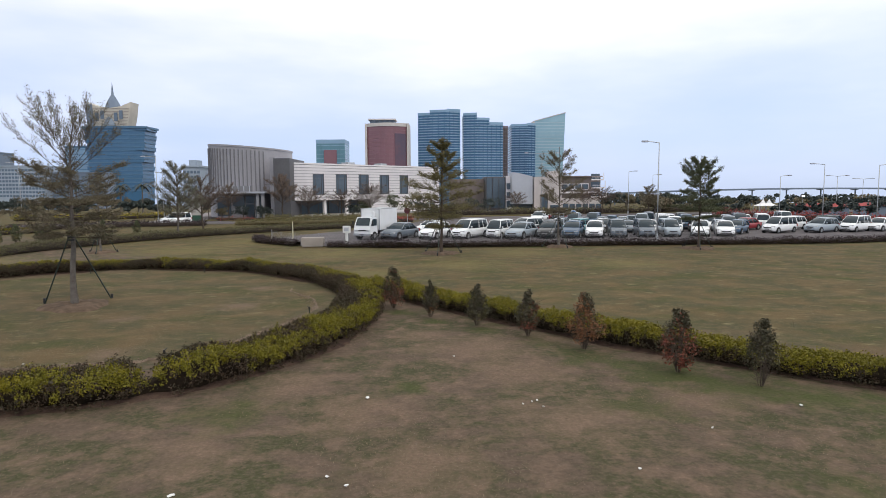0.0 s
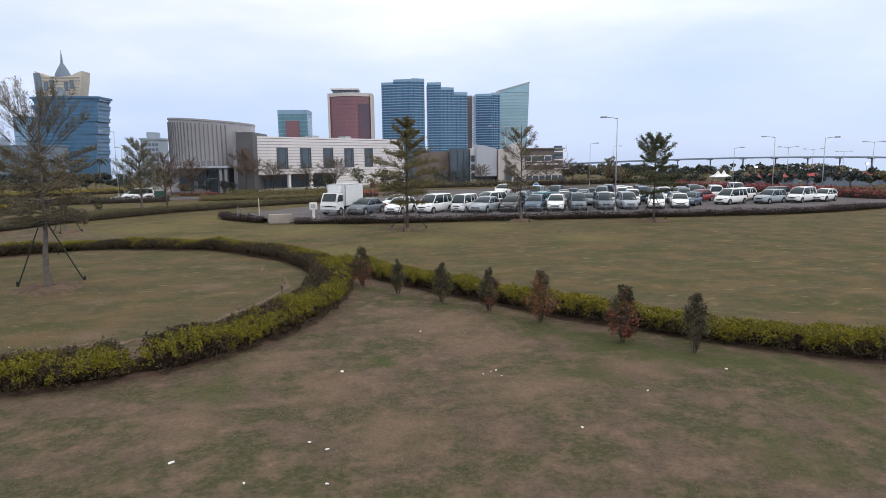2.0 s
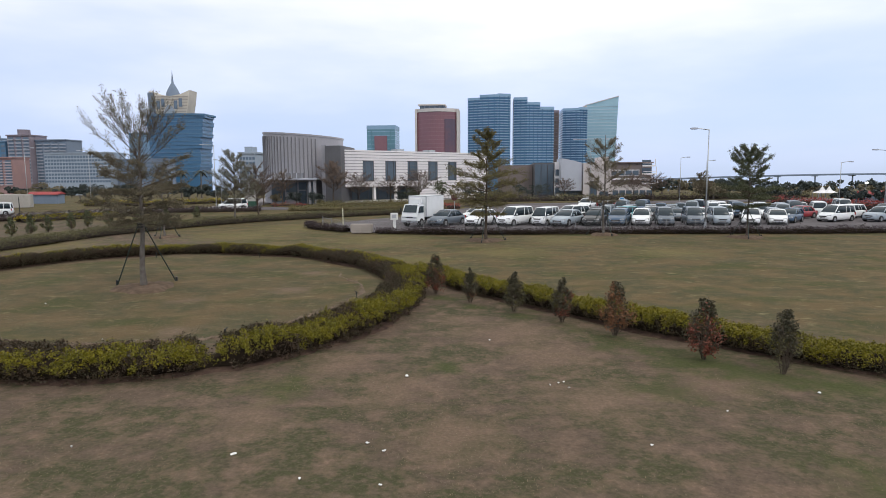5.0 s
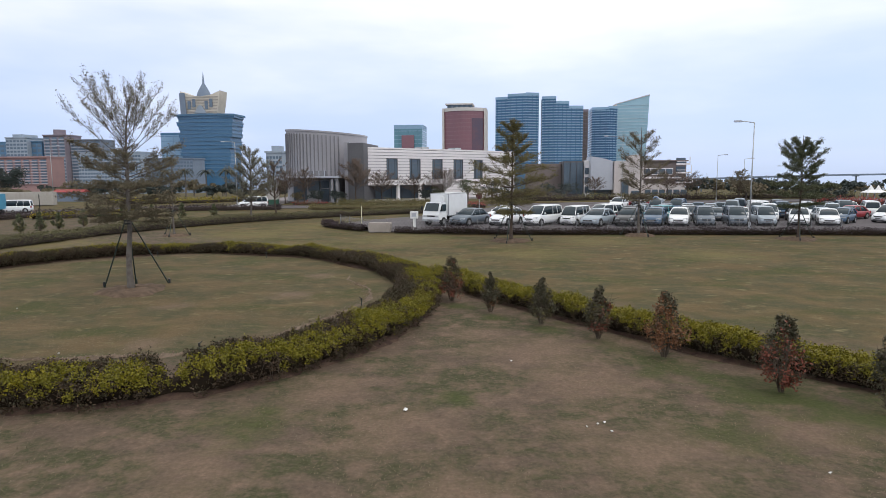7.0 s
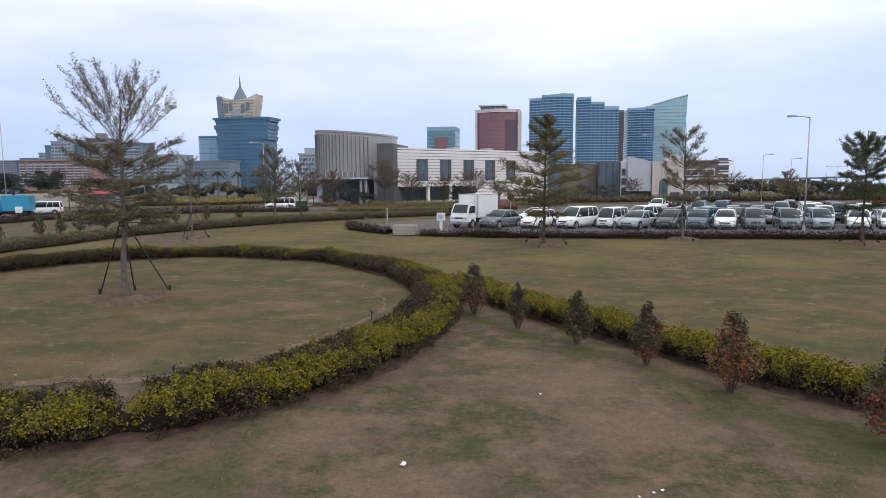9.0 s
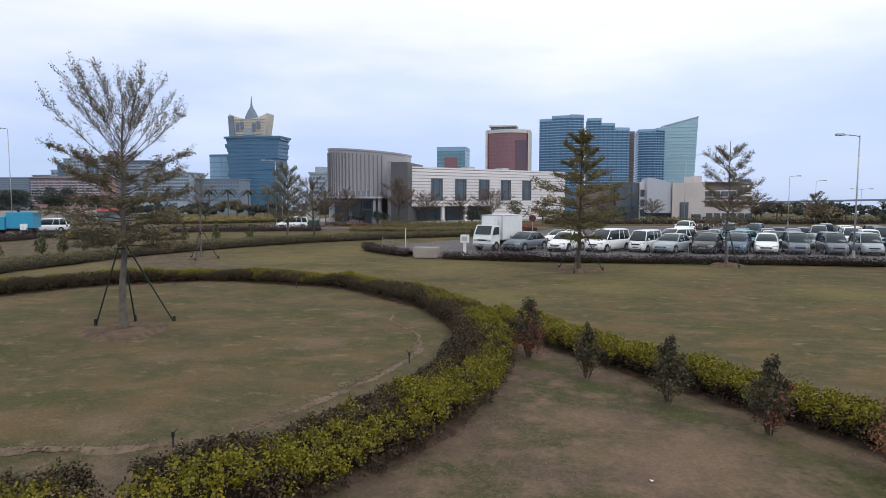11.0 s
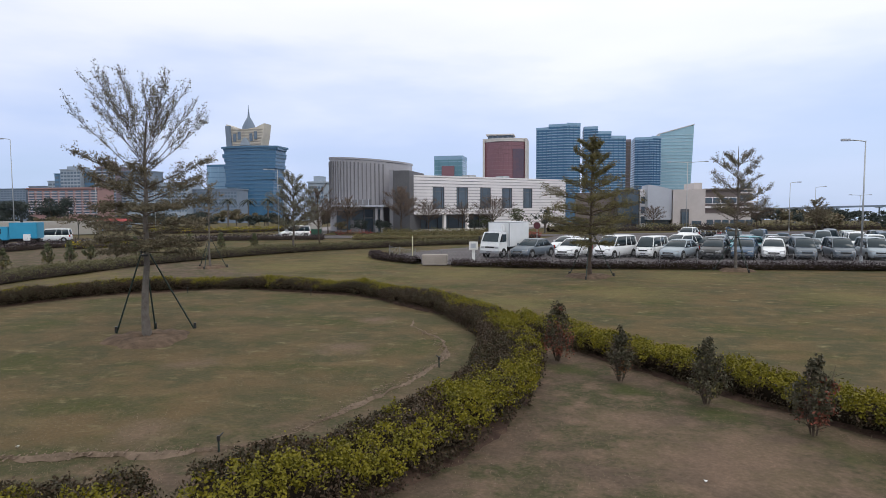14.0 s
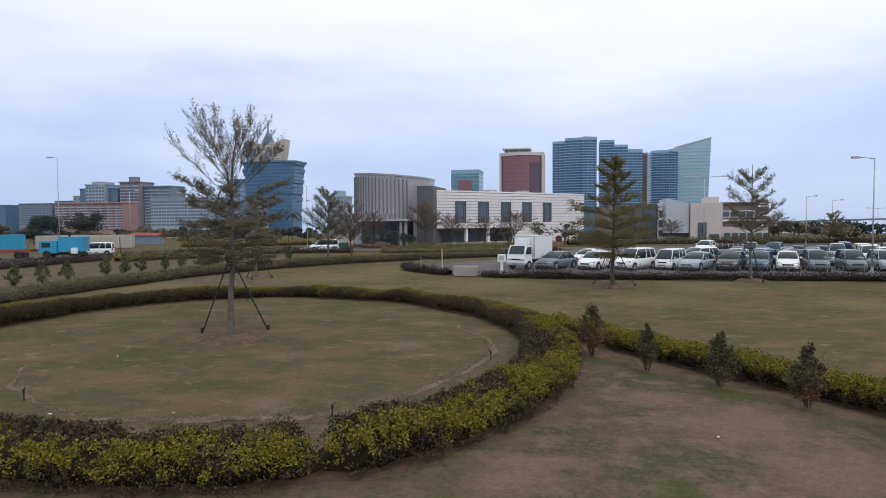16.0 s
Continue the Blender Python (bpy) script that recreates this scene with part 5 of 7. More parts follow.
def right_complex():
    root = thing("museum_wing", "low modern museum wing in silver, beige stone and glass", "building")

    def add(name, mat, *b, label="", parent=None, bevel=0.0):
        bm = bmesh.new()
        box(bm, *b, bevel)
        return part(name, bm, mat, parent or root, label)
    add("brown_wall", BROWN_WALL, 1.0, 8.2, 134, 146, -0.05, 6.6)
    g = add("glass_block", DARK_WALL, 8.3, 12.3, 130, 144, -0.05, 7.0)
    for k in range(3):
        add("pane", WINDOW, 8.5 + k * 1.28, 9.62 + k * 1.28, 129.85, 129.98, 0.6, 6.7, parent=g)
    s = add("storey_block", PANEL, 12.4, 14.4, 129, 143, -0.05, 7.1)
    for z in (0.8, 2.6, 4.4):
        add("window", WINDOW, 12.5, 14.3, 128.85, 128.98, z, z + 1.25, parent=s)
    # curved silver wall, its top sweeping down to one side
    bm = bmesh.new()
    n, c0, c1 = 14, 13.2, 17.4
    front = [(c0 + (c1 - c0) * i / n, 125.5 - 0.55 * math.sin(math.pi * 0.5 * (1 - i / n))) for i in range(n + 1)]
    pts = front + [(c1, 134), (c0, 134)]
    a, b = prism(bm, pts, 1.5, 7)
    for v in b:
        v.co.z = 7.75 - 0.9 * (max(0.0, v.co.x - c0) / (c1 - c0)) ** 1.4
    part("curved_wall", bm, SILVER, root, "curved silver metal wall", False)
    add("base_glass", WINDOW, c0 + 0.2, c1 - 0.1, 126.6, 133, -0.05, 1.49)
    e = add("stone_block", BEIGE, 17.5, 22.9, 125, 140, -0.05, 6.85)
    add("entrance", DARK_WALL, 18.8, 20.2, 124.8, 124.98, 0.0, 3.4, parent=e)
    for x in (18.95, 19.55):
        add("door_pane", WINDOW, x, x + 0.5, 124.68, 124.78, 0.1, 2.9, parent=e)
    add("window", WINDOW, 20.7, 22.3, 124.88, 124.98, 0.4, 1.3, parent=e)
    add("roof_box", BEIGE, 21.6, 22.9, 128, 138, 6.86, 8.1, parent=e)
    # wing of two storeys: pale base, brown upper floor with a strip of framed windows, stepped balconies at its end
    w = add("wing", BROWN_WALL, 23.0, 31.0, 127, 141, 2.6, 6.75)
    base = add("base", BEIGE, 22.95, 30.6, 125.6, 140, -0.05, 2.58)
    for x in np.arange(23.3, 30.0, 1.3):
        add("window", WINDOW, x, x + 1.05, 125.48, 125.58, 0.5, 1.5, parent=base)
    add("strip_frame", PANEL, 23.1, 28.6, 126.84, 126.98, 4.25, 5.5, parent=w)
    for k in range(4):
        add("window", WINDOW, 23.22 + k * 1.35, 24.42 + k * 1.35, 126.74, 126.83, 4.4, 5.35, parent=w)
    add("slab", PANEL, 22.95, 31.2, 126.3, 126.73, 3.55, 3.9, parent=w)
    for k, z in enumerate((2.7, 4.5, 6.1)):
        reach = 32.0 - 0.3 * k
        add("balcony_slab", PANEL, 29.0, reach, 125.7, 126.29, z, z + 0.28, parent=w)
        add("balcony_rail", PANEL, 29.0, reach, 125.62, 125.69, z + 0.6, z + 0.68, parent=w)
        add("balcony_post", PANEL, reach - 0.12, reach, 125.75, 125.87, z + 0.28, z + 1.5, parent=w)
        add("window", WINDOW, 29.1, 30.8, 126.86, 126.98, z + 0.3, z + 1.3, parent=w)
    add("roof_edge", BROWN_WALL, 22.95, 31.3, 126.6, 141.2, 6.76, 7.0, parent=w)
    return root


right_complex()


# ---- vehicles ----
def car_paint(name, c):
    m = material(name, c, tuple(v * 0.9 for v in c), 1.5, 0.35, 0.0, spec=0.5)
    m.node_tree.nodes["Principled BSDF"].inputs["Coat Weight"].default_value = 0.4
    return m


PAINT = {"white": car_paint("white_car_paint", (0.80, 0.82, 0.84)), "silver": car_paint("silver_car_paint", (0.32, 0.375, 0.43)), "grey": car_paint("grey_car_paint", (0.115, 0.145, 0.18)),
         "black": car_paint("black_car_paint", (0.025, 0.027, 0.03)), "blue": car_paint("dark_blue_car_paint", (0.04, 0.085, 0.15)), "teal": car_paint("teal_car_paint", (0.07, 0.28, 0.33)),
         "red": car_paint("red_car_paint", (0.30, 0.02, 0.03)), "sky": car_paint("blue_truck_paint", (0.03, 0.30, 0.50))}
TYRE = material("tyre_rubber", (0.02, 0.02, 0.021), (0.03, 0.03, 0.03), 6, 0.85)
RIM = material("alloy_rim", (0.45, 0.46, 0.47), (0.36, 0.37, 0.38), 8, 0.35, 0.7)
CAR_GLASS = material("car_glass", (0.022, 0.036, 0.046), (0.032, 0.048, 0.058), 1, 0.06, spec=0.38)
LAMP_GLASS = material("headlamp", (0.62, 0.64, 0.66), (0.5, 0.52, 0.55), 10, 0.15, 0.2)
TAIL = material("tail_lamp", (0.35, 0.02, 0.02), (0.28, 0.02, 0.02), 10, 0.25)
PLATE = material("plain_plate", (0.06, 0.06, 0.065), (0.3, 0.3, 0.3), 20, 0.5)
# length, width, height, belt, bonnet height at the nose and at the glass, windscreen foot, roof front, roof rear, rear glass foot
SHAPES = {"hatchback": (3.95, 1.70, 1.50, 0.92, 0.70, 0.95, 2.85, 2.10, 0.45, 0.12), "sedan": (4.55, 1.76, 1.45, 0.90, 0.68, 0.92, 3.25, 2.45, 1.15, 0.60),
          "mpv": (4.75, 1.82, 1.88, 1.05, 0.82, 1.08, 3.85, 3.05, 0.22, 0.08), "van": (4.40, 1.70, 1.95, 1.08, 0.92, 1.12, 3.95, 3.35, 0.15, 0.06), "suv": (4.60, 1.84, 1.68, 1.02, 0.84, 1.04, 3.30, 2.55, 0.40, 0.12)}
car_meshes = {}


def slab_between(bm, pts, w0, w1):
    """Side outline pts (x, z) between y = -w0..w0, narrowing to w1 where z is high."""
    zs = [p[1] for p in pts]
    lo, hi = min(zs), max(zs)
    sides = []
    for s in (-1, 1):
        sides.append([bm.verts.new((x, s * (w0 + (w1 - w0) * max(0, (z - lo) / (hi - lo)) ** 2), z)) for x, z in pts])
    n = len(pts)
    for i in range(n):
        bm.faces.new((sides[0][i], sides[0][(i + 1) % n], sides[1][(i + 1) % n], sides[1][i]))
    bm.faces.new(sides[0][::-1])
    bm.faces.new(sides[1])


def loft(bm, rings):
    """Skin through closed rings of equal length, with capped ends."""
    vs = [[bm.verts.new(p) for p in r] for r in rings]
    n = len(vs[0])
    for a, b in zip(vs, vs[1:]):
        for i in range(n):
            bm.faces.new((a[i], a[(i + 1) % n], b[(i + 1) % n], b[i]))
    bm.faces.new(vs[0][::-1])
    bm.faces.new(vs[-1])


def mirrored(x, half, bow=0.0):
    """Closed ring at x from the points (y, z) of one side, foot first; the middle is bowed forward."""
    m = max(p[0] for p in half) or 1
    side = [(x + bow * (1 - (y / m) ** 2), y, z) for y, z in half]
    return side + [(px, -y, z) for px, y, z in side[::-1] if y > 1e-4]


def meshes_of(kind):
    if kind in car_meshes:
        return car_meshes[kind]
    L, W, H, belt, nose, cowl, wf, rf, rr, rg = SHAPES[kind]
    w = W / 2
    out = {}
    top = lambda x: np.interp(x, [0, 0.06, 0.25, wf - 0.2, wf, L - 0.65, L - 0.25, L - 0.07, L], [belt - 0.28, belt - 0.08, belt, cowl - 0.02, cowl, nose + 0.15, nose + 0.04, nose - 0.09, nose - 0.24])
    foot = lambda x: np.interp(x, [0, 0.1, 0.4, L - 0.4, L - 0.08, L], [0.42, 0.28, 0.21, 0.20, 0.25, 0.36])
    half = lambda x: np.interp(x, [0, 0.12, 0.6, L - 0.95, L - 0.35, L - 0.1, L], [w * 0.80, w * 0.93, w, w, w * 0.93, w * 0.80, w * 0.66])
    rings = []
    for x in (0, 0.06, 0.16, 0.4, 0.8, 1.4, wf - 0.6, wf, (wf + L - 0.65) / 2, L - 0.65, L - 0.4, L - 0.22, L - 0.1, L - 0.03, L):
        t, f, h = float(top(x)), float(foot(x)), float(half(x))
        d = t - f
        rings.append(mirrored(x, [(0.0, f), (0.86 * h, f), (0.97 * h, f + 0.13 * d), (h, f + 0.42 * d), (0.975 * h, f + 0.72 * d), (0.93 * h, f + 0.91 * d), (0.80 * h, t), (0.4 * h, t + 0.022), (0.0, t + 0.03)]))
    bm = bmesh.new()
    loft(bm, rings)
    out["body"] = finish(bm, "body", WHITE_PAINT, True)
    # glass house, its roof and pillars
    wb, wt = w - 0.07, w - 0.25
    zt = H - 0.06
    across = lambda z: wb - (wb - wt) * max(0.0, (z - belt) / (zt - belt)) ** 1.3

    def hoop(x, z, up=0.0, out_by=0.0, low=None, bow=0.0):
        y = across(z) + out_by
        return mirrored(x, [(0.0, (belt - 0.04) if low is None else low), (wb if low is None else y, (belt - 0.04) if low is None else low), (y, z - 0.05 + up), (y * 0.86, z + up), (y * 0.45, z + 0.018 + up), (0.0, z + 0.025 + up)], bow)
    rows = [(rg, belt + 0.01, 0), ((rg * 0.45 + rr * 0.55), belt + (zt - belt) * 0.62, -0.02), (rr, zt - 0.01, -0.04), ((rr + rf) / 2, zt + 0.025, 0), (rf, zt, 0.06), (rf * 0.5 + wf * 0.5, belt + (zt - belt) * 0.56, 0.10), (wf, cowl, 0.12)]
    bm = bmesh.new()
    loft(bm, [hoop(x, z, bow=b) for x, z, b in rows])
    out["windows"] = finish(bm, "windows", CAR_GLASS, True)
    bm = bmesh.new()
    loft(bm, [hoop(x, z, 0.02, 0.02, z - 0.085, b) for x, z, b in ((rr - 0.05, zt - 0.05, -0.04), (rr + 0.06, zt - 0.005, -0.03), ((rr + rf) / 2, zt + 0.03, 0), (rf - 0.08, zt + 0.01, 0.05), (rf + 0.04, zt - 0.035, 0.06))])
    out["roof"] = finish(bm, "roof", WHITE_PAINT, True)
    out["pillars"] = []
    for s in (-1, 1):
        rails = [((wf + 0.02, wb - 0.01, cowl - 0.04), (rf, wt - 0.01, zt - 0.05), 0.04), ((rg, wb, belt - 0.02), (rr, wt, zt - 0.05), 0.07), (((wf + rg) / 2 - 0.1, wb, belt - 0.02), ((rf + rr) / 2, wt, zt - 0.03), 0.03)]
        if kind in ("mpv", "suv", "van"):
            rails.append(((rg + 0.9, wb, belt - 0.02), (rr + 0.8, wt, zt - 0.03), 0.03))
        for p, q, r in rails:
            bm = bmesh.new()
            rod(bm, (p[0], s * p[1], p[2]), (q[0], s * q[1], q[2]), r, r * 0.9, 6)
            out["pillars"].append(finish(bm, "pillar", WHITE_PAINT))
    bm = bmesh.new()
    rod(bm, (0, -0.1, 0), (0, 0.1, 0), 0.31, 0.31, 18)
    out["tyre"] = finish(bm, "tyre", TYRE)
    bm = bmesh.new()
    rod(bm, (0, -0.108, 0), (0, 0.108, 0), 0.20, 0.20, 12)
    out["rim"] = finish(bm, "rim", RIM)
    bm = bmesh.new()
    rod(bm, (0, -0.1, 0.03), (0, 0.092, 0.03), 0.37, 0.37, 18)
    out["arch"] = finish(bm, "wheel_arch", BLACK)
    for s, n in ((-1, "r"), (1, "l")):
        bm = bmesh.new()
        vs = box(bm, L - 0.36, L - 0.06, s * (w * 0.66) - 0.17, s * (w * 0.66) + 0.17, nose - 0.17, nose - 0.03)
        for v in vs:
            if abs(v.co.y) > w * 0.66:
                v.co.x -= 0.12
                v.co.z += 0.05
        out["head" + n] = finish(bm, "headlight", LAMP_GLASS)
        bm = bmesh.new()
        box(bm, -0.01, 0.14, s * (w * 0.80) - 0.11, s * (w * 0.80) + 0.11, belt - 0.35, belt - 0.05, 0.02)
        out["tail" + n] = finish(bm, "tail_light", TAIL)
        bm = bmesh.new()
        box(bm, wf - 0.42, wf - 0.30, s * (w + 0.07) - 0.09, s * (w + 0.07) + 0.09, cowl + 0.01, cowl + 0.15, 0.03)
        out["mirror" + n] = finish(bm, "mirror", WHITE_PAINT)
    bm = bmesh.new()
    box(bm, L - 0.14, L + 0.006, -w * 0.46, w * 0.46, nose - 0.25, nose - 0.12, 0.015)
    out["grille"] = finish(bm, "grille", BLACK)
    bm = bmesh.new()
    box(bm, L - 0.14, L - 0.005, -w * 0.60, w * 0.60, 0.27, 0.39, 0.02)
    out["intake"] = finish(bm, "air_intake", BLACK)
    bm = bmesh.new()
    box(bm, L - 0.06, L + 0.012, -0.26, 0.26, 0.42, 0.53)
    out["plate"] = finish(bm, "number_plate", PLATE)
    bm = bmesh.new()
    box(bm, 0.3, L - 0.3, -w + 0.14, w - 0.14, 0.16, 0.30)
    out["floor"] = finish(bm, "underbody", BLACK)
    car_meshes[kind] = out
    return out


COLOUR_WORDS = {"white": "white", "silver": "silver", "grey": "dark grey", "black": "black", "blue": "dark blue", "teal": "teal", "red": "red"}


def car(kind, colour, x, y, turned, where="parked in the car park", size=1.0):
    """turned: degrees by which its nose swings from facing the lawn towards the truck."""
    me, L = meshes_of(kind), SHAPES[kind][0]
    W = SHAPES[kind][1] / 2
    word = {"mpv": "people carrier", "suv": "sport utility car", "van": "small van"}.get(kind, kind)
    root = thing("car", f"{COLOUR_WORDS[colour]} {word} {where}", "car", pose(x, y, 0.022, rz=-90 - turned) @ pose(-L / 2, 0, 0), "parked cars")

    root.scale = (size, size, size)

    def put(name, key, paint=False, parent=root):
        o = part(name, me[key] if isinstance(key, str) else key, None, parent)
        if paint:
            o.material_slots[0].link = "OBJECT"
            o.material_slots[0].material = PAINT[colour]
        return o
    put("body", "body", True), put("window_glass", "windows"), put("roof", "roof", True), [put("pillar", q, True) for q in me["pillars"]]
    put("underbody", "floor"), put("grille", "grille"), put("air_intake", "intake"), put("number_plate", "plate")
    for s in "lr":
        put("headlight", "head" + s), put("tail_light", "tail" + s), put("mirror", "mirror" + s, True)
    for wx in (L - 0.82, 0.78):
        for s in (-1, 1):
            t = put("wheel", "tyre")
            t.location = (wx, s * (W - 0.085), 0.31)
            put("wheel_arch", "arch", parent=t)
            put("rim", "rim", parent=t)
    return root


for kind, colour, x, y, a, size in (
        ("sedan", "grey", -4.2, 58.2, 28, 1), ("hatchback", "white", -1.0, 58.0, 26, 1), ("sedan", "white", -1.5, 64.4, 34, 0.95), ("mpv", "white", 2.1, 58.2, 34, 0.93), ("van", "white", 4.9, 58.4, 28, 0.86),
        ("sedan", "silver", 7.0, 58.2, 30, 1), ("suv", "white", 7.9, 63.6, 50, 0.95), ("hatchback", "black", 9.6, 58.4, 22, 1), ("hatchback", "blue", 11.8, 58.6, 20, 1), ("hatchback", "white", 13.9, 58.8, 16, 1),
        ("mpv", "grey", 16.0, 58.8, 10, 0.85), ("mpv", "grey", 18.6, 59.0, 8, 0.85), ("mpv", "silver", 21.0, 59.2, 8, 0.85), ("hatchback", "white", 24.0, 59.6, 22, 0.98), ("sedan", "white", 26.4, 59.8, 20, 0.95),
        ("hatchback", "blue", 28.4, 61.8, 40, 0.9), ("mpv", "white", 33.0, 63.0, 58, 0.86), ("suv", "silver", 37.3, 63.2, 60, 0.86), ("mpv", "white", 41.2, 64.0, 56, 0.86), ("hatchback", "white", 44.3, 64.8, 56, 0.9),
        ("sedan", "black", 10.4, 64.2, 40, 0.95), ("hatchback", "teal", 13.3, 64.6, 46, 0.95), ("sedan", "black", 16.2, 64.8, 42, 0.95), ("sedan", "red", 31.6, 67.2, 56, 0.9), ("suv", "white", 36.6, 67.6, 58, 0.86), ("suv", "black", 40.4, 67.8, 62, 0.9),
        ("hatchback", "white", 12.6, 85.0, 25, 1)):
    car(kind, colour, x, y, a, size=size)
lot = random.Random(5)
for row, y in enumerate((64.2, 68.6, 72.8, 76.8)):
    x = (18.6, 12.2, 13.4, 15.5)[row]
    while x < (29.0, 33.0, 37.0, 41.0)[row]:
        car(lot.choice(["suv", "hatchback", "sedan", "mpv", "sedan", "van", "hatchback"]), lot.choice(["white", "white", "silver", "silver", "grey", "blue", "black", "white"]), x, y + lot.uniform(-0.3, 0.3), lot.choice([16, 18, 198, 24, 14]) + lot.uniform(-3, 3), size=0.84)
        x += 2.2 + lot.uniform(-0.1, 0.25)
car("mpv", "white", -36.9, 85.6, 62, "on the road before the round hall", 0.85)
car("mpv", "white", -61.8, 72.4, 62, "beside a blue lorry on the road", 0.85)


def box_truck(x, y, turned):
    root = thing("box_truck", "white box truck parked at the end of the car row", "truck", pose(x, y, 0.022, rz=-90 - turned))

    def add(name, mat, *b, bevel=0.02, parent=None, label=""):
        bm = bmesh.new()
        box(bm, *b, bevel)
        return part(name, bm, mat, parent or root, label)
    cargo = add("cargo_box", PAINT["white"], -2.6, 0.75, -0.95, 0.95, 0.82, 2.78, bevel=0.03)
    for z in (0.83, 2.72):
        add("edge_rail", GALV, -2.62, 0.77, -0.965, 0.965, z, z + 0.05, bevel=0.0, parent=cargo)
    for s in (-1, 1):
        add("corner_post", GALV, 0.72, 0.78, s * 0.94 - 0.03, s * 0.94 + 0.03, 0.85, 2.75, bevel=0.0, parent=cargo)
    bm = bmesh.new()
    slab_between(bm, [(0.90, 0.55), (0.90, 1.95), (1.05, 2.02), (1.75, 2.02), (2.12, 1.30), (2.22, 0.95), (2.22, 0.55)], 0.84, 0.76)
    bmesh.ops.recalc_face_normals(bm, faces=bm.faces)
    cab = part("cab", bm, PAINT["white"], root)
    bm = bmesh.new()
    vs = [bm.verts.new(p) for p in ((2.135, -0.70, 1.30), (2.135, 0.70, 1.30), (1.80, 0.64, 1.955), (1.80, -0.64, 1.955))]
    bm.faces.new(vs)
    r = bmesh.ops.extrude_face_region(bm, geom=bm.faces[:])
    for v in [e for e in r["geom"] if isinstance(e, bmesh.types.BMVert)]:
        v.co += Vector((0.03, 0, 0.012))
    part("windscreen", bm, CAR_GLASS, cab)
    for s in (-1, 1):
        bm = bmesh.new()
        pts = [(1.05, 1.28), (1.05, 1.86), (1.66, 1.86), (1.98, 1.28)]
        a = [bm.verts.new((px, s * 0.79, pz)) for px, pz in pts]
        b = [bm.verts.new((px, s * 0.845, pz)) for px, pz in pts]
        for i in range(4):
            bm.faces.new((a[i], a[(i + 1) % 4], b[(i + 1) % 4], b[i]))
        bm.faces.new(a)
        bm.faces.new(b)
        part("side_window", bm, CAR_GLASS, cab)
        add("headlight", LAMP_GLASS, 2.18, 2.25, s * 0.62 - 0.15, s * 0.62 + 0.15, 0.78, 0.92, bevel=0.015, parent=cab)
        add("mirror", BLACK, 2.0, 2.1, s * 1.0 - 0.07, s * 1.0 + 0.07, 1.35, 1.70, bevel=0.02, parent=cab)
    add("grille", BLACK, 2.19, 2.235, -0.42, 0.42, 0.80, 0.92, bevel=0.01, parent=cab)
    add("bumper", GALV, 2.1, 2.32, -0.86, 0.86, 0.40, 0.60, bevel=0.03, parent=cab)
    add("number_plate", PLATE, 2.32, 2.335, -0.25, 0.25, 0.46, 0.56, bevel=0.0, parent=cab)
    add("fairing", PAINT["white"], 0.80, 1.30, -0.6, 0.6, 2.03, 2.55, bevel=0.08, parent=cab)
    add("chassis", BLACK, -2.5, 2.0, -0.38, 0.38, 0.45, 0.80, bevel=0.0)
    for wx in (1.45, -1.55):
        for s in (-1, 1):
            bm = bmesh.new()
            rod(bm, (wx, s * 0.60, 0.38), (wx, s * 0.86, 0.38), 0.38, 0.38, 18)
            t = part("wheel", bm, TYRE, root)
            bm = bmesh.new()
            rod(bm, (wx, s * 0.59, 0.38), (wx, s * 0.87, 0.38), 0.2, 0.2, 10)
            part("rim", bm, RIM, t)
    return root


box_truck(-6.5, 58.0, 24)


def lorry(x, y, turned):
    root = thing("blue_lorry", "bright blue lorry cab with a blue crate body, on the road", "truck", pose(x, y, 0.03, rz=turned))

    def add(name, mat, *b, bevel=0.03, parent=None):
        bm = bmesh.new()
        box(bm, *b, bevel)
        return part(name, bm, mat, parent or root)
    cab = add("cab", PAINT["sky"], -3.2, -1.3, -1.05, 1.05, 0.55, 2.0, bevel=0.08)
    add("windscreen", CAR_GLASS, -3.24, -3.18, -0.9, 0.9, 1.25, 1.85, parent=cab)
    for s in (-1, 1):
        add("side_window", CAR_GLASS, -2.9, -2.0, s * 1.06 - 0.02, s * 1.06 + 0.02, 1.25, 1.8, bevel=0.0, parent=cab)
    add("crate_body", PAINT["sky"], -1.2, 1.5, -1.1, 1.1, 0.7, 2.45, bevel=0.04)
    add("exhaust", BLACK, -0.4, -0.15, -0.2, 0.05, 2.46, 3.0)
    add("tank", PAINT["white"], 0.2, 0.9, -1.35, -1.11, 0.5, 1.2)
    add("chassis", BLACK, -3.0, 1.5, -0.4, 0.4, 0.35, 0.62, bevel=0.0)
    for wx in (-2.4, 0.7):
        for s in (-1, 1):
            bm = bmesh.new()
            rod(bm, (wx, s * 0.75, 0.45), (wx, s * 1.06, 0.45), 0.45, 0.45, 16)
            part("wheel", bm, TYRE, root)
    return root


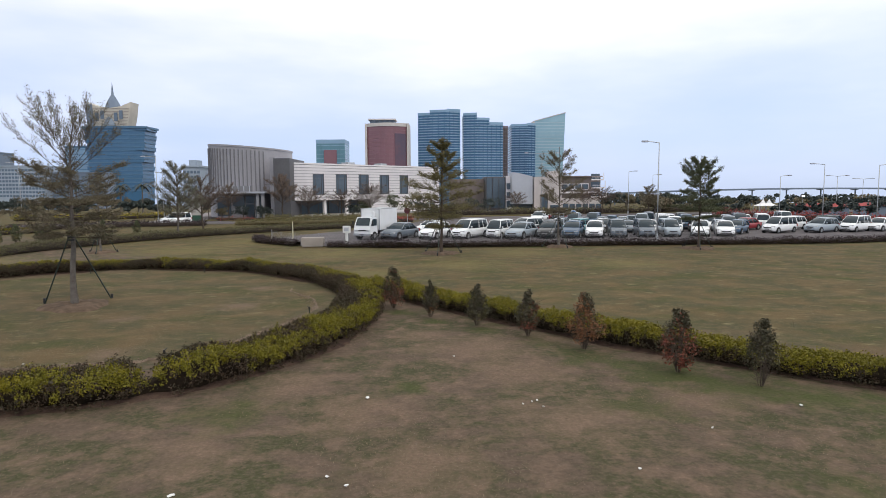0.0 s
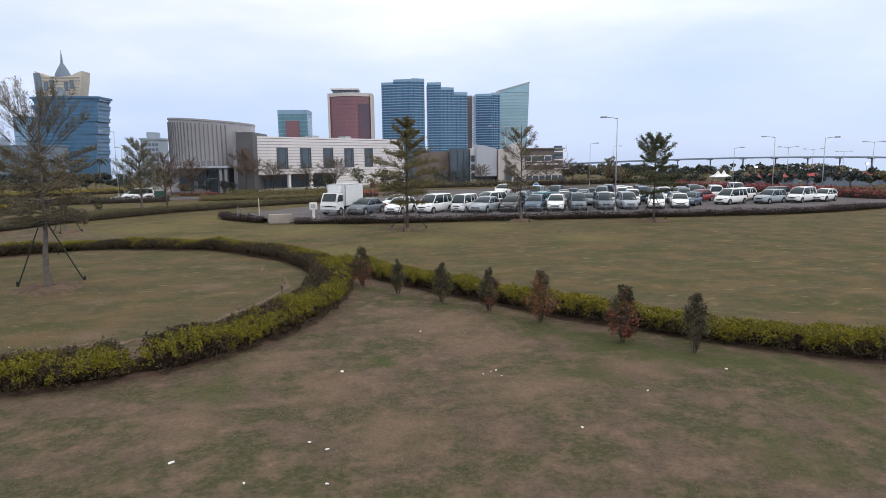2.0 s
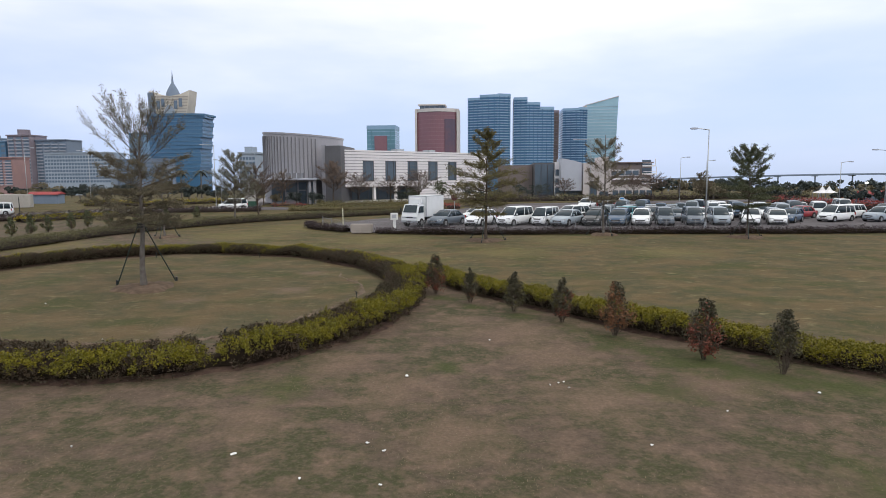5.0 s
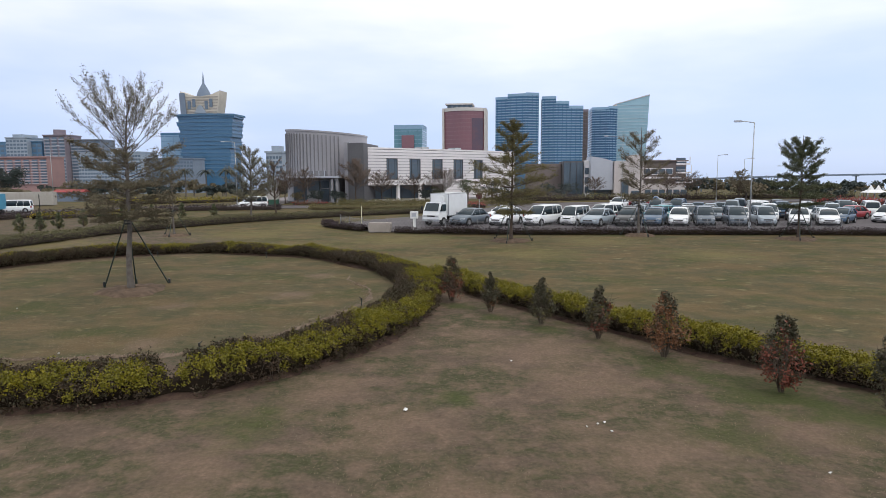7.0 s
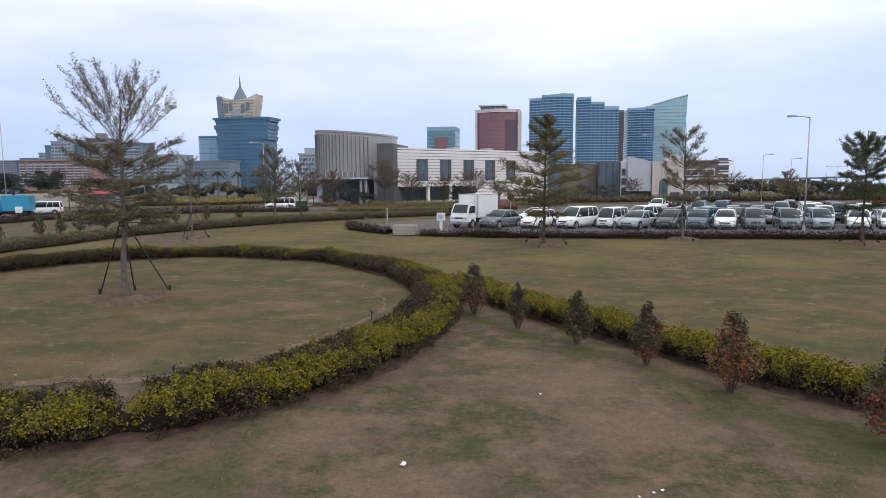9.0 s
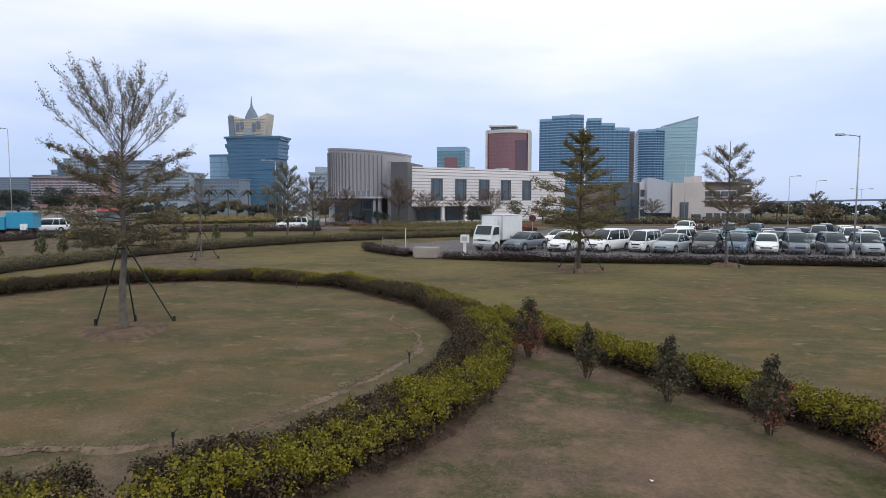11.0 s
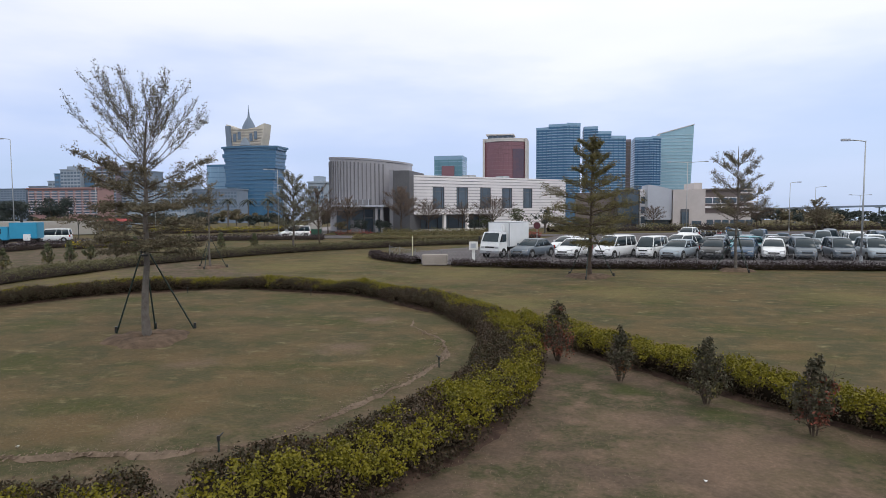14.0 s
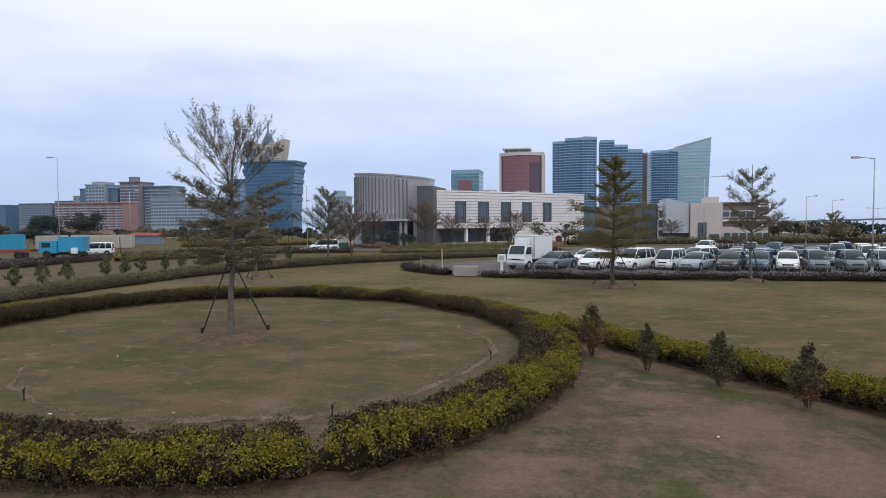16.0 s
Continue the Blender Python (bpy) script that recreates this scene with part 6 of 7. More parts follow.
lorry(-60.2, 67.4, 25)
RUST = material("red_oxide_steel", (0.26, 0.06, 0.04), (0.20, 0.05, 0.035), 2, 0.7)
bm = bmesh.new()
for s in (-0.8, 0.8):
    box(bm, -4.5, 4.5, s - 0.12, s + 0.12, 0.75, 1.05)
for k in range(7):
    box(bm, -4.2 + k * 1.4, -4.0 + k * 1.4, -0.67, 0.67, 0.8, 1.0)
root = thing("trailer_frame", "red steel trailer frame on black wheels", "trailer", pose(-67.6, 63.4, 0.02, rz=25))
part("frame", bm, RUST, root)
for wx in (-3, -1.8, 3.2):
    for s in (-1, 1):
        bm = bmesh.new()
        rod(bm, (wx, s * 0.7, 0.42), (wx, s * 1.0, 0.42), 0.42, 0.42, 14)
        part("wheel", bm, TYRE, root)


def container(x, y, turned, l, h, mat, label):
    """Ribbed steel box."""
    root = thing("shipping_container", label, "container", pose(x, y, 0.03, rz=turned))
    bm = bmesh.new()
    box(bm, -l / 2, l / 2, -1.1, 1.1, 0.0, h, 0.02)
    body = part("shell", bm, mat, root)
    n = int(l / 0.6)
    bm = bmesh.new()
    box(bm, -0.12, 0.12, -0.04, 0.0, 0.12, h - 0.12)
    me = finish(bm, "rib", mat)
    for k in range(n):
        o = part("rib", me, mat, body)
        o.location = (-l / 2 + 0.5 + k * (l - 1) / max(1, n - 1), -1.1, 0)
    return root


container(-82.5, 77.2, 69, 8.0, 2.4, PAINT["sky"], "blue steel container beside the road")
CREAM = material("cream_steel", (0.40, 0.38, 0.35), (0.34, 0.32, 0.29), 0.8, 0.8)
container(-78.4, 90.2, 26.6, 13.6, 2.05, CREAM, "long grey-cream steel container beside the road")


# ---- lamps, posts, fence ----
def street_lamp(x, y, h, arms, heading, label="tall grey steel street lamp", r=0.065):
    root = thing("street_lamp", label, "street lamp", pose(x, y, fall(x, y), rz=heading), "street lamps")
    bm = bmesh.new()
    rod(bm, (0, 0, -0.1), (0, 0, h), r, r * 0.6, 10)
    part("pole", bm, GALV, root, smooth=True)
    bm = bmesh.new()
    rod(bm, (0, 0, -0.05), (0, 0, 0.5), r * 1.8, r * 1.6, 10)
    part("base", bm, GALV, root)
    for a in arms:
        bm = bmesh.new()
        p = Vector((0, 0, h - 0.05))
        for k in range(4):
            q = Vector((a * (k + 1) / 4, 0, h - 0.05 + 0.12 * math.sin((k + 1) / 4 * 1.5)))
            rod(bm, p, q, 0.04, 0.035, 8)
            p = q
        arm = part("arm", bm, GALV, root)
        bm = bmesh.new()
        s = 1 if a > 0 else -1
        vs = box(bm, a - 0.05 * s, a + 0.55 * s, -0.14, 0.14, h + 0.0, h + 0.16, 0.04) if s > 0 else box(bm, a - 0.55, a + 0.05, -0.14, 0.14, h + 0.0, h + 0.16, 0.04)
        part("lantern", bm, SILVER, arm)
    return root


for x, y, h, arms, turn in ((18.6, 55.6, 8.45, (-1.0,), 0), (45.0, 75.7, 7.2, (-1.2,), 0), (47.6, 70.0, 6.9, (1.2,), 0), (47.2, 89.7, 6.1, (1.0,), 0), (42.4, 130, 7.2, (1.2,), 0), (70, 92, 6.8, (-1.3, 1.3), 0),
                            (64, 104, 6.3, (-1.3, 1.3), 0), (15.2, 100, 10.0, (-2.2, 2.2), 0), (-42.0, 92.5, 9.4, (-1.6,), 0), (-42.9, 96.5, 7.2, (-0.5,), 0), (-69.1, 75, 12.6, (-1.0,), 0), (-67, 100, 9, (-1.4,), 0), (-86, 110, 10, (1.4,), 0),
                            (32.0, 111, 7.4, (1.0,), 0), (82, 125, 6.3, (-1.6, 1.6), 0), (96, 120, 7.0, (-1.6, 1.6), 0), (58, 150, 6.4, (-1.6, 1.6), 0), (106, 150, 6.6, (-1.6, 1.6), 0)):
    street_lamp(x, y, h, arms, turn)

root = thing("wire_fence", "low grey wire fence along the car park hedge", "fence")
fc, fs = ribbon([(-15.6, 56.6), (-13.4, 53.4), (-11.6, 52.0), (-7.5, 51.0), (-2, 50.6), (4.5, 50.8), (12, 51.4), (18, 51.7), (24, 51.9)], False, 0.3)
a, b = [], []
for i in range(len(fc) - 2):
    p, q = fc[i], fc[i + 2]
    a += [(*p, 0.1), (*q, 0.1)]
    b += [(*q, 0.85), (*p, 0.85)]
    if i % 2 == 0:
        a += [(*p, 0.86)]
        b += [(*q, 0.86)]
WIRE = material("pale_grey_wire", (0.27, 0.27, 0.28), (0.21, 0.21, 0.22), 5, 0.7)
o = part("wire_mesh", sticks("wire_mesh", a, b, 0.010, 0.010, WIRE, 3), None, root)
tagged(o, kind="stuff")
bm = bmesh.new()
rod(bm, (0, 0, -0.05), (0, 0, 1.0), 0.03, 0.03, 6)
post = finish(bm, "fence_post", WIRE)
for i in range(0, len(fc), 8):
    o = part("fence_post", post, None, root)
    o.location = (*fc[i], 0)

bm = bmesh.new()
box(bm, -0.9, 0.9, -0.45, 0.45, -0.02, 0.72, 0.05)
for v in bm.verts:
    if v.co.z < 0.2:
        v.co.x *= 0.93
solid("concrete_planter", bm, material("weathered_concrete", (0.36, 0.32, 0.29), (0.28, 0.25, 0.225), 1.2, 0.9, bump=0.3), "pale concrete block at the car park edge", "planter", pose(-10.6, 50.4, 0, rz=4))
root = thing("meter_box", "white meter box on a white post by the hedge", "meter box", pose(-7.9, 50.5, 0))
bm = bmesh.new()
box(bm, -0.3, 0.3, -0.15, 0.15, 1.05, 1.62, 0.03)
part("cabinet", bm, WHITE_PAINT, root)
bm = bmesh.new()
box(bm, -0.1, 0.1, -0.08, 0.08, -0.05, 1.05, 0.01)
part("post", bm, WHITE_PAINT, root)
bm = bmesh.new()
box(bm, -0.18, 0.18, -0.17, -0.151, 1.2, 1.5)
part("cover", bm, SILVER, root)
YELLOW_POST = material("yellow_white_post", (0.62, 0.58, 0.36), (0.7, 0.68, 0.55), 3, 0.6)
bm = bmesh.new()
rod(bm, (0, 0, -0.05), (0, 0, 1.6), 0.04, 0.04, 8)
rod(bm, (0, 0, 1.6), (0, 0, 1.63), 0.055, 0.05, 8)
solid("marker_post", bm, YELLOW_POST, "thin pale yellow marker post in the paving", "post", pose(-13.9, 57.5, 0))
bm = bmesh.new()
rod(bm, (0, 0, -0.05), (0, 0, 1.9), 0.05, 0.05, 8)
rod(bm, (0, 0, 1.9), (0, 0, 2.2), 0.07, 0.03, 8)
solid("dark_post", bm, BLACK, "dark bollard post at the roadside", "post", pose(-60.5, 75.6, 0))
root = thing("gate_cabinet", "green and cream cabinet at the side road", "cabinet", pose(-36.6, 92.8, 0))
for z0, z1, mat, name in ((-0.05, 0.9, LEAF_GREEN, "plinth"), (0.9, 2.0, CREAM, "body"), (2.0, 2.15, CONCRETE, "roof")):
    bm = bmesh.new()
    box(bm, -0.8 - (z1 > 2.1) * 0.12, 0.8 + (z1 > 2.1) * 0.12, -0.5, 0.5, z0, z1)
    part(name, bm, material("green_paint", (0.03, 0.09, 0.06)) if name == "plinth" else mat, root)


def sprinkler(x, y, turn):
    root = thing("sprinkler", "black lawn sprinkler head on a short riser", "sprinkler", pose(x, y, 0, rz=turn), "sprinklers")
    bm = bmesh.new()
    rod(bm, (0, 0, -0.05), (0, 0, 0.17), 0.020, 0.016, 8)
    part("riser", bm, STAKE, root)
    bm = bmesh.new()
    rod(bm, (0, 0, 0.17), (0, 0, 0.26), 0.032, 0.028, 8)
    rod(bm, (0, 0, 0.23), (0.09, 0, 0.29), 0.016, 0.012, 6)
    part("nozzle", bm, BLACK, root)


for x, y in ((-7.56, 16.6), (-15.2, 16.4), (-4.97, 22.7), (-19.6, 34.6), (-13.4, 34.8)):
    sprinkler(x, y, 40 * x)

# bare trodden track just inside the round hedge, and litter
TRACK = material("trodden_soil", (0.205, 0.152, 0.117), (0.110, 0.084, 0.062), 2.6, 0.95, bump=0.7, fine=14, spec=0.1)
def bare_track(pts):
    """A worn line of soil, now broad, now almost lost in the grass."""
    c, d = ribbon(pts, False, 0.12)
    n = len(c)
    w = 0.115 * np.clip(0.62 + wavy(n, 7, 0.45) + wavy(n, 2.2, 0.40) + rng.normal(0, 0.16, n), 0.08, 1.8)
    m = (wavy(n, 9, 0.10) + wavy(n, 3, 0.05))[:, None]
    l, r = c + d * (m - w[:, None]), c + d * (m + w[:, None])
    v = np.concatenate([np.c_[l, np.full(n, -0.06)], np.c_[c + d * m, np.full(n, 0.012) + 0.012 * rng.normal(size=n)], np.c_[r, np.full(n, -0.06)]])
    i = np.arange(n - 1)
    f = np.concatenate([np.stack([i + k * n, i + 1 + k * n, i + 1 + (k + 1) * n, i + (k + 1) * n], 1) for k in range(2)])
    return tagged(new("bare_track", arrays("bare_track", v, f[:, ::-1], TRACK)), "narrow bare soil track inside the round hedge", "track", "", "structure")


bare_track([(-19.6, 21.0), (-16.8, 17.8), (-14.6, 16.2), (-12.9, 15.6), (-11.4, 15.6), (-9.6, 16.1), (-8.1, 16.5), (-7.0, 17.1), (-6.4, 18.5), (-5.8, 20.6), (-5.15, 22.8), (-5.25, 24.8), (-6.35, 27.2), (-7.2, 29.0)])
CLOD = material("pale_dry_clods", (0.27, 0.205, 0.16), (0.16, 0.12, 0.092), 9, 0.95, spec=0.1)
def clods(pts, n):
    """Crumbs of dry soil and small stones strewn along the worn line."""
    c, d = ribbon(pts, False, 0.12)
    k = rng.integers(0, len(c), n)
    o = c[k] + d[k] * rng.normal(0, 0.11, n)[:, None]
    r = 0.006 + 0.022 * rng.uniform(0, 1, n) ** 2
    shape = np.array([(1, 0, 0), (0, 1, 0), (-1, 0, 0), (0, -1, 0), (0, 0, 0.7), (0, 0, -0.7)])
    v = shape[None] * r[:, None, None] * rng.uniform(0.6, 1.4, (n, 6, 1))
    v += np.c_[o, r * 0.25][:, None]
    f = np.array([(0, 1, 4), (1, 2, 4), (2, 3, 4), (3, 0, 4), (1, 0, 5), (2, 1, 5), (3, 2, 5), (0, 3, 5)])
    f = (f[None] + 6 * np.arange(n)[:, None, None]).reshape(-1, 3)
    return tagged(new("soil_clods", arrays("soil_clods", v.reshape(-1, 3), f, CLOD)), "pale crumbs of dry soil strewn along a bare track", "soil", "", "stuff")


clods([(-16.8, 17.8), (-14.6, 16.2), (-12.9, 15.6), (-11.4, 15.6), (-9.6, 16.1), (-8.1, 16.5), (-7.0, 17.1), (-6.4, 18.5), (-5.8, 20.6), (-5.15, 22.8), (-5.25, 24.8), (-6.35, 27.2)], 1500)
SCRAP = material("white_scrap", (0.75, 0.75, 0.73), (0.6, 0.6, 0.58), 9, 0.7)
lit = random.Random(9)
for x, y, s in ((-1.72, 13.4, 0.13), (1.8, 13.1, 0.07), (1.93, 13.2, 0.06), (2.0, 12.8, 0.06), (0.2, 16.8, 0.06), (-4.1, 9.0, 0.10), (-1.9, 9.6, 0.08), (-1.55, 9.3, 0.07), (3.1, 9.85, 0.07), (7.35, 12.8, 0.10),
                (-7.1, 9.1, 0.05), (-2.7, 8.2, 0.05), (-1.4, 8.1, 0.07), (-11.1, 16.2, 0.06), (-13.7, 15.6, 0.08), (-16.5, 21.1, 0.06), (1.6, 12.95, 0.05), (5.0, 11.6, 0.05)):
    bm = bmesh.new()
    n, s = 7, s * 0.7
    rim = [bm.verts.new((s * lit.uniform(0.5, 1) * math.cos(k * math.tau / n), s * lit.uniform(0.4, 0.8) * math.sin(k * math.tau / n), lit.uniform(0.0, 0.02))) for k in range(n)]
    top, bot = bm.verts.new((0, 0, s * 0.45)), bm.verts.new((0, 0, -0.02))
    for k in range(n):
        bm.faces.new((rim[k], rim[(k + 1) % n], top))
        bm.faces.new((rim[(k + 1) % n], rim[k], bot))
    solid("litter_scrap", bm, SCRAP, "small crumpled white scrap lying on the lawn", "litter", pose(x, y, -0.01, rz=lit.uniform(0, 360)), "litter on the lawn")


def disc_sign(x, y, z, r, mat, rim, label, post_top):
    """A round sign plate on a thin post."""
    root = thing("round_sign", label, "sign", pose(x, y, 0, rz=-6), "round signs")
    bm = bmesh.new()
    rod(bm, (0, 0, -0.05), (0, 0, post_top), 0.035, 0.035, 8)
    part("post", bm, GALV, root)
    bm = bmesh.new()
    rod(bm, (0, -0.045, z), (0, -0.07, z), r, r, 20)
    plate = part("plate", bm, rim, root)
    bm = bmesh.new()
    rod(bm, (0, -0.071, z), (0, -0.078, z), r * 0.82, r * 0.82, 20)
    part("face", bm, mat, plate)
    return root


MAROON = material("dark_maroon_sign", (0.10, 0.025, 0.035), (0.075, 0.022, 0.03), 6, 0.6)
SIGN_BLUE = material("blue_sign", (0.03, 0.20, 0.50), (0.03, 0.17, 0.44), 6, 0.5)
disc_sign(-4.4, 73.4, 2.05, 0.36, MAROON, MAROON, "dark maroon round sign on a thin grey post", 2.3)
disc_sign(17.7, 87.6, 1.15, 0.42, SIGN_BLUE, WHITE_PAINT, "blue round sign with a white rim by the road", 1.3)


def motorbike(x, y, turned, paint):
    root = thing("motorbike", "parked dark scooter in a row beside the road", "motorbike", pose(x, y, 0.03, rz=turned), "row of parked motorbikes")
    for wx in (-0.62, 0.62):
        bm = bmesh.new()
        rod(bm, (wx, -0.05, 0.29), (wx, 0.05, 0.29), 0.29, 0.29, 14)
        w = part("wheel", bm, TYRE, root)
        bm = bmesh.new()
        rod(bm, (wx, -0.055, 0.29), (wx, 0.055, 0.29), 0.16, 0.16, 10)
        part("rim", bm, RIM, w)
    bm = bmesh.new()
    slab_between(bm, [(-0.75, 0.55), (-0.2, 0.30), (0.25, 0.28), (0.45, 0.75), (0.35, 0.80), (0.15, 0.45), (-0.1, 0.62), (-0.75, 0.72)], 0.17, 0.12)
    part("fairing", bm, paint, root)
    bm = bmesh.new()
    box(bm, -0.72, 0.02, -0.13, 0.13, 0.70, 0.80, 0.03)
    part("seat", bm, BLACK, root)
    bm = bmesh.new()
    rod(bm, (0.60, 0, 0.30), (0.36, 0, 1.0), 0.03, 0.03, 8)
    rod(bm, (0.36, -0.32, 1.02), (0.36, 0.32, 1.02), 0.018, 0.018, 8)
    part("handlebar", bm, GALV, root)
    bm = bmesh.new()
    rod(bm, (0.44, 0, 0.88), (0.52, 0, 0.86), 0.09, 0.08, 10)
    part("headlight", bm, LAMP_GLASS, root)
    return root


for k in range(9):
    motorbike(13.9 + 0.62 * k, 88.6 + 0.05 * k, -74 + 6 * math.sin(2.3 * k), (PAINT["black"], PAINT["red"], PAINT["grey"], PAINT["black"])[k % 4])

# ---- distance ----
def deck_z(t):
    return -0.6 + 4.6 * math.sin(math.pi * min(1, 0.12 + t * 0.76))


def bridge():
    root = thing("viaduct", "long grey elevated road on slim piers, far off", "bridge")
    n = 40
    bm = bmesh.new()
    pts = [(60 + 260 * i / n, 321, deck_z(i / n)) for i in range(n + 1)]
    rings = [[bm.verts.new(c) for c in ((p[0], 319, p[2] - 0.5), (p[0], 326, p[2] - 0.5), (p[0], 326, p[2] + 0.3), (p[0], 319, p[2] + 0.3))] for p in pts]
    for u, v in zip(rings, rings[1:]):
        for i in range(4):
            bm.faces.new((u[i], u[(i + 1) % 4], v[(i + 1) % 4], v[i]))
    bm.faces.new(rings[0])
    bm.faces.new(rings[-1])
    part("deck", bm, GREY_WALL, root)
    for k in range(15):
        t = (k + 0.5) / 15
        x, z = 60 + 260 * t, deck_z(t) - 0.5
        bm = bmesh.new()
        box(bm, x - 0.22, x + 0.22, 321.5, 322.1, -9, z)
        box(bm, x - 0.45, x + 0.45, 320, 325, z - 0.35, z - 0.001)
        part("pier", bm, GREY_WALL, root)
    return root


bridge()


def bush_tree(x, y, h, w, mat, label, n=1100, size=0.42, name="far_tree"):
    root = thing(name, label, "tree", pose(x, y, fall(x, y), rz=lit.uniform(0, 360)), "far trees")
    bm = bmesh.new()
    rod(bm, (0, 0, -0.1), (0, 0, h * 0.5), 0.05 * h, 0.03 * h, 7)
    for k in range(4):
        a = k * 1.7
        rod(bm, (0, 0, h * 0.3), (w * 0.3 * math.cos(a), w * 0.3 * math.sin(a), h * 0.65), 0.022 * h, 0.008 * h, 5)
    part("trunk", bm, BARK, root)
    m = 16
    c = np.c_[rng.normal(0, w * 0.24, m), rng.normal(0, w * 0.24, m), rng.uniform(0.42, 0.86, m) * h]
    r = rng.uniform(0.12, 0.24, m) * min(w, h)
    k = rng.integers(0, m, n)
    d = rng.normal(size=(n, 3))
    d /= np.linalg.norm(d, axis=1)[:, None]
    p = c[k] + d * (r[k] * rng.uniform(0.5, 1.1, n))[:, None] * [1.2, 1.2, 0.75]
    o = part("crown", leaves("crown", p, size, mat, aspect=0.7), None, root)
    tagged(o, mat.name.replace("_", " "), kind="stuff")
    return root


for x, y, h, w, mat in ((60, 92, 2.9, 7, LEAF_FAR), (55, 93, 2.5, 6, LEAF_FAR), (66, 91, 3.1, 7, LEAF_FAR), (71, 90, 2.8, 6, LEAF_DULL), (52, 96, 2.3, 5, LEAF_FAR), (80, 92, 3.3, 7, LEAF_FAR), (87, 94, 3.0, 7, LEAF_FAR), (95, 98, 3.2, 8, LEAF_DULL),
                        (46, 108, 2.5, 7, LEAF_FAR), (40, 118, 3.2, 6, LEAF_DULL), (37, 112, 3.6, 4.5, LEAF_DULL), (104, 108, 3.4, 9, LEAF_FAR), (44, 134, 3.8, 7, LEAF_FAR), (50, 138, 3.4, 8, LEAF_FAR),
                        (-154.4, 175, 9.6, 9.5, LEAF_FAR), (-171, 175, 9.4, 11, LEAF_FAR), (-185, 170, 6, 14, LEAF_DULL), (-136, 180, 5, 13, LEAF_DULL), (-118, 178, 4.6, 12, LEAF_FAR), (-104, 176, 4.4, 12, LEAF_FAR), (-92, 172, 4.6, 10, LEAF_DULL),
                        (-80, 165, 3.6, 10, LEAF_FAR), (-70, 120, 2.2, 7, LEAF_FAR), (-62, 124, 2.4, 7, LEAF_FAR), (-55, 122, 2.2, 6, LEAF_FAR), (-76, 118, 2.3, 8, LEAF_DULL), (-84, 122, 2.6, 8, LEAF_FAR), (-50, 128, 2.2, 6, LEAF_FAR), (-92, 120, 2.4, 8, LEAF_DULL), (-102, 118, 2.6, 9, LEAF_DULL), (-114, 116, 3, 10, LEAF_FAR), (-126, 112, 3, 10, LEAF_DULL)):
    bush_tree(x, y, h, w, mat, "rounded dark green tree far beyond the car park" if x > 0 else "rounded dark green tree beyond the road", 1100 if x > 0 or y > 176 else 2800 if h < 5 else 5200)
for k in range(14):
    bx, by = 26 + k * 5.2 + lit.uniform(-1.5, 1.5), 146 + lit.uniform(-8, 8)
    bush_tree(bx, by, lit.uniform(2.6, 4.0), lit.uniform(6, 9), lit.choice([LEAF_FAR, LEAF_DULL, LEAF_FAR]), "dark tree in a belt beyond the car park", 600, 0.5)
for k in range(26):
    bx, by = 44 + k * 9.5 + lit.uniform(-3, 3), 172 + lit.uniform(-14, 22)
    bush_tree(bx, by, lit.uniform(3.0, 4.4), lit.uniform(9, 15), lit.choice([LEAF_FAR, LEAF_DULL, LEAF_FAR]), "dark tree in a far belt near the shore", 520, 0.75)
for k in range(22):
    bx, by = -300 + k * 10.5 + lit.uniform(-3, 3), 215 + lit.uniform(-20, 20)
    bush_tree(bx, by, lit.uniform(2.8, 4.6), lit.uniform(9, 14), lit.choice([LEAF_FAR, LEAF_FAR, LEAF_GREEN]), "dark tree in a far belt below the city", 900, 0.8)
for x, y, h, w, mat in ((-28.5, 98.5, 2.4, 2.4, LEAF_FAR), (-31.6, 99, 2.2, 2.0, LEAF_FAR), (-34.6, 98, 2.0, 1.8, LEAF_DULL), (-14.6, 100, 2.2, 3.0, LEAF_FAR), (-8.0, 100, 4.2, 2.8, LEAF_GREEN), (-4.3, 101.5, 4.0, 3.0, LEAF_FAR), (-12.9, 101, 2.9, 2.4, LEAF_GREEN), (0.5, 104, 2.4, 3, LEAF_FAR), (-2.0, 104, 2.6, 2.6, LEAF_FAR), (5, 118, 3.2, 4, LEAF_FAR), (8.5, 120, 3.0, 4, LEAF_FAR)):
    bush_tree(x, y, h, w, mat, "small dark evergreen shrub before the building", 700, 0.22, "garden_shrub")
LEAF_BARE = leafy("withered_brown_leaves", (0.185, 0.138, 0.112), (0.150, 0.118, 0.098), (0.215, 0.150, 0.115))
SPARSE = [(1.7, 5, 2.3, 0.75, 0.5, 0.3), (2.2, 5, 2.4, 0.75, 0.5, 0.9), (2.8, 5, 2.0, 0.85, 0.6, 0.1), (3.5, 4, 1.5, 0.95, 0.8, 0.6), (4.1, 3, 1.0, 1.0, 0.9, 0.2)]
BROAD = [(1.5, 5, 2.6, 0.62, 0.34, 0.3), (1.9, 6, 2.7, 0.72, 0.42, 0.9), (2.4, 5, 2.3, 0.85, 0.55, 0.1), (2.9, 5, 1.7, 0.95, 0.7, 0.6)]
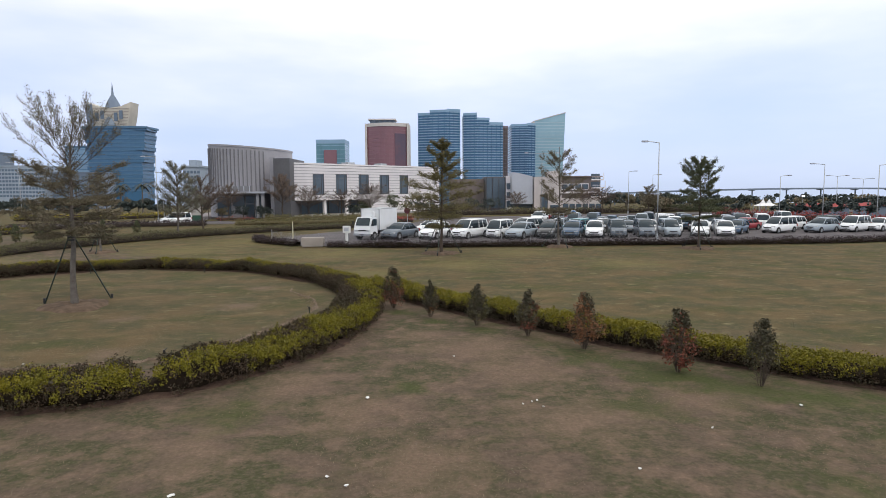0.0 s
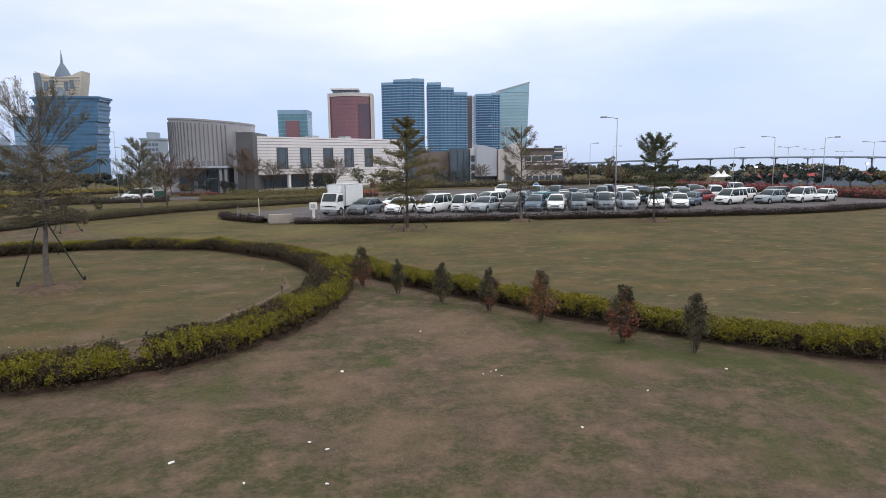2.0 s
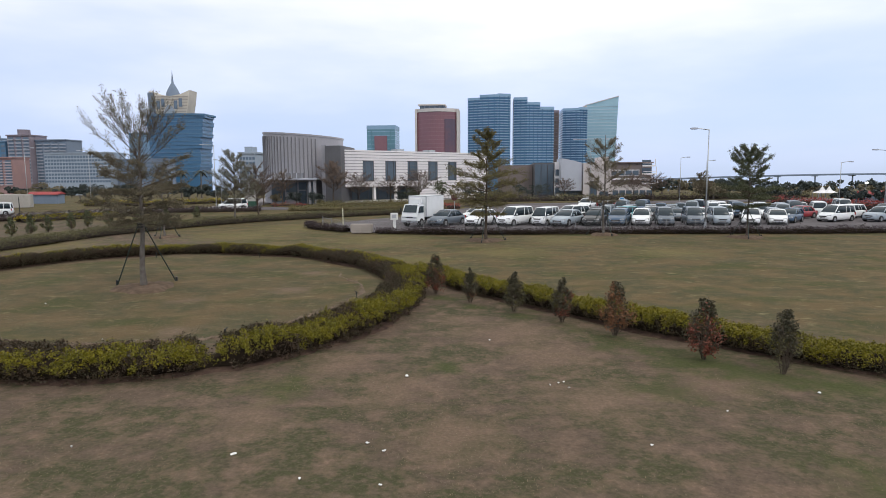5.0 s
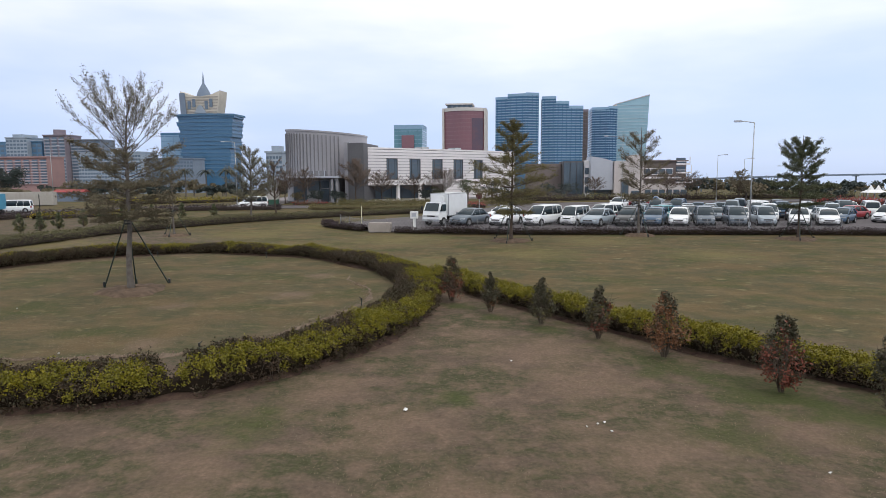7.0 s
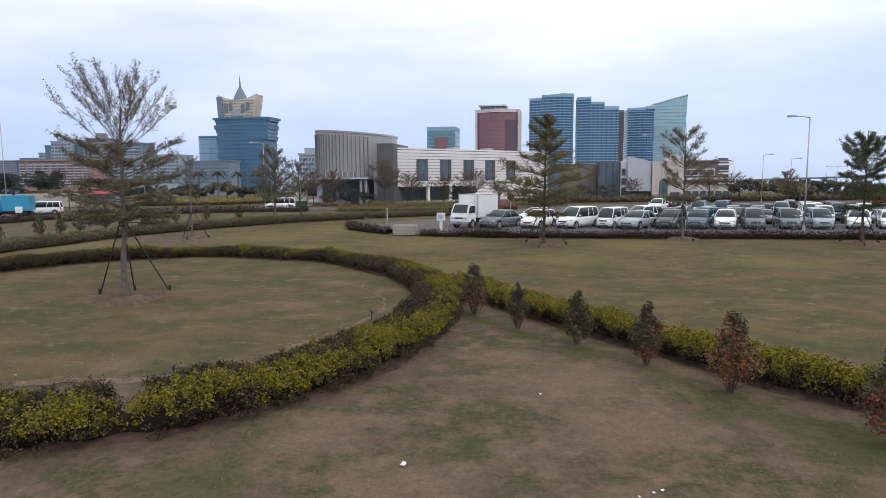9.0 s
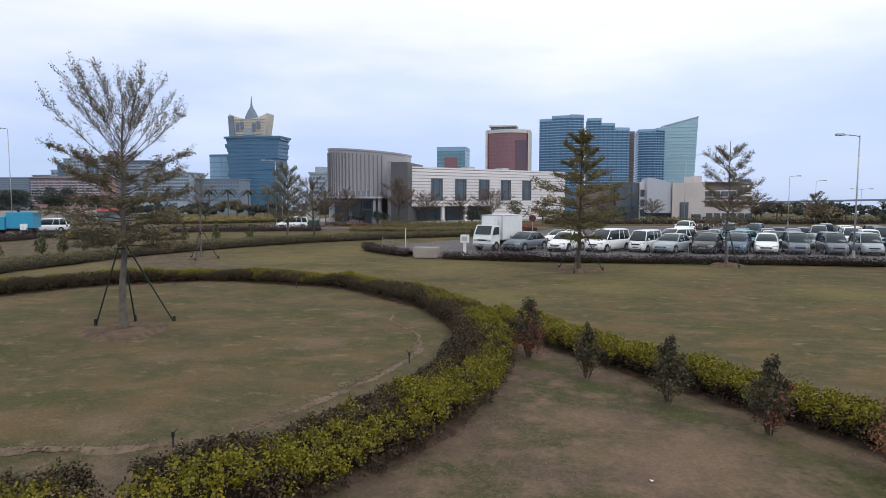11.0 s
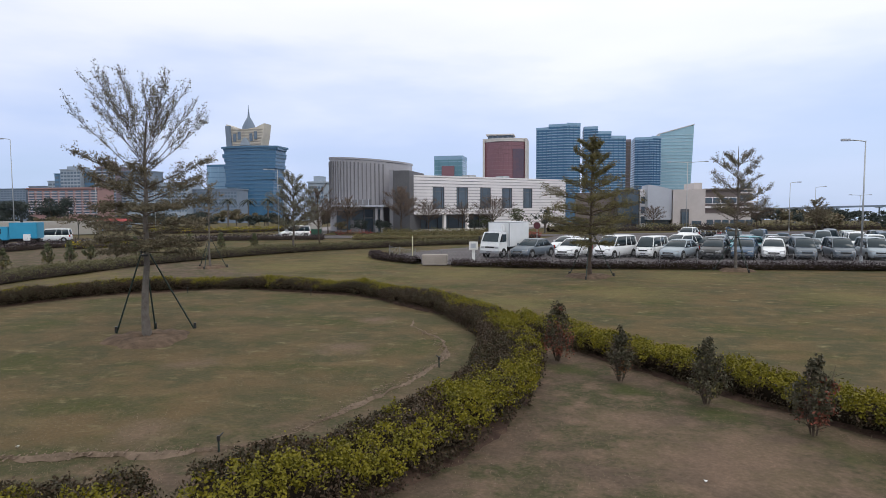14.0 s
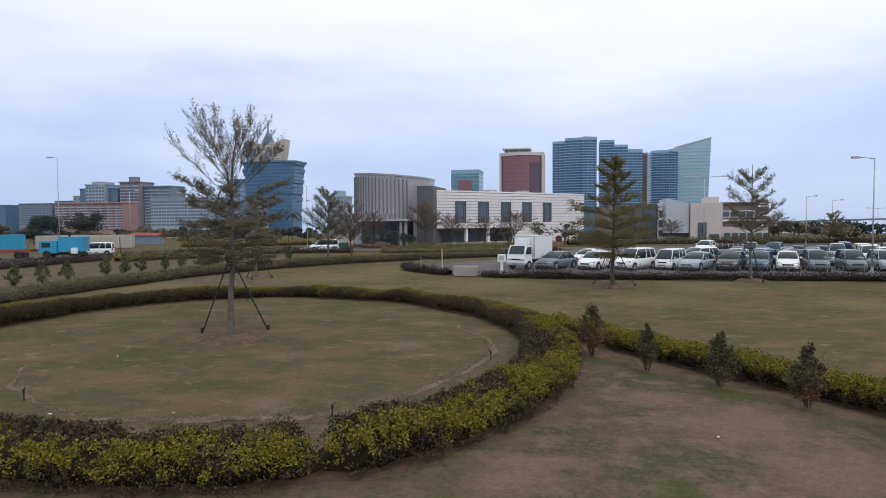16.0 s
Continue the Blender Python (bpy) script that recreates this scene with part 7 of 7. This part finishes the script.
for k, (x, y, mat, per, s, broad) in enumerate(((-21.2, 98.5, LEAF_BARE, 2, 1.05, True), (-16.3, 99.5, LEAF_BARE, 1, 0.95, True), (-11.8, 99.5, LEAF_BARE, 2, 1.15, True), (-25.0, 97.2, LEAF_BARE, 6, 1.25, False), (-25.1, 65.2, LEAF_BARE, 1, 1.1, False),
                                                (24.5, 112, LEAF_BARE, 2, 1.0, True), (28.0, 113, LEAF_BARE, 2, 1.0, True), (34, 106, LEAF_DULL, 5, 0.9, False), (13.0, 116, LEAF_BARE, 2, 0.85, True), (-33.5, 98.0, LEAF_BARE, 2, 1.0, False), (-36.8, 98.5, LEAF_BARE, 2, 0.95, False))):
    t = tree("garden_tree", x, y, BROAD if broad else SPARSE, (3.8 if broad else 4.9, 0.08), mat, "nearly bare tree with spreading brown twigs" if per < 3 else "slender tree with withered brown leaves", 0.085, per, "garden trees", 28, seed=30 + k, wood=TWIG, reach=1.3)
    t.scale = (s * 1.15, s * 1.15, s * 1.1)


def palm(x, y, h):
    root = thing("palm", "slender palm with a feathery crown", "palm tree", pose(x, y, fall(x, y)), "palms")
    bm = bmesh.new()
    rod(bm, (0, 0, -0.1), (0.1, 0, h), 0.22, 0.13, 8)
    part("trunk", bm, BARK, root)
    for k in range(13):
        a, up = k * 2.4, 0.9 - 0.09 * k
        bm = bmesh.new()
        prev, w0 = None, 0.28
        for i in range(6):
            t = i / 5
            r = 2.3 * t
            z = h + 1.2 * up * math.sin(t * 2.0) - 1.5 * t * t
            w = 0.30 * math.sin(math.pi * (0.12 + 0.85 * t))
            c, s = Vector((0.1 + r * math.cos(a), r * math.sin(a), z)), Vector((-math.sin(a), math.cos(a), 0))
            row = [bm.verts.new(c - s * w - Vector((0, 0, 0.14))), bm.verts.new(c), bm.verts.new(c + s * w - Vector((0, 0, 0.14)))]
            if prev:
                bm.faces.new((prev[0], prev[1], row[1], row[0]))
                bm.faces.new((prev[1], prev[2], row[2], row[1]))
            prev = row
        part("frond", bm, LEAF_FAR, root)


for x, y, h in ((-82.2, 150, 6.4), (-76.8, 150, 6.2), (-88.5, 152, 6.4), (-71.2, 149, 6.3)):
    palm(x, y, h)

WHITE_CANVAS = material("white_canvas", (0.8, 0.8, 0.8), (0.7, 0.7, 0.72), 0.6, 0.8)
for x, y, s in ((50.5, 101, 0.95), (52.0, 102, 0.85)):
    bm = bmesh.new()
    for c in ((-1, -1), (1, -1), (1, 1), (-1, 1)):
        rod(bm, (c[0] * s, c[1] * s, -0.05), (c[0] * s, c[1] * s, 1.6), 0.05, 0.05, 6)
    root = thing("marquee", "white peaked canvas marquee behind the car park", "tent", pose(x, y, 0), "marquees")
    part("pole_frame", bm, GALV, root)
    bm = bmesh.new()
    a = [bm.verts.new((cx * s * 1.05, cy * s * 1.05, 1.6)) for cx, cy in ((-1, -1), (1, -1), (1, 1), (-1, 1))]
    m = [bm.verts.new((cx * s * 0.35, cy * s * 0.35, 2.0)) for cx, cy in ((-1, -1), (1, -1), (1, 1), (-1, 1))]
    t = bm.verts.new((0, 0, 2.7))
    for i in range(4):
        bm.faces.new((a[i], a[(i + 1) % 4], m[(i + 1) % 4], m[i]))
        bm.faces.new((m[i], m[(i + 1) % 4], t))
    part("canvas", bm, WHITE_CANVAS, root)
RED_SHEET = material("red_roof_sheet", (0.32, 0.05, 0.05), (0.25, 0.05, 0.05), 0.6, 0.7)
# the stall at x = -80.8 stands in for a dark red truck
for x, y, l, z in ((58, 98, 8, 1.5), (70, 99, 12, 1.6), (84, 102, 10, 1.4), (-80.8, 108, 6, 1.6)):
    root = thing("market_stall", "long low stall with a red sheet roof", "stall", pose(x, y, 0), "stalls")
    bm = bmesh.new()
    prism(bm, [(-l / 2, -1.2), (l / 2, -1.2), (l / 2, 1.2), (-l / 2, 1.2)], z, z + 0.5, [(-l / 2, -0.1), (l / 2, -0.1), (l / 2, 0.1), (-l / 2, 0.1)])
    part("roof", bm, RED_SHEET, root)
    bm = bmesh.new()
    box(bm, -l / 2 + 0.2, l / 2 - 0.2, -0.9, 0.9, -0.05, z - 0.01)
    part("counter", bm, GREY_WALL, root)
ORANGE = material("orange_paint", (0.5, 0.17, 0.04), (0.4, 0.14, 0.04), 1, 0.5)
for x, y, mat, label in ((66, 78, ORANGE, "orange works truck beyond the flower bed"), (74, 80, PAINT["sky"], "blue works truck beyond the flower bed"), (80, 82, PAINT["sky"], "blue works truck beyond the flower bed")):
    root = thing("works_truck", label, "truck", pose(x, y, 0, rz=170))
    for name, m_, b in (("cab", mat, (1.4, 2.6, -0.9, 0.9, 0.4, 1.9)), ("bed", mat, (-2.4, 1.3, -0.95, 0.95, 0.5, 1.4)), ("windscreen", CAR_GLASS, (2.58, 2.64, -0.75, 0.75, 1.1, 1.7))):
        bm = bmesh.new()
        box(bm, *b, 0.05)
        part(name, bm, m_, root)
    for wx in (1.9, -1.5):
        for s in (-0.9, 0.9):
            bm = bmesh.new()
            rod(bm, (wx, s - 0.12, 0.4), (wx, s + 0.12, 0.4), 0.4, 0.4, 12)
            part("wheel", bm, TYRE, root)
FLOOD = glowing("floodlight_lens", (1.0, 0.97, 0.92), 6.0)
for x, y, z in ((58.5, 104, 2.9), (78, 104, 3.2), (98, 101, 3.1), (41, 128, 2.4)):
    root = thing("floodlight", "lit white floodlight on a thin mast", "floodlight", pose(x, y, 0), "floodlights")
    bm = bmesh.new()
    rod(bm, (0, 0, -0.05), (0, 0, z), 0.05, 0.04, 6)
    part("mast", bm, GALV, root)
    bm = bmesh.new()
    box(bm, -0.26, 0.26, -0.12, 0.12, z, z + 0.35, 0.04)
    part("housing", bm, SILVER, root)
    bm = bmesh.new()
    box(bm, -0.2, 0.2, -0.16, -0.125, z + 0.05, z + 0.3)
    part("lens", bm, FLOOD, root)

# ---- loose blades and dead leaves over the nearer lawn ----
def blades(n, x0, x1, y0, y1, mat, length, label):
    x, y = rng.uniform(x0, x1, n), y0 + (y1 - y0) * rng.uniform(size=n) ** 1.5
    a, lean = rng.uniform(0, math.tau, n), rng.uniform(0.2, 1.1, n)
    L = length * rng.uniform(0.5, 1.3, n)
    d = np.stack([np.cos(a) * np.cos(lean), np.sin(a) * np.cos(lean), np.sin(lean)], 1) * L[:, None]
    s = np.stack([-np.sin(a), np.cos(a), np.zeros(n)], 1) * (L * 0.16)[:, None]
    p = np.stack([x, y, np.full(n, -0.045)], 1)
    v = np.stack([p - s, p + s, p + d + s * 0.2, p + d - s * 0.2], 1).reshape(-1, 3)
    f = np.arange(n)[:, None] * 4 + np.array([[0, 1, 2, 3]])
    return tagged(new("grass_blades", arrays("grass_blades", v, f, mat)), label, "grass", "", "stuff")


BLADE = leafy("dry_green_blades", (0.11, 0.10, 0.055), (0.15, 0.115, 0.075), (0.21, 0.155, 0.10))
blades(60000, -14, 14, 5.5, 24, BLADE, 0.034, "short worn grass blades, green and straw-brown")
blades(30000, -26, -4, 14.5, 37, BLADE, 0.034, "short worn grass blades inside the round hedge")
